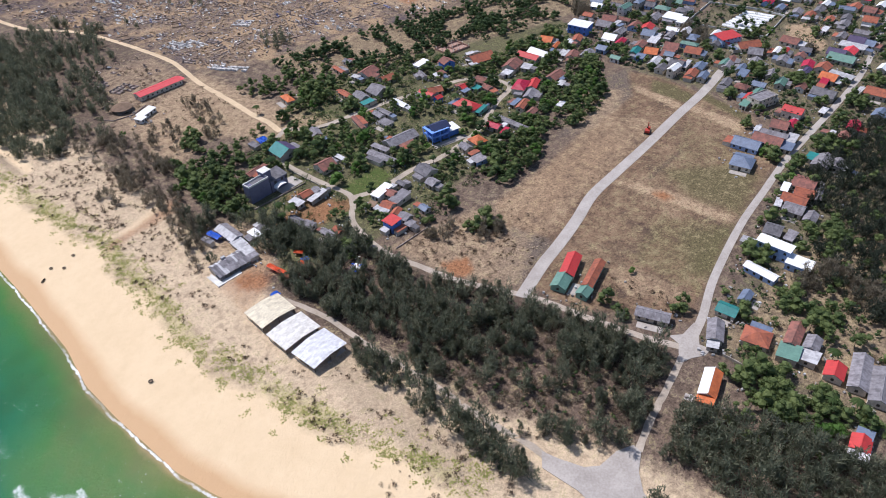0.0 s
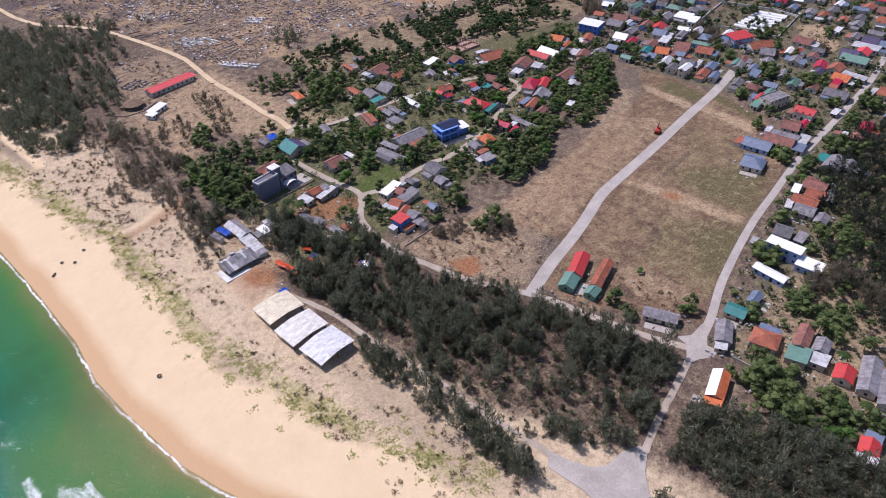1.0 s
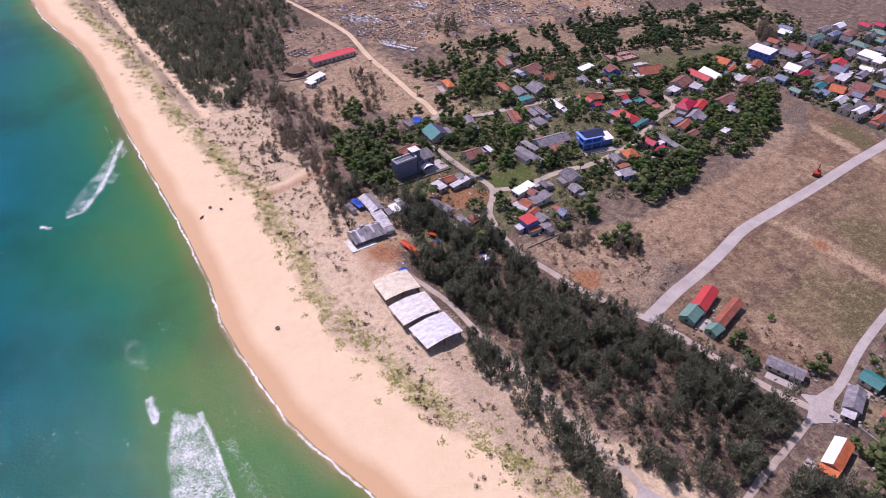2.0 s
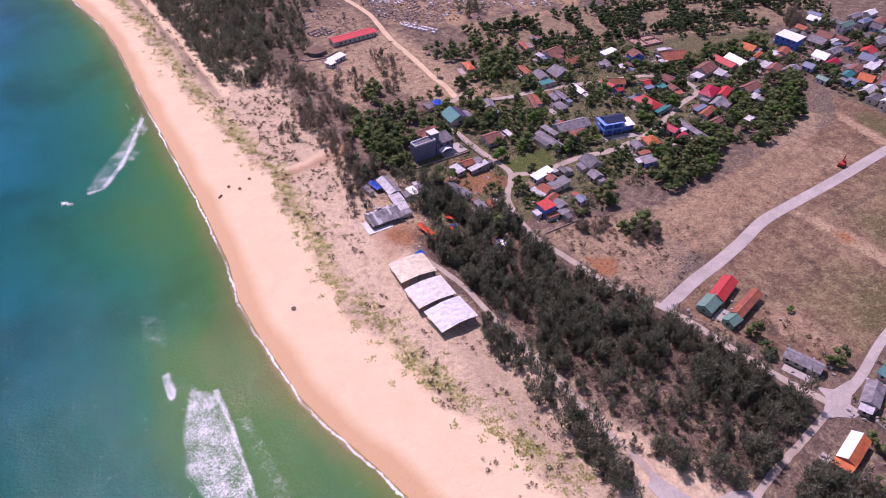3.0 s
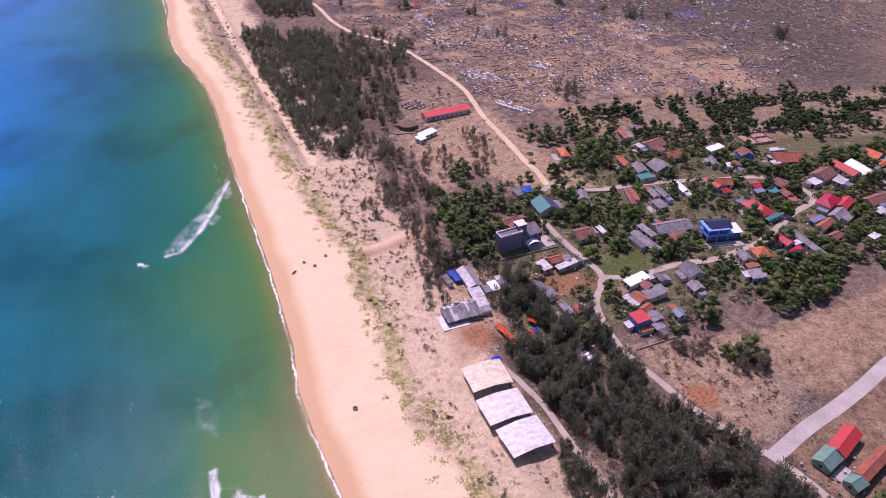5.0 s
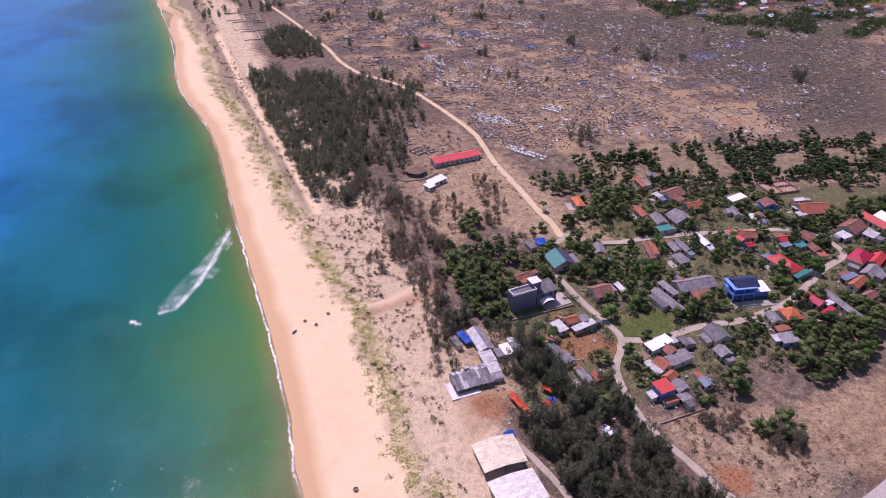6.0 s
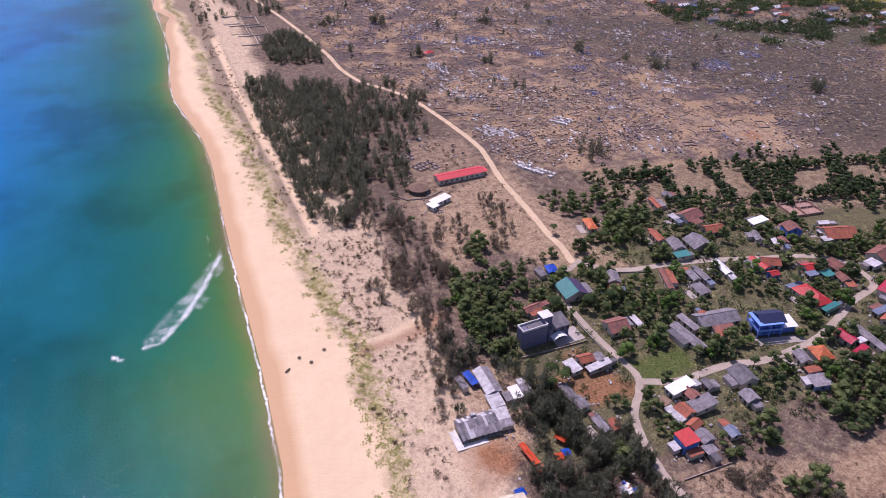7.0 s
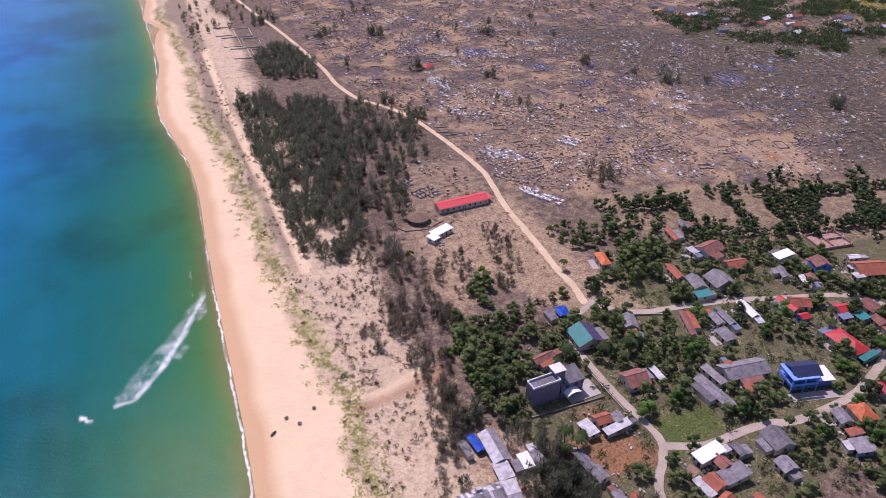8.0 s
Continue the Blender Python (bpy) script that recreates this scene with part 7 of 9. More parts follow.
prism(bm, [(1.0, 0.2, 1.6), (3.2, 0.2, 3.3), (3.3, 0.2, 3.0), (1.2, 0.2, 1.2)], 0.05)
add_box(bm, 3.1, 3.4, 0.05, 0.35, 1.2, 3.3)
part("arm", bm, M["machine"], dig)
part("bucket", box(2.7, 3.4, -0.2, 0.6, 0.5, 1.2), M["opening"], dig)
dig.scale = (1.45, 1.45, 1.3)


# ---- walls and yards ----
def low_wall(name, pts, h, w, material, label):
    """A garden wall along a line of corners."""
    bm_ = bmesh.new()
    for (ax, ay), (bx, by) in zip(pts, pts[1:]):
        d = Vector((bx - ax, by - ay, 0)).normalized() * (w / 2)
        s = Vector((-d.y, d.x, 0))
        z0 = min(float(ground_z(ax, ay)), float(ground_z(bx, by))) - 0.3
        z1 = max(float(ground_z(ax, ay)), float(ground_z(bx, by))) + h
        v = [bm_.verts.new((q.x, q.y, z)) for z in (z0, z1) for q in (Vector((ax, ay, 0)) - d - s, Vector((bx, by, 0)) + d - s, Vector((bx, by, 0)) + d + s, Vector((ax, ay, 0)) - d + s)]
        for f in ((3, 2, 1, 0), (4, 5, 6, 7), (0, 1, 5, 4), (1, 2, 6, 5), (2, 3, 7, 6), (3, 0, 4, 7)):
            bm_.faces.new([v[i] for i in f])
    ob = part(name, bm_, material, None)
    return tagged(ob, label, "wall")


low_wall("garden_wall", [(171.5, 190.4), (192.4, 190.0)], 0.6, 0.3, M["stone"], "dark stone garden wall round a scrubby lot")
low_wall("garden_wall", [(148.5, 269.3), (180.9, 268)], 0.7, 0.3, M["stone"], "dark stone wall along a dry yard")
low_wall("garden_wall", [(183.6, 259.2), (183.1, 288.9)], 1.1, 0.25, M["plaster"], "pale plastered wall along the village lane")
low_wall("garden_wall", [(500.5, 210), (549, 214), (556, 176), (553, 157), (506, 153), (500.5, 210)], 1.4, 0.3, M["white_wall"], "white wall round a planted plot")
low_wall("garden_wall", [(202.5, 46.6), (201.2, 18.9), (203.9, -8.1)], 1.3, 0.25, M["plaster"], "pale wall behind a row of houses")
low_wall("garden_wall", [(220.1, 309.2), (240.3, 301.7)], 0.8, 0.25, M["plaster"], "low pale wall beside the lane")
low_wall("garden_wall", [(144.5, 432), (151.2, 419.9), (163.4, 417.2), (175.5, 422.6)], 0.6, 0.25, M["stone"], "low curved wall near the pavilion")
for i in range(8):
    gx0, gy0 = 513.0 + 4.9 * i, 164.0 - 0.4 * i
    top = thing("seedling_tunnel", gx0, gy0 + 12, -84, "long white plastic seedling tunnel on a walled plot", "tunnel", "seedling tunnels")
    bm = bmesh.new()
    for k in range(5):
        a0, a1 = math.pi * k / 5, math.pi * (k + 1) / 5
        prism(bm, [(-11, -2.15 * math.cos(a0), 1.3 * math.sin(a0)), (11, -2.15 * math.cos(a0), 1.3 * math.sin(a0)), (11, -2.15 * math.cos(a1), 1.3 * math.sin(a1)), (-11, -2.15 * math.cos(a1), 1.3 * math.sin(a1))], 0.04)
    part("film", bm, M["white"], top)
    part("ridge_board", box(-11, 11, -0.05, 0.05, 1.28, 1.36), M["bark"], top)


# ---- lean-to annexes, yards and clutter round the houses ----
ra = random.Random(77)


def free(x, y, rot, L, W, skip):
    """True where a building of this size stands clear of roads and other houses."""
    c, s = math.cos(radians(rot)), math.sin(radians(rot))
    spots = [(x + a * L * c - b * W * s, y + a * L * s + b * W * c) for a in (-0.5, 0, 0.5) for b in (-0.5, 0, 0.5)]
    kept = [h for i, h in enumerate(HOUSES) if i != skip]
    for hx, hy, hr, hl, hw in kept:
        if math.hypot(hx - x, hy - y) > 30:
            continue
        hc, hs = math.cos(radians(hr)), math.sin(radians(hr))
        for qx_, qy_ in spots:
            dx, dy = qx_ - hx, qy_ - hy
            if abs(dx * hc + dy * hs) < hl / 2 + 0.5 and abs(dy * hc - dx * hs) < hw / 2 + 0.5:
                return False
    return len(clear_roads(spots, 0.3)) == len(spots)


def clear_roads(places, margin):
    out = []
    for x, y in places:
        ok = True
        for line, w in ROAD_LINES:
            for (ax, ay), (bx, by) in zip(line, line[1:]):
                ex, ey = bx - ax, by - ay
                t = min(1, max(0, ((x - ax) * ex + (y - ay) * ey) / (ex * ex + ey * ey)))
                if math.hypot(x - ax - t * ex, y - ay - t * ey) < w + margin:
                    ok = False
        if ok:
            out.append((x, y))
    return out


AN_LABEL = {"grey": "grey cement sheet roof", "dkgrey": "dark sheet roof", "oldtile": "old brown tile roof", "bluegrey": "blue-grey metal roof", "white": "pale metal roof", "tile": "worn red tile roof"}
base_houses = [h for h in HOUSES if h[3] < 20 and h[4] < 14]
for hx, hy, hr, hl, hw in base_houses:
    if hy < 125 and hx < 330:
        continue
    index = HOUSES.index((hx, hy, hr, hl, hw))
    tries = (2 if ra.random() < 0.5 else 1) if hx > 330 or ra.random() < 0.7 else 0
    for _ in range(tries):
        side = ra.choice(("long", "end"))
        sgn = ra.choice((-1, 1))
        al, aw = (ra.uniform(0.5, 0.9) * hl, ra.uniform(2.2, 3.6)) if side == "long" else (ra.uniform(0.6, 1.0) * hw, ra.uniform(2.4, 4.4))
        c, s = math.cos(radians(hr)), math.sin(radians(hr))
        if side == "long":
            u, v, rot = ra.uniform(-0.2, 0.2) * hl, sgn * (hw / 2 + aw / 2 + 0.55), hr + (0 if sgn < 0 else 180)
        else:
            u, v, rot = sgn * (hl / 2 + aw / 2 + 0.55), ra.uniform(-0.15, 0.15) * hw, hr + (90 if sgn > 0 else -90)
        ax_, ay_ = hx + u * c - v * s, hy + u * s + v * c
        if ay_ < 400 and free(ax_, ay_, rot, al, aw, index):
            kind = ra.choice(("grey", "grey", "dkgrey", "oldtile", "bluegrey", "white", "tile"))
            house(ax_, ay_, rot, al, aw, kind, "plaster", "lean", ra.uniform(2.2, 2.6), label="low lean-to annex with " + AN_LABEL[kind], name="annex", wins=False, over=0.2)

TOWN_CORE = [(404, 222), (440, 262), (478, 292), (560, 262), (640, 232), (645, 112), (560, 98), (486, 98), (432, 100), (412, 130), (416, 160)]
TOWN_LABEL = {"grey": "grey cement sheet roof", "dkgrey": "dark grey sheet roof", "oldtile": "old brown tile roof", "tile": "weathered red tile roof", "bluegrey": "blue-grey metal roof", "crimson": "crimson metal roof", "white": "white metal roof", "pale": "weathered pale sheet roof", "green": "green metal roof"}
_t = np.array([(ra.uniform(400, 645), ra.uniform(96, 292)) for _ in range(1100)])
_keep = (inside(_t[:, 0], _t[:, 1], TOWN_CORE, 0.01) > 0.5) & (inside(_t[:, 0], _t[:, 1], [(488, 220), (560, 214), (566, 156), (492, 152)], 0.01) < 0.5) & (inside(_t[:, 0], _t[:, 1], [(500, 154), (553, 152), (553, 110), (500, 110)], 0.01) < 0.5)
added = 0
for hx, hy in _t[_keep].tolist():
    hl, hw, hr = ra.uniform(6.5, 12.5), ra.uniform(4.5, 8.0), ra.choice((6, -84)) + ra.uniform(-7, 7)
    if added < 88 and free(hx, hy, hr, hl + 1.5, hw + 1.5, -1):
        kind = ra.choice(("grey", "grey", "dkgrey", "dkgrey", "dkgrey", "oldtile", "oldtile", "oldtile", "tile", "bluegrey", "bluegrey", "crimson", "white", "pale", "green"))
        two = ra.random() < 0.15
        house(hx, hy, hr, hl, hw, kind, ra.choice(("plaster", "plaster", "white_wall", "pale_blue_wall")), "hip" if ra.random() < 0.2 else "gable", 5.6 if two else ra.uniform(2.8, 3.3), label=("two-storey" if two else "low") + " town house with " + TOWN_LABEL[kind], storeys=2 if two else 1, wins=hx < 520)
        added += 1

# cement yards in front of some houses
for hx, hy, hr, hl, hw in base_houses[::3]:
    c, s = math.cos(radians(hr)), math.sin(radians(hr))
    v = -(hw / 2 + 2.6)
    yx, yy = hx - v * s, hy + v * c
    if hy < 380 and free(yx, yy, hr, hl * 0.8, 3.4, -1):
        pad = thing("yard", yx, yy, hr, "cement yard in front of a village house", "yard")
        part("slab", box(-hl * 0.4, hl * 0.4, -1.7, 1.7, -0.3, 0.1), M["concrete"], pad)

M["clutter"] = leafy("mixed_clutter", (0.10, 0.075, 0.06), (0.34, 0.30, 0.28), (0.70, 0.70, 0.72))
bits = []
for hx, hy, hr, hl, hw in base_houses:
    if hy > 420:
        continue
    for _ in range(7):
        a = ra.uniform(0, 2 * math.pi)
        d = ra.uniform(0.55, 0.75) * math.hypot(hl, hw) + ra.uniform(0, 3)
        x, y = hx + d * math.cos(a), hy + d * math.sin(a)
        if len(clear_roads([(x, y)], 0.2)):
            w, l = ra.uniform(0.25, 1.0), ra.uniform(0.3, 1.5)
            bits.append((x, y, ra.uniform(0, 3.1), -w / 2, w / 2, -l / 2, l / 2, -0.2, ra.uniform(0.25, 1.1)))
V_, F_ = [], []
for bx_, by_, br_, x0, x1, y0, y1, z0, z1 in bits:
    k = len(V_)
    c, s = math.cos(br_), math.sin(br_)
    V_ += [(bx_ + a * c - b * s, by_ + a * s + b * c, z) for z in (z0, z1) for a, b in ((x0, y0), (x1, y0), (x1, y1), (x0, y1))]
    F_ += [tuple(i + k for i in f) for f in ((4, 5, 6, 7), (0, 1, 5, 4), (1, 2, 6, 5), (2, 3, 7, 6), (3, 0, 4, 7))]
tagged(sheet("yard_clutter", V_, F_, M["clutter"], False), "crates, tubs and stacked materials scattered round yards", "clutter", kind="stuff")


# ---- burial ground ----
def tomb_parts(w, l, mat, top):
    bm_ = bmesh.new()
    for b in ((-w / 2, w / 2, -l / 2, -l / 2 + 0.2), (-w / 2, -w / 2 + 0.2, -l / 2 + 0.2, l / 2 - 0.25), (w / 2 - 0.2, w / 2, -l / 2 + 0.2, l / 2 - 0.25)):
        add_box(bm_, *b, -0.2, 0.45)
    part("kerb", bm_, mat, top)
    part("headstone", box(-w / 2, w / 2, l / 2 - 0.25, l / 2, -0.2, 1.15), mat, top)
    part("slab", box(-w / 2 + 0.45, w / 2 - 0.45, -l / 2 + 0.5, l / 2 - 0.5, -0.2, 0.6), mat, top)


def tomb(x, y, rot, size, mat, label, proto={}):
    if mat not in proto:
        top = thing("tomb", x, y, rot, label, "tomb", "tombs of the burial ground")
        tomb_parts(1.9, 3.0, M[mat], top)
        proto[mat] = top
        return top
    return tagged(copy_thing(proto[mat], pose(x, y, float(ground_z(x, y)), 0, 0, rot) @ Matrix.Diagonal((size, size, size, 1))), label)


r5 = random.Random(5)
for cx, cy, rot, nx_, ny_, mat, lab in ((243, 496.8, 12, 4, 4, "tombwhite", "whitewashed masonry tomb in a dense plot"), (253.8, 487.4, 12, 3, 4, "tombwhite", "whitewashed masonry tomb in a dense plot"),
                                        (240.3, 426.6, 118, 9, 2, "tombwhite", "pale masonry tomb in a double row"), (298.4, 491.4, 120, 5, 3, "tombwhite", "pale masonry tomb in a crowded row"),
                                        (232.2, 463.1, 30, 2, 2, "stone", "weathered stone tomb beside the track"), (179.6, 459, 20, 5, 3, "stone", "weathered stone tomb on bare sand"),
                                        (172.8, 476.6, 20, 4, 2, "stone", "weathered stone tomb on bare sand"), (264.6, 479.3, 20, 2, 3, "stone", "weathered stone tomb on dry grass")):
    for i in range(nx_):
        for j in range(ny_):
            a = radians(rot)
            u, v = (i - nx_ / 2) * 3.1 + r5.uniform(-0.3, 0.3), (j - ny_ / 2) * 4.4 + r5.uniform(-0.3, 0.3)
            if r5.random() < 0.85:
                tomb(cx + u * math.cos(a) - v * math.sin(a), cy + u * math.sin(a) + v * math.cos(a), rot + r5.uniform(-5, 5), r5.uniform(1.0, 1.35), mat, lab)

BURIAL = [(226.8, 537.3), (230.9, 445.5), (251.1, 429.3), (290.2, 434.7), (405, 384.8), (480, 372), (640, 440), (880, 634.5), (877.5, 1215), (202.5, 1215), (191.7, 756), (191.7, 648)]


def box_verts(x, y, rot, x0, x1, y0, y1, z0, z1):
    c, s = math.cos(rot), math.sin(rot)
    return [(x + a * c - b * s, y + a * s + b * c, z) for z in (z0, z1) for a, b in ((x0, y0), (x1, y0), (x1, y1), (x0, y1))]


BOX_F = ((4, 5, 6, 7), (0, 1, 5, 4), (1, 2, 6, 5), (2, 3, 7, 6), (3, 0, 4, 7))


def box_field(name, boxes, material, label, category):
    V, F = [], []
    for b in boxes:
        k = len(V)
        V += box_verts(*b)
        F += [tuple(i + k for i in f) for f in BOX_F]
    return tagged(sheet(name, V, F, material, False), label, category, kind="stuff")


plots, whites, blues, tans = [], [], [], []
pts_ = scatter(BURIAL, 6.0, 21, 0.6) + scatter([(151.2, 502.2), (179.6, 502.2), (162, 440.1), (210.6, 429.3), (216, 488.7), (213.3, 506.3)], 6.0, 22, 0.5)
for x, y in pts_:
    dens = noise.noise(Vector((x * 0.0135, y * 0.0135, 3.0)))
    if math.hypot(x - 223, y - 502) < 8 or (dens < -0.05 and r5.random() < 0.8):
        continue
    rot = -0.2 + 1.1 * noise.noise(Vector((x * 0.012, y * 0.012, 9.0))) + r5.uniform(-0.35, 0.35)
    far_k = 1.0 + 0.0006 * max(0, y - 470)
    w, l = r5.uniform(0.7, 1.7) * far_k, r5.uniform(1.1, 2.3) * far_k
    hue = noise.noise(Vector((x * 0.022, y * 0.022, 14.0)))
    dest = whites if (hue > 0.28 and r5.random() < 0.75) or r5.random() < 0.05 else (blues if hue < -0.42 and r5.random() < 0.5 else (tans if r5.random() < 0.62 else plots))
    t, h = 0.2, r5.uniform(0.2, 0.5)
    dest.append((x, y, rot, -w, w, -l, -l + t, -0.2, h))
    dest.append((x, y, rot, -w * 0.6, w * 0.6, l - 2 * t, l, -0.2, h * r5.uniform(1.5, 4.5)))
    dest.append((x, y, rot, -w, -w + t, -l, l, -0.2, h))
    dest.append((x, y, rot, w - t, w, -l, l, -0.2, h))
    if r5.random() < 0.7:
        dest.append((x, y, rot, -w * 0.45, w * 0.45, -l * 0.55, l * 0.55, -0.2, h * r5.uniform(0.7, 1.5)))


def crowded(cx, cy, a, b, dest):
    """A block of graves in close rows over an ellipse."""
    rot = r5.uniform(0.1, 0.5)
    c_, s_ = math.cos(rot), math.sin(rot)
    step = 2.9 * (1 + 0.0006 * max(0, cy - 470))
    for i in range(-int(a / step) - 1, int(a / step) + 2):
        for j in range(-int(b / step / 1.35) - 1, int(b / step / 1.35) + 2):
            u, v = i * step, j * step * 1.35
            if (u / a) ** 2 + (v / b) ** 2 > r5.uniform(0.6, 1.15) or r5.random() < 0.2:
                continue
            x, y, h = cx + u * c_ - v * s_ + r5.uniform(-0.4, 0.4), cy + u * s_ + v * c_ + r5.uniform(-0.4, 0.4), r5.uniform(0.4, 0.9)
            to = dest if r5.random() < 0.75 else r5.choice((plots, whites, blues))
            w, l = step * 0.3, step * 0.46
            to.append((x, y, rot, -w, w, -l, l - 0.3, -0.2, h * 0.6))
            to.append((x, y, rot, -w * 0.7, w * 0.7, -l * 0.6, l * 0.5, -0.2, h))
            to.append((x, y, rot, -w, w, l - 0.3, l, -0.2, h * 2.0))


crowded(239, 433, 6, 10, whites)
crowded(247, 492, 8, 9, whites)
crowded(299, 491, 4, 7, whites)
crowded(332, 451, 8, 13, plots)
crowded(375, 588, 6, 9, plots)
crowded(414, 576, 12, 21, plots)
crowded(492, 548, 14, 19, plots)
crowded(418, 512, 5, 8, whites)
crowded(465, 464, 4, 6, whites)
crowded(354, 498, 7, 4, whites)
crowded(520, 507, 9, 15, plots)
crowded(302, 593, 6, 11, whites)
crowded(412, 645, 11, 10, plots)
crowded(299, 679, 5, 10, whites)
crowded(469, 492, 9, 8, plots)
crowded(469, 597, 9, 10, plots)
crowded(316, 555, 6, 7, plots)
crowded(455, 428, 6, 5, plots)
crowded(247, 524, 4, 6, plots)
crowded(354, 533, 7, 5, blues)
crowded(365, 640, 8, 8, blues)
crowded(500, 551, 16, 13, blues)
crowded(549, 563, 11, 10, blues)
crowded(375, 590, 12, 9, blues)
crowded(276, 736, 8, 15, blues)
crowded(310, 760, 10, 18, plots)
crowded(262, 640, 8, 14, whites)
crowded(330, 700, 14, 16, blues)
crowded(430, 700, 18, 20, plots)
crowded(520, 640, 16, 18, plots)


def family_plot(cx, cy, rot, a, b, fill):
    """A walled family plot, some sides fallen, with graves in rows inside."""
    far_k = 1.0 + 0.0005 * max(0, cy - 470)
    wall_to = r5.choice((tans, plots, plots))
    h, t = r5.uniform(0.35, 0.8), 0.2 * far_k
    for x0, x1, y0, y1 in ((-a, a, -b - t, -b + t), (-a, a, b - t, b + t), (-a - t, -a + t, -b, b), (a - t, a + t, -b, b)):
        if r5.random() < 0.55:
            wall_to.append((cx, cy, rot, x0, x1, y0, y1, -0.2, h))
    to = r5.choice((tans, tans, plots, whites, blues))
    n, m = max(1, int(2 * a / (3.4 * far_k))), max(1, int(2 * b / (4.6 * far_k)))
    c_, s_ = math.cos(rot), math.sin(rot)
    for i in range(n):
        for j in range(m):
            if r5.random() > fill:
                continue
            u, v = -a + (i + 0.5) * 2 * a / n + r5.uniform(-0.4, 0.4), -b + (j + 0.5) * 2 * b / m + r5.uniform(-0.5, 0.5)
            x, y = cx + u * c_ - v * s_, cy + u * s_ + v * c_
            w, l, q = 0.75 * far_k * r5.uniform(0.8, 1.2), 1.35 * far_k * r5.uniform(0.8, 1.2), r5.uniform(0.35, 0.8)
            grave_to = to if r5.random() < 0.7 else r5.choice((tans, plots, whites))
            grave_to.append((x, y, rot, -w, w, -l, l, -0.2, 0.5 * q))
            grave_to.append((x, y, rot, -0.6 * w, 0.6 * w, -0.7 * l, 0.6 * l, -0.2, q))
            grave_to.append((x, y, rot, -w, w, l - 0.3, l, -0.2, 1.9 * q))


burial_np = np.array([(240 + 15.0 * i + r5.uniform(-5, 5), 425 + 15.0 * j + r5.uniform(-5, 5)) for i in range(-4, 36) for j in range(0, 44)])
burial_np = burial_np[inside(burial_np[:, 0], burial_np[:, 1], BURIAL, 0.01) > 0.5]
for cx, cy in clear([tuple(p) for p in burial_np.tolist()], 6.0):
    wild = noise.noise(Vector((cx * 0.011, cy * 0.011, 41.0)))
    if cy < 1050 and r5.random() < 0.62 + 0.5 * wild:
        rot = -0.2 + 0.9 * noise.noise(Vector((cx * 0.012, cy * 0.012, 9.0))) + r5.uniform(-0.25, 0.25)
        family_plot(cx, cy, rot, r5.uniform(2.0, 6.0), r5.uniform(2.0, 6.0), max(0.08, min(0.9, 0.35 + 0.8 * wild + r5.uniform(-0.25, 0.25))))
# long low walls between the plots
for i in range(30):
    x, y = r5.uniform(215, 700), r5.uniform(445, 1025)
    if y < 445 + 0.25 * abs(x - 270):
        continue
    rot = -0.2 + (math.pi / 2 if r5.random() < 0.5 else 0) + r5.uniform(-0.12, 0.12)
    r5.choice((plots, tans)).append((x, y, rot, -r5.uniform(4, 14), r5.uniform(4, 14), -0.18, 0.18, -0.2, r5.uniform(0.35, 0.7)))
for x, y in scatter(BURIAL, 6.5, 98, 0.75) + scatter([(228, 540), (232, 446), (262, 420), (330, 430), (400, 470), (360, 570), (250, 610)], 4.0, 99, 0.7):
    w, l, h = r5.uniform(0.2, 0.7), r5.uniform(0.25, 0.9), r5.uniform(0.25, 1.1)
    if noise.noise(Vector((x * 0.0135, y * 0.0135, 3.0))) > -0.12 or y < 520:
        r5.choice((tans, tans, tans, plots, plots, plots, whites)).append((x, y, r5.uniform(0, 3.1), -w, w, -l, l, -0.2, h))
box_field("sandy_tombs", tans, M["tombtan"], "low sandy masonry tombs and plot walls on dry ground", "graves")
box_field("burial_plots", plots, M["stone"], "countless weathered stone burial plots on dry ground", "graves")
box_field("whitewashed_tombs", whites, M["tombwhite"], "pale whitewashed tombs scattered through the burial ground", "graves")
box_field("blue_tombs", blues, M["tombblue"], "blue tiled tombs scattered through the burial ground", "graves")
stones = []
for x, y in clear(scatter([(184, 142), (216, 157), (222, 138), (190, 132)], 1.7, 96, 0.55, (0.13, -0.1)), 0.4) + clear(scatter([(176, 187), (220, 177), (212, 156), (184, 146)], 3.2, 97, 0.35), 0.4):
    w = r5.uniform(0.1, 0.38)
    stones.append((x, y, r5.uniform(0, 3.1), -w, w, -w * 0.7, w * 0.7, -0.2, w * r5.uniform(0.4, 1.0)))
box_field("rubble_stones", stones, M["tombtan"], "pale broken stones strewn over a bare lot", "stones")
house(268.1, 676.4, 15, 8.8, 6.0, "red", "plaster", "hip", 2.8, label="small shrine with a red roof among graves", name="shrine", wins=False)

# far hamlet beyond the graves
for i in range(46):
    hx_, hy_ = 580 + 255 * r5.random(), 0
    hy_ = 756 - 0.75 * (hx_ - 580) + r5.uniform(-74, 34)
    house(hx_, hy_, r5.uniform(-15, 25), r5.uniform(8, 13), r5.uniform(5, 7), r5.choice(["grey", "white", "white", "bluegrey", "oldtile", "tile"]), "plaster", "gable", 3.0, label="small distant house among trees of a hamlet", wins=False)
# walled building lots beside the track
for lx, ly in ((113.4, 864), (132.3, 855.9), (116.1, 823.5), (135, 815.4), (118.8, 783), (137.7, 776.2)):
    low_wall("lot_wall", [(lx - 8, ly - 16), (lx + 8, ly - 17), (lx + 9, ly + 15), (lx - 7, ly + 16), (lx - 8, ly - 16)], 0.9, 0.5, M["plaster"], "pale low wall round an empty building lot")


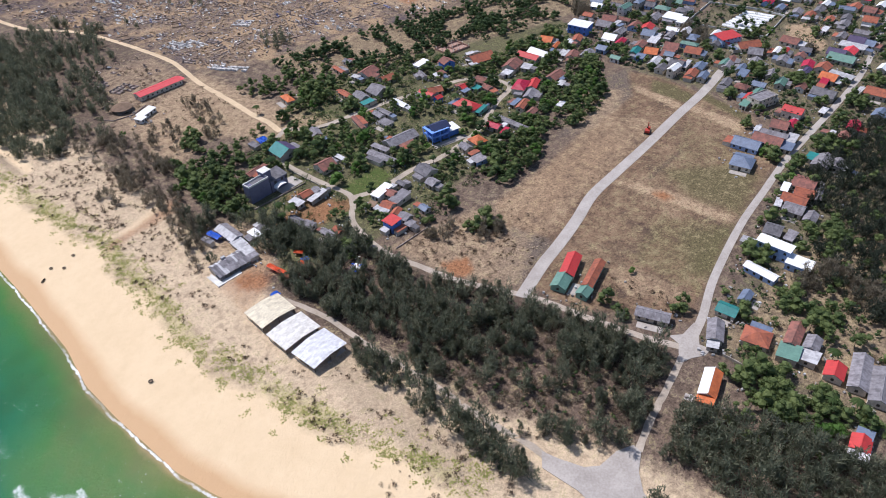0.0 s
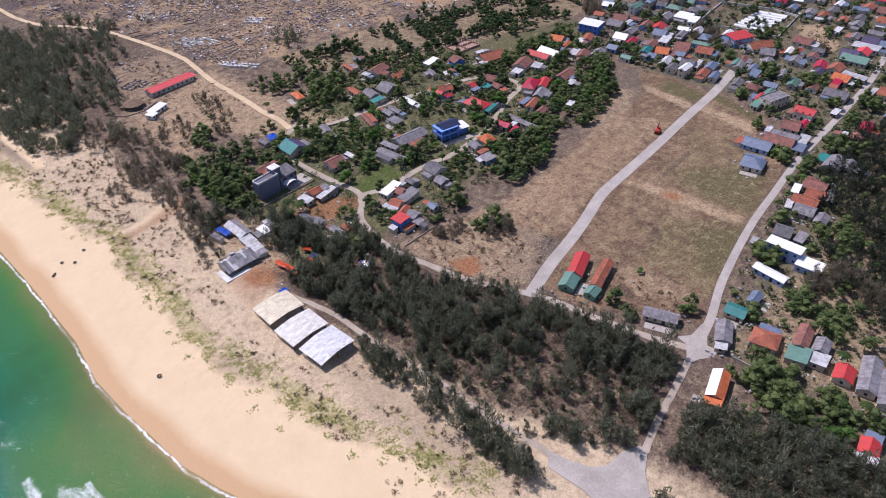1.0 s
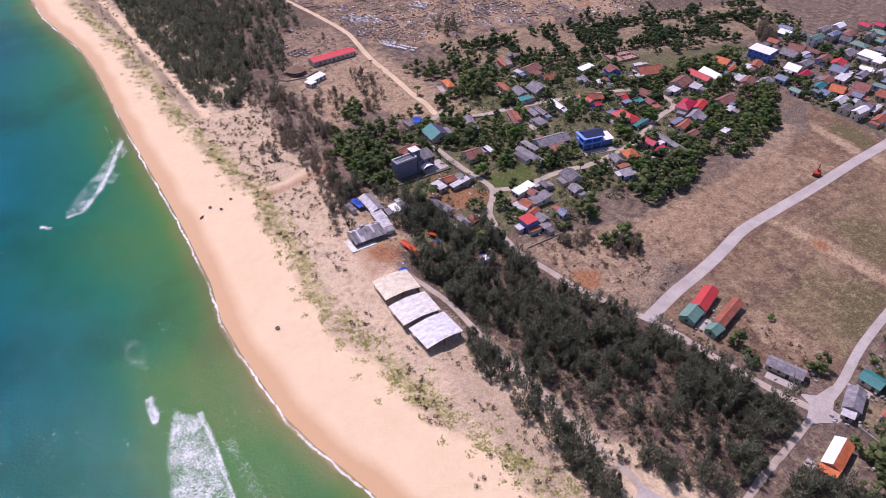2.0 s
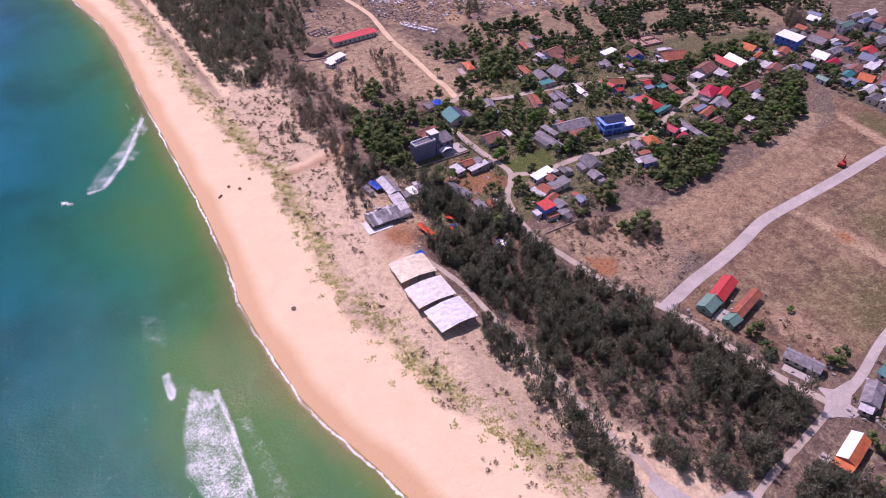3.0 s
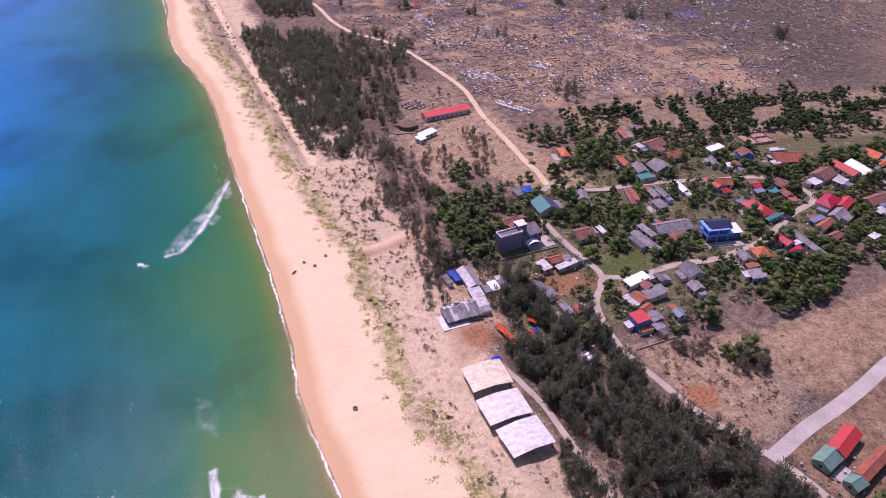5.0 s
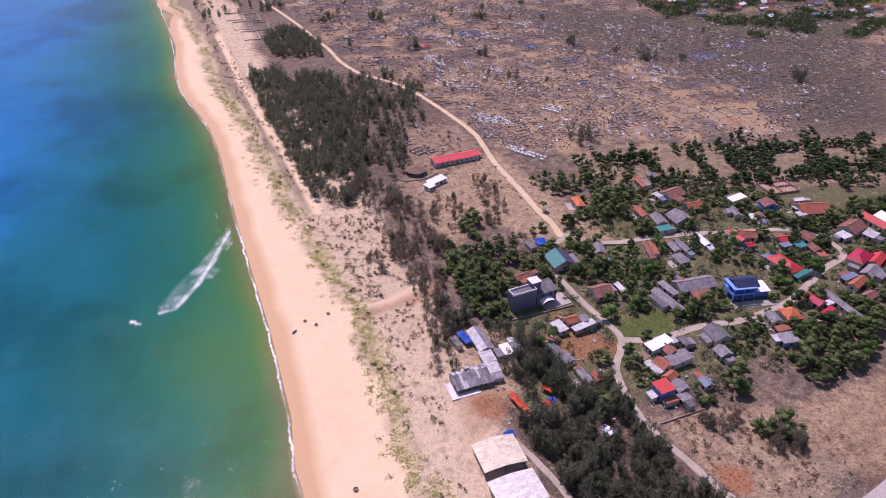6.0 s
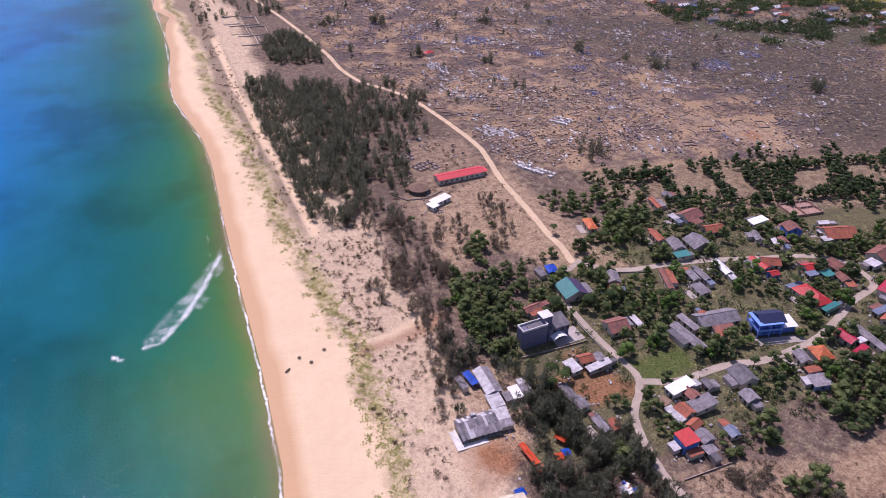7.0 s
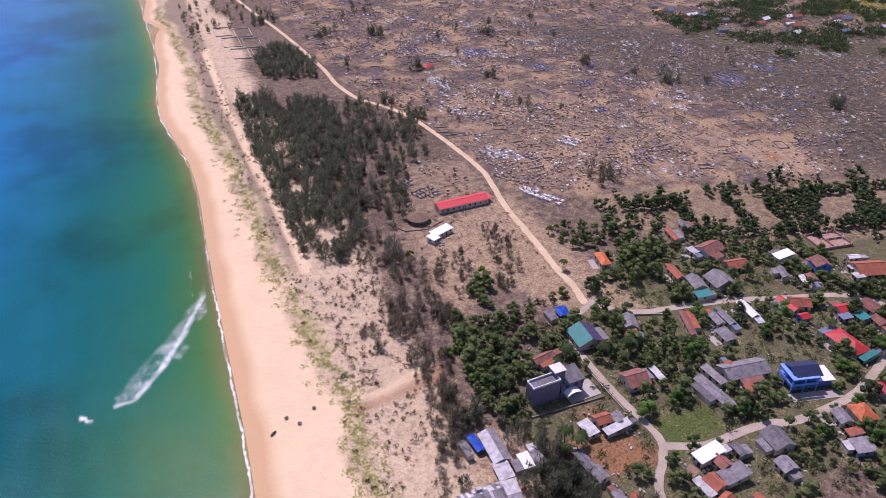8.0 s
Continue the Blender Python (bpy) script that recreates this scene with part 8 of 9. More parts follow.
# ---- woods and gardens ----
WOOD_S = [(121.5, 216), (166.1, 221.4), (163.4, 201.2), (164.7, 174.2), (178.2, 129.6), (191.7, 62.1), (149.9, 52.7), (137.7, 56.7), (124.2, 74.2), (122.9, 114.8), (121.5, 172.8)]
near = clear(scatter(WOOD_S, 3.35, 11, 0.95, (0.075, -0.26)), 0.1)
_n = np.array(near)
glade_in = inside(_n[:, 0], _n[:, 1], [(129, 128), (152, 112), (168, 72), (146, 58), (126, 86), (122, 112)], 5.0)
near = [p for p, g in zip(near, glade_in) if rng.random() > 0.74 * g]
near += clear(scatter([(112.1, 162), (118.1, 162), (118.8, 86.4), (118.8, 77), (112.1, 67.5), (106.7, 75.6), (109.4, 104), (106.7, 143.1)], 3.38, 13, 0.85), -1.0)
rng.shuffle(near)
for p in near[:300]:
    tree("casuarina", *p, rng.uniform(0.45, 1.0) * (0.9 + 0.35 * noise.noise(Vector((p[0] * 0.05, p[1] * 0.05, 2.0)))))
WOOD_N = [(94.5, 656.1), (137.7, 645.3), (185, 615.6), (213.3, 553.5), (202.5, 510.3), (180.9, 500.9), (162, 434.7), (140.4, 413.1), (108, 401), (93.2, 413.1), (90.5, 513)]
far = near[300:]
far += [p for p in clear(scatter(WOOD_N, 4.3, 12, 0.95, (0.06, -0.28)), 0.5) if rng.random() < (1.0 if p[0] - 90 < 42 + 0.13 * (p[1] - 400) else 0.45) and not (p[1] < 440 and p[0] > 118 and rng.random() < 0.6)]
open_trees = []
far += scatter([(126.9, 754.7), (156.6, 800.6), (179.6, 733.1), (168.8, 688.5), (128.2, 704.7)], 4.86, 14, 0.8)
far += clear(scatter([(153.9, 45.9), (172.8, 47.2), (178.2, 31.1), (187.7, 6.8), (190.4, -2.7), (185, -21.6), (167.4, -27), (124.2, 13.5), (129.6, 37.8)], 3.51, 15, 0.9), 0.6)
east = []
east += scatter([(324, 63.5), (376.7, 71.6), (459, 51.3), (445.5, 0), (333.5, 8.1), (306.5, 24.3), (313.2, 40.5)], 4.4, 16, 0.9)
east += scatter([(290.2, 45.9), (334.8, 18.9), (297, -18.9), (256.5, -5.4), (253.8, 14.9), (264.6, 29.7)], 4.05, 17, 0.75)
open_trees += clear(scatter([(112.1, 417.2), (139.1, 418.5), (139.1, 383.4), (125.6, 348.3), (113.4, 384.8)], 4.59, 18, 0.3), 0.5)
open_trees += scatter([(139.1, 380.7), (176.9, 391.5), (163.4, 359.1), (140.4, 332.1), (124.2, 337.5)], 4.05, 19, 0.4)
open_trees += scatter([(193.1, 409.1), (202.5, 405), (194.4, 365.9), (189, 347), (175.5, 349.7)], 4.59, 20, 0.55)
open_trees += scatter([(118.8, 324), (133.7, 324), (124.2, 293), (125.6, 272.7), (113.4, 256.5), (110.7, 286.2)], 4.32, 23, 0.45)
far += scatter([(81, 864), (162, 864), (168.8, 1026), (81, 1053)], 12.15, 24, 0.4)
far += [(r5.uniform(200, 675), r5.uniform(525, 1080)) for _ in range(60)]
for cx, cy, n_, s_ in ((216, 573.8, 9, 6.8), (205.2, 610.2, 8, 6.8), (256.5, 675, 6, 5.4), (310.5, 634.5, 5, 4.1), (445.5, 567, 9, 8.1), (533.2, 465.8, 10, 8.1), (290.2, 434.7, 8, 8.1), (405, 634.5, 6, 5.4), (364.5, 756, 7, 6.8), (256.5, 796.5, 8, 8.1), (202.5, 810, 10, 12.2), (162, 891, 14, 16.2),
                      (129.6, 243, 7, 4.7), (139.1, 237.6, 8, 5.4), (145.8, 256.5, 6, 5.4), (137.7, 264.6, 5, 5.4), (129.6, 276.8, 6, 5.4), (145.8, 226.8, 8, 5.4), (151.2, 210.6, 10, 6.8), (132.3, 207.9, 8, 5.4), (116.1, 205.9, 2, 1.4), (121.5, 199.8, 4, 2.7), (135, 405, 3, 5.4)):
    far += clear([(r5.gauss(cx, s_ * 0.6), r5.gauss(cy, s_ * 0.6)) for _ in range(n_)], 0.2)
stuff("casuarina_wood", far, "casuarina", M["casuarina"], "dark feathery casuarina wood behind dunes and houses", "trees", seed=4, lo=0.6, hi=1.15)

undergrowth = clear(scatter(WOOD_S, 2.7, 95, 0.6, (0.12, -0.2)), 0.1)
stuff("wood_undergrowth", undergrowth, "scrub", M["grey_needles"], "grey-green low growth on the floor of the wood", "shrubs", False, seed=32, lo=0.5, hi=1.3)

garden = []
VILLAGE = [(136.4, 332.1), (170.1, 333.5), (172.8, 305.1), (158, 291.6), (144.5, 270), (148.5, 260.6), (167.4, 226.8), (189, 189), (224.1, 199.8), (251.1, 186.3), (278.1, 183.6), (299.7, 205.2), (321.3, 186.3), (359.1, 191.7), (405, 224.1), (445.5, 264.6), (445.5, 286.2), (353.7, 288.9), (353.7, 313.2), (310.5, 353.7), (256.5, 353.7), (229.5, 337.5)]
open_lots = [[(190.4, 249.8), (216, 249.8), (216, 236.3), (190.4, 233.6)], [(216, 321.3), (245.7, 307.8), (248.4, 321.3), (226.8, 337.5)], [(149.9, 268.7), (183.6, 268.7), (183.6, 232.2), (151.2, 232.2)], [(249.8, 270), (276.8, 270), (288.9, 256.5), (276.8, 237.6), (248.4, 251.1)], [(170.1, 193.1), (194.4, 190.4), (224.1, 178.2), (210.6, 152.6), (180.9, 141.8), (171.5, 164.7)]]


def outside(places, polys):
    a = np.array(places)
    keep = np.ones(len(a), bool)
    for q in polys:
        keep &= inside(a[:, 0], a[:, 1], q, 0.01) < 0.5
    return [p for p, k in zip(places, keep) if k]


garden += outside(clear(scatter(VILLAGE, 4.6, 31, 0.9, (0.045, -0.16)), 1.0), open_lots)
for poly, sp, kp in (([(143.1, 336.2), (170.1, 329.4), (172.8, 307.8), (160.7, 293), (145.8, 272.7), (129.6, 271.4), (133.7, 295.7)], 4.32, 0.95), ([(220.1, 391.5), (259.2, 388.8), (284.9, 371.2), (271.4, 338.9), (247.1, 328.1), (237.6, 341.6), (228.2, 369.9)], 4.73, 0.85),
                     ([(243, 180.9), (283.5, 186.3), (295.7, 207.9), (272.7, 213.3), (243, 193.1)], 4.05, 1.0), ([(318.6, 185), (353.7, 194.4), (386.1, 216), (353.7, 237.6), (321.3, 216)], 4.59, 0.85),
                     ([(191.7, 47.2), (205.2, 40.5), (207.9, -8.1), (198.5, -10.8), (187.7, 5.4), (187.7, 27)], 4.05, 0.9), ([(170.1, 35.1), (186.3, 37.8), (186.3, 8.1), (178.2, 0), (171.5, 16.2)], 4.32, 0.6)):
    garden += clear(scatter(poly, sp, 33 + len(garden), kp), 0.3)
HEDGED = [(262, 412), (300, 418), (318.6, 392), (353.7, 396), (401, 390), (459, 366), (540, 336), (513, 282), (432, 296), (395.6, 306), (356.4, 326), (299.7, 342), (272, 372)]
rows = []
for k in range(34):
    rot = -0.25 if k % 2 else 1.25
    x, y = 262 + 270 * r5.random(), 290 + 125 * r5.random()
    for d in np.arange(-r5.uniform(8, 26), r5.uniform(8, 26), 1.7):
        rows.append((x + d * math.cos(rot) + r5.gauss(0, 1.0), y + d * math.sin(rot) + r5.gauss(0, 1.0)))
_n = np.array(rows)
rows = [p for p, k in zip(rows, inside(_n[:, 0], _n[:, 1], HEDGED, 0.01) > 0.5) if k]
hedge = clear(rows + scatter(HEDGED, 4.6, 41, 0.8, (0.05, 0.06)), 0.5)
town = clear(scatter([(222.8, 64.8), (226.8, -27), (445.5, -27), (634.5, 27), (634.5, 236.3), (540, 256.5), (445.5, 276.8), (405, 229.5), (411.8, 129.6), (378, 86.4), (283.5, 67.5)], 6.6, 42, 0.55, (0.05, -0.2)), 0.6)
town = [p for p in town if not (460 < p[0] < 545 and 105 < p[1] < 152)]
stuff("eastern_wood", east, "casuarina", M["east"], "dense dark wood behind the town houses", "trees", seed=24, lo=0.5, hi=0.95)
groves = {"casuarina": [], "dark": [], "broad": [], "bright": []}


def grove(kind, x, y, a, b, turn, n):
    """A clump of n trees over an ellipse."""
    c_, s_ = math.cos(radians(turn)), math.sin(radians(turn))
    for _ in range(n):
        q, w = math.sqrt(r5.random()), r5.uniform(0, 2 * math.pi)
        u, v = a * q * math.cos(w), b * q * math.sin(w)
        groves[kind] += clear([(x + u * c_ - v * s_, y + u * s_ + v * c_)], 0.4)


grove("dark", 144.5, 233.4, 11.3, 18.0, -26, 70)
grove("dark", 116.4, 268.0, 4.0, 30.0, -20, 24)
grove("casuarina", 116.0, 280.0, 5.0, 34.0, -22, 22)
grove("broad", 157.9, 204.0, 6.1, 8.1, -26, 12)
grove("broad", 184.3, 238.0, 3.9, 4.9, -26, 4)
grove("broad", 146.7, 272.1, 8.7, 8.3, -26, 17)
grove("broad", 144.9, 301.6, 12.2, 17.6, -26, 52)
grove("broad", 213.1, 296.9, 6.7, 8.1, -53, 13)
grove("broad", 298.4, 205.6, 9.8, 12.2, -53, 28)
grove("broad", 194.8, 315.9, 6.7, 6.8, -53, 10)
grove("casuarina", 479.7, 194.9, 9.4, 15.1, -54, 71)
grove("casuarina", 476.4, 286.6, 8.7, 14.0, -55, 40)
grove("broad", 485.5, 274.8, 6.1, 9.8, -55, 14)
grove("broad", 483.5, 240.1, 8.3, 13.3, -55, 26)
grove("broad", 425.0, 231.6, 9.7, 10.0, -54, 23)
grove("broad", 382.8, 225.3, 11.1, 17.7, -54, 47)
grove("broad", 419.8, 192.5, 5.9, 9.4, -54, 20)
grove("broad", 477.0, 204.5, 3.2, 5.1, -55, 3)
grove("broad", 504.4, 161.9, 5.8, 9.3, -54, 20)
grove("broad", 484.8, 145.9, 3.7, 5.9, -54, 8)
grove("broad", 444.4, 136.8, 6.3, 8.8, -54, 20)
grove("broad", 445.2, 109.2, 4.7, 7.6, -53, 13)
grove("casuarina", 501.1, 120.8, 2.9, 4.7, -54, 7)
grove("broad", 575.5, 116.4, 3.1, 5.0, -55, 5)
grove("broad", 592.1, 130.9, 4.1, 6.5, -55, 10)
grove("broad", 445.6, 105.2, 6.7, 10.8, -53, 26)
grove("broad", 378.4, 112.5, 3.1, 5.0, -53, 5)
grove("broad", 407.2, 135.4, 3.4, 5.4, -53, 7)
grove("broad", 393.6, 86.4, 6.1, 9.7, -53, 22)
grove("broad", 426.8, 90.2, 4.5, 5.4, -53, 8)
grove("broad", 438.5, 72.6, 6.4, 9.3, -53, 22)
grove("broad", 411.9, 74.7, 5.3, 7.9, -53, 14)
grove("broad", 376.3, 71.2, 4.1, 6.6, -53, 10)
grove("broad", 381.5, 64.1, 6.4, 10.2, -53, 23)
grove("broad", 356.5, 87.1, 8.2, 9.9, -52, 29)
grove("bright", 354.4, 94.5, 3.0, 4.7, -52, 5)
grove("broad", 293.3, 72.3, 3.6, 5.2, -52, 7)
grove("broad", 305.8, 62.5, 7.3, 4.3, -52, 11)
grove("broad", 299.1, 50.9, 5.5, 4.6, -52, 10)
grove("broad", 300.5, 40.1, 7.4, 8.1, -52, 22)
grove("bright", 334.1, 68.7, 2.5, 4.0, -52, 4)
grove("broad", 351.2, 75.3, 4.0, 5.9, -52, 8)
grove("broad", 266.5, 61.9, 5.4, 7.5, -51, 14)
grove("casuarina", 260.9, 36.0, 4.6, 7.3, -51, 17)
grove("casuarina", 272.7, 30.4, 5.1, 8.2, -51, 20)
grove("casuarina", 268.6, 16.2, 6.3, 8.3, -51, 26)
grove("broad", 246.1, 38.6, 4.9, 7.9, -51, 14)
grove("broad", 247.3, 24.6, 6.1, 5.6, -51, 13)
grove("broad", 209.7, 40.9, 3.8, 4.3, -51, 5)
grove("broad", 202.8, 31.6, 9.1, 4.0, -51, 13)
grove("broad", 191.9, 20.1, 7.0, 8.5, -50, 22)
grove("broad", 200.9, 8.9, 6.9, 7.0, -50, 17)
grove("broad", 206.7, -1.3, 3.0, 4.0, -50, 4)
grove("broad", 238.0, 20.4, 3.0, 4.8, -51, 5)
grove("broad", 465.5, 177.5, 3.8, 6.1, -54, 8)
grove("broad", 491.9, 267.0, 5.2, 8.3, -55, 10)
grove("broad", 531.9, 128.6, 4.6, 6.5, -55, 11)
grove("broad", 476.2, 131.0, 2.9, 4.6, -54, 5)
grove("bright", 517.3, 154.9, 3.1, 5.0, -55, 5)
grove("broad", 517.9, 80.2, 2.8, 4.5, -54, 5)
grove("broad", 452.8, 163.5, 2.9, 4.7, -54, 5)
grove("broad", 420.6, 215.6, 3.8, 5.7, -54, 5)
grove("broad", 477.2, 71.9, 4.0, 6.4, -54, 10)
grove("broad", 550.0, 111.5, 3.0, 4.9, -55, 5)
grove("broad", 472.5, 162.4, 3.0, 4.8, -54, 5)
grove("broad", 396.4, 111.7, 3.2, 5.1, -53, 5)
grove("broad", 555.3, 95.2, 3.0, 4.8, -55, 5)
grove("casuarina", 102.0, 336.7, 7.5, 12.0, -23, 8)
grove("casuarina", 124.7, 345.9, 9.5, 15.1, -23, 30)
grove("casuarina", 119.5, 314.6, 6.3, 10.1, -23, 9)
grove("casuarina", 131.6, 389.5, 11.7, 13.9, -23, 18)
grove("broad", 139.5, 314.7, 7.4, 11.5, -23, 20)
grove("broad", 164.3, 349.7, 7.2, 10.4, -23, 18)
grove("casuarina", 141.9, 339.4, 5.3, 8.4, -23, 14)
grove("broad", 214.5, 168.5, 5.5, 7.5, 20, 12)
grove("broad", 203.0, 172.0, 4.0, 4.0, 0, 4)
grove("casuarina", 208.0, 165.0, 9.0, 7.0, 20, 12)
grove("casuarina", 193.5, 183.0, 8.0, 6.0, 0, 9)
grove("broad", 211.0, 190.0, 8.0, 4.0, 0, 7)
grove("broad", 199.0, 98.0, 3.0, 3.0, 0, 4)
grove("broad", 197.5, 88.0, 4.0, 3.0, 0, 4)
grove("broad", 212.5, 70.5, 5.0, 2.5, 10, 5)
garden_near = [p for p in garden if rng.random() < 0.75]
rng.shuffle(garden_near)
for i, p in enumerate(garden_near[:290]):
    tree("broad", *p, rng.uniform(0.42, 1.05), rng.random() < 0.26)
rest = garden_near[290:] + [p for p in garden if p not in set(garden_near)]
farwood = scatter([(573.8, 756), (756, 769.5), (972, 648), (810, 580.5), (683.1, 531.9), (599.4, 560.2), (546.8, 648)], 6.0, 43, 0.8, (0.022, 0.0)) + scatter([(405, 1080), (756, 837), (837, 918), (445.5, 1161)], 9.0, 44, 0.5)
stuff("far_trees", farwood, "scrub", M["broad"], "distant dark green trees round far houses", "trees", seed=18, lo=2.2, hi=4.0)
stuff("grove_casuarinas", groves["casuarina"], "casuarina", M["grey_needles"], "sparse grey-green casuarinas among houses and dunes", "trees", seed=19, lo=0.4, hi=0.9)
stuff("open_casuarinas", open_trees, "casuarina", M["grey_needles"], "thin grey-green casuarinas standing apart on sand", "trees", seed=33, lo=0.35, hi=0.85)
stuff("hut_casuarinas", groves["dark"], "casuarina", M["casuarina"], "dark casuarinas crowding round the beach huts", "trees", seed=29, lo=0.45, hi=0.9)
bushes = clear(scatter([(203, 62), (285, 74), (330, 78), (320, 30), (260, -20), (212, -20)], 4.2, 91, 0.6), 0.3) + clear(scatter([(129, 128), (152, 112), (168, 72), (146, 58), (126, 86), (122, 112)], 4.4, 93, 0.6), 0.2)
low_green = outside(clear(scatter(VILLAGE, 3.5, 92, 0.75, (0.06, -0.12)), 0.1), open_lots[:1]) + clear(scatter([(222.8, 64.8), (226.8, -27), (445.5, -27), (634.5, 27), (634.5, 236.3), (540, 256.5), (445.5, 276.8), (405, 229.5), (411.8, 129.6), (378, 86.4), (283.5, 67.5)], 5.0, 94, 0.5), 0.2)
stuff("low_garden_plants", low_green, "scrub", M["broad"], "low green shrubs and banana clumps in village gardens", "shrubs", False, seed=31, lo=0.5, hi=1.5)
stuff("garden_bushes", bushes, "far_broad", M["broad"], "low green bushes and hedges between houses", "shrubs", False, seed=30, lo=0.15, hi=0.38)
stuff("young_garden_trees", groves["bright"], "broad", M["bright"], "bright green young trees in town gardens", "trees", seed=20, lo=0.35, hi=0.8)
stuff("hedge_trees", hedge + [p for p in town if p[0] > 380], "far_broad", M["broad"], "dark green hedges and trees behind the village", "trees", seed=28, lo=0.35, hi=0.95)
stuff("village_trees", rest + [p for p in town if p[0] <= 380] + groves["broad"], "broad", M["broad"], "dense green trees and hedges between village houses", "trees", seed=8, lo=0.4, hi=1.0)
for x, y, s in ((171.5, 361.8, 0.9), (230.9, 274.1, 1.05), (237.6, 276.8, 0.9), (287.6, 280.8, 1.1), (271.4, 234.9, 0.7), (326.7, 216, 0.75), (224.1, 97.9, 0.42), (185, 374, 0.7), (144.5, 394.2, 0.5)):
    tree("broad", x, y, s, True)
for x, y in ((152.6, 252.5), (155.9, 248.4), (159.3, 251.1), (149.9, 247.1), (199.8, 282.2), (205.2, 287.6), (209.2, 278.1), (193.1, 287.6), (229.5, 280.8), (171.5, 288.9), (176.9, 291.6), (180.9, 295.7), (224.1, 14.9), (202.5, 8.1), (205.2, 1.4), (299.7, 264.6), (232.2, 333.5), (252.5, 340.2), (213.3, 353.7), (280.8, 229.5)):
    if clear([(x, y)], -0.5):
        tree("palm", x, y, rng.uniform(0.7, 0.95))

# ---- scrub, creepers, field weeds ----
dune_poly = [(78.3, 81), (108, 67.5), (113.4, 162), (89.1, 175.5), (89.1, 216), (99.9, 229.5), (110.7, 256.5), (113.4, 324), (121.5, 351), (113.4, 405), (91.8, 405), (89.1, 648), (94.5, 945), (81, 972), (75.6, 648), (78.3, 405), (79.7, 270)]
scrub = clear(scatter(dune_poly, 2.5, 51, 0.6, (0.09, 0.02)), 0.0)
scrub += clear(scatter([(113.4, 256.5), (135, 324), (124.2, 348.3), (113.4, 405), (94.5, 405), (86.4, 317.2)], 3.0, 52, 0.6, (0.11, 0.06)), 0.0)
scrub += clear(scatter([(170.1, 190.4), (193.1, 190.4), (221.4, 178.2), (213.3, 151.2), (183.6, 140.4), (172.8, 162)], 3.0, 53, 0.8, (0.08, 0.0)), 0.3)
scrub += clear(scatter([(124.2, 81), (148.5, 56.7), (183.6, 67.5), (172.8, 129.6), (135, 148.5)], 3.0, 54, 0.7), 0.2)
scrub += clear(scatter([(91.3, 392.2), (117.2, 392.1), (120.7, 350.3), (122, 295.3), (97.3, 284.6), (87.8, 330.2)], 2.7, 71, 0.6, (0.13, 0.12)), 0.0)
scrub += clear(scatter([(172, 191), (193.1, 190.4), (221.4, 178.2), (213.3, 151.2), (183.6, 140.4), (172.8, 162)], 4.5, 72, 0.5), 0.3)
scrub += clear(scatter([(140.4, 405), (216, 351), (213.3, 418.5), (202.5, 499.5), (162, 432)], 4.59, 55, 0.5), 0.3)
scrub += clear(scatter([(191.7, 113.4), (202.5, 67.5), (229.5, 70.2), (216, 102.6)], 3.6, 56, 0.5), 0.3)
scrub += clear(scatter([(186.3, 143.1), (216, 156.6), (229.5, 175.5), (237.6, 178.2), (224.1, 140.4), (195.8, 132.3)], 4.05, 57, 0.35), 0.3)
scrub += clear(scatter([(205.2, 48.6), (256.5, 48.6), (310.5, 40.5), (243, -13.5), (213.3, -10.8)], 4.86, 58, 0.4), 0.3)
scrub = outside(scrub, [[(76, 302), (98, 298), (120, 304), (120, 314), (98, 309), (76, 313)]])
stuff("dry_scrub", scrub, "scrub", M["scrub"], "low dry grey-brown scrub scattered over sand", "shrubs", seed=9, lo=0.2, hi=0.95)
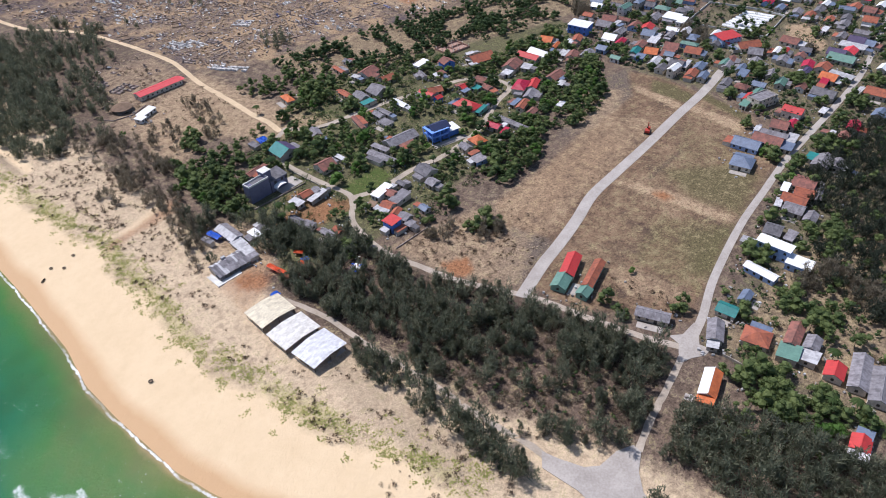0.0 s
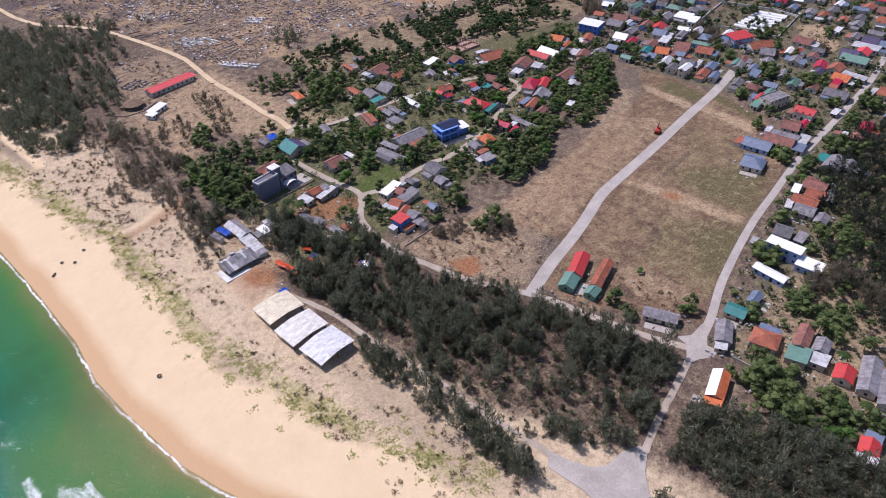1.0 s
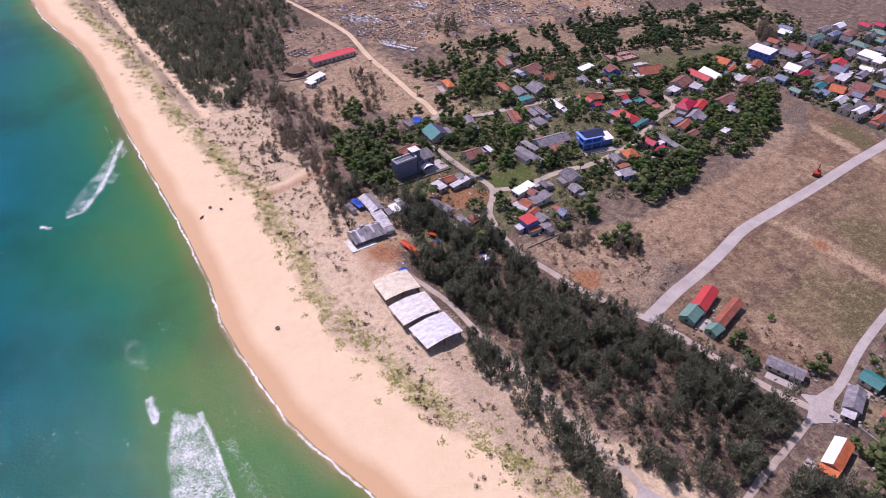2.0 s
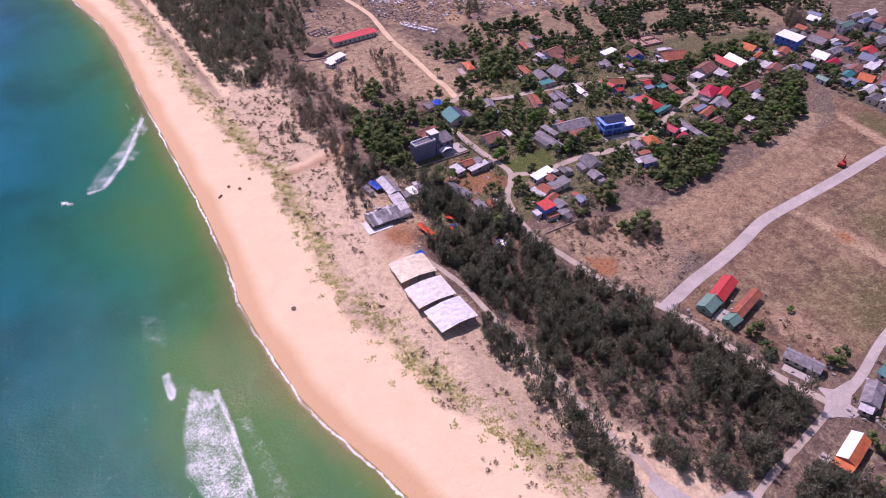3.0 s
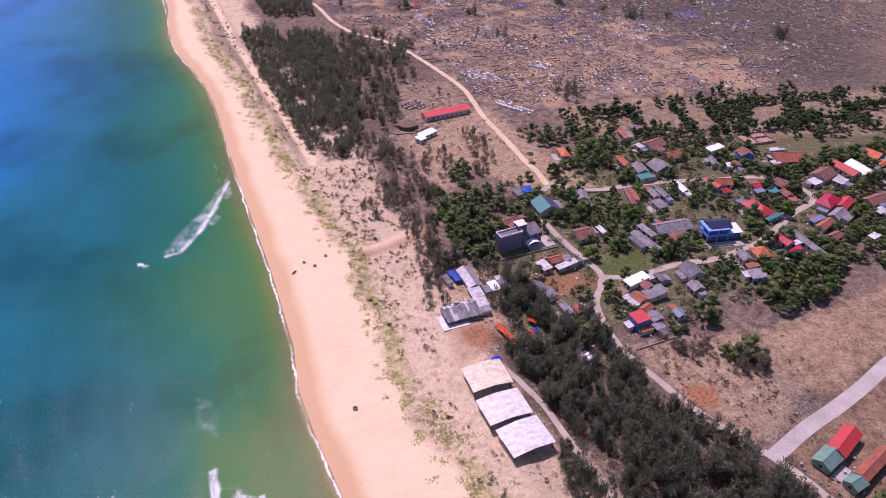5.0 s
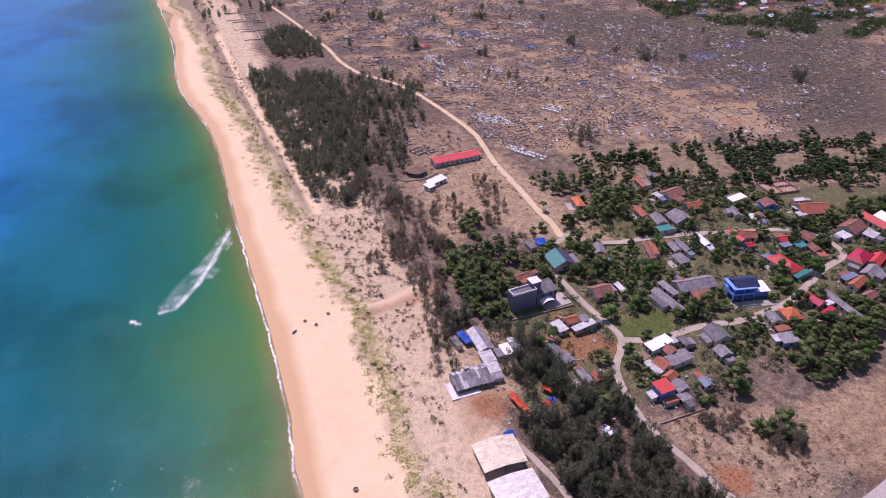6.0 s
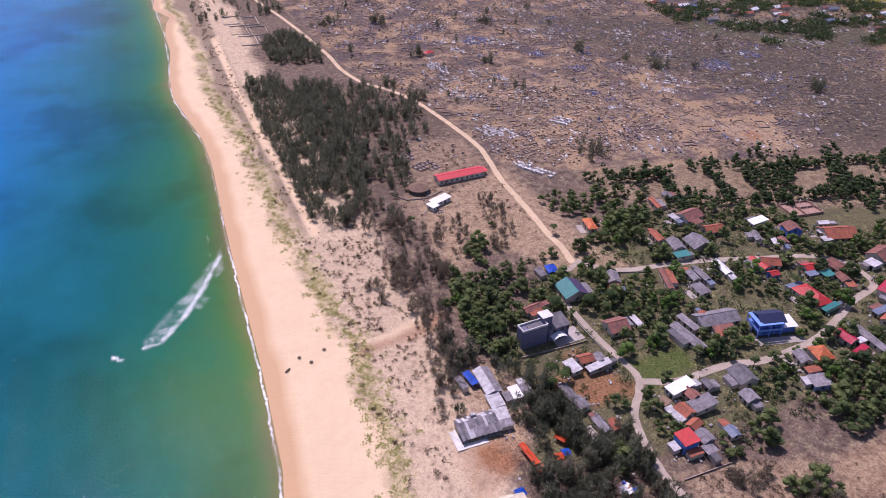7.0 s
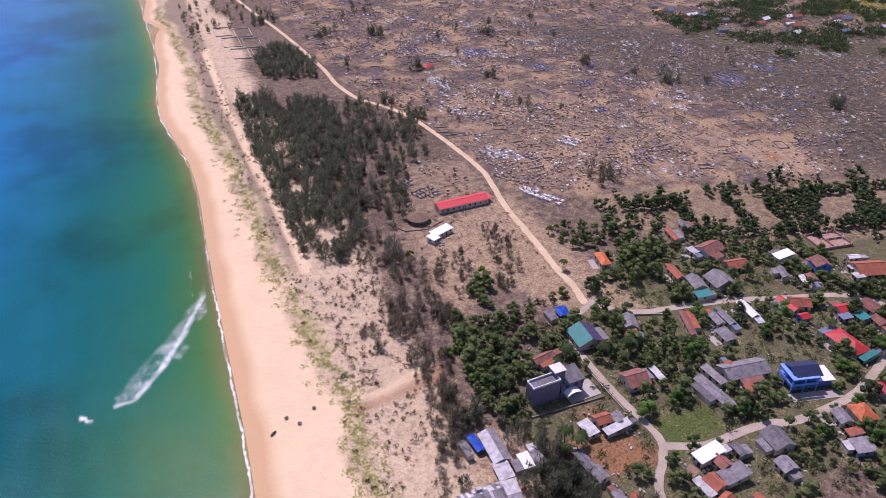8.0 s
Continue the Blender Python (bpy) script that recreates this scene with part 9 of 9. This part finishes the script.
tombscrub = scatter(BURIAL, 13.0, 59, 0.3) + scatter([(228, 540), (232, 446), (262, 420), (330, 430), (400, 470), (360, 570), (250, 610)], 7.0, 58, 0.5)
stuff("burial_scrub", tombscrub, "scrub", M["scrub"], "small dark bushes scattered among graves", "shrubs", False, seed=10, lo=0.4, hi=1.0)


def creeper(name, places, material, label, seed, size=(0.35, 0.9), count=(10, 20)):
    """Flat runners with upright leaves, as one mesh."""
    r = random.Random(seed)
    V, F = [], []
    for x, y in places:
        z = float(ground_z(x, y))
        for _ in range(r.randint(*count)):
            p = Vector((x + r.gauss(0, 0.95), y + r.gauss(0, 0.95), z + 0.05))
            along = rand_dir(r, 0.0, 0.3)
            blade(V, F, p, along, (along.cross(Vector((0, 0, 1))).normalized() + 0.35 * rand_dir(r)).normalized(), r.uniform(*size), r.uniform(*size) * 0.9)
    return tagged(sheet(name, V, F, material, False), label, "plants", kind="stuff")


strip = [(shore + o, y) for y in np.arange(81, 1000, 0.8) for o, shore in [(r5.gauss(41.0, 3.2) + 2.0 * float(rolling(0, y, 0.05, 8.0)), float(shore_x(y) + beach_width(y) - 39))] if noise.noise(Vector((o * 0.05, y * 0.05, 5.0))) > -0.12]
strip += [(shore + o, y) for y in np.arange(81, 648, 1.3) for o, shore in [(r5.gauss(42.5, 5.0), float(shore_x(y) + beach_width(y) - 39))]]
creeper("beach_creeper", strip, M["creeper"], "yellow-green creeping beach plants along the foot of the dunes", 61, (0.35, 0.95), (14, 26))
weeds = clear(scatter(ZONES["field"], 3.10, 62, 0.42), 0.4) + clear(scatter([(99.9, 237.6), (125.6, 237.6), (126.9, 216), (98.6, 210.6)], 3.38, 63, 0.4), 0.2)
creeper("field_weeds", weeds, M["scrub"], "sparse dry weeds over bare fields", 64, (0.25, 0.6), (2, 6))
grass = scatter([(190.4, 248.4), (214.7, 248.4), (214.7, 237.6), (190.4, 233.6)], 1.22, 65, 0.8) + clear(scatter([(218.7, 318.6), (245.7, 307.8), (248.4, 321.3), (226.8, 337.5)], 2.03, 66, 0.6), 0.0)
creeper("grass_lot", grass, M["bright"], "rough green grass on open village lots", 67, (0.2, 0.45), (5, 10))
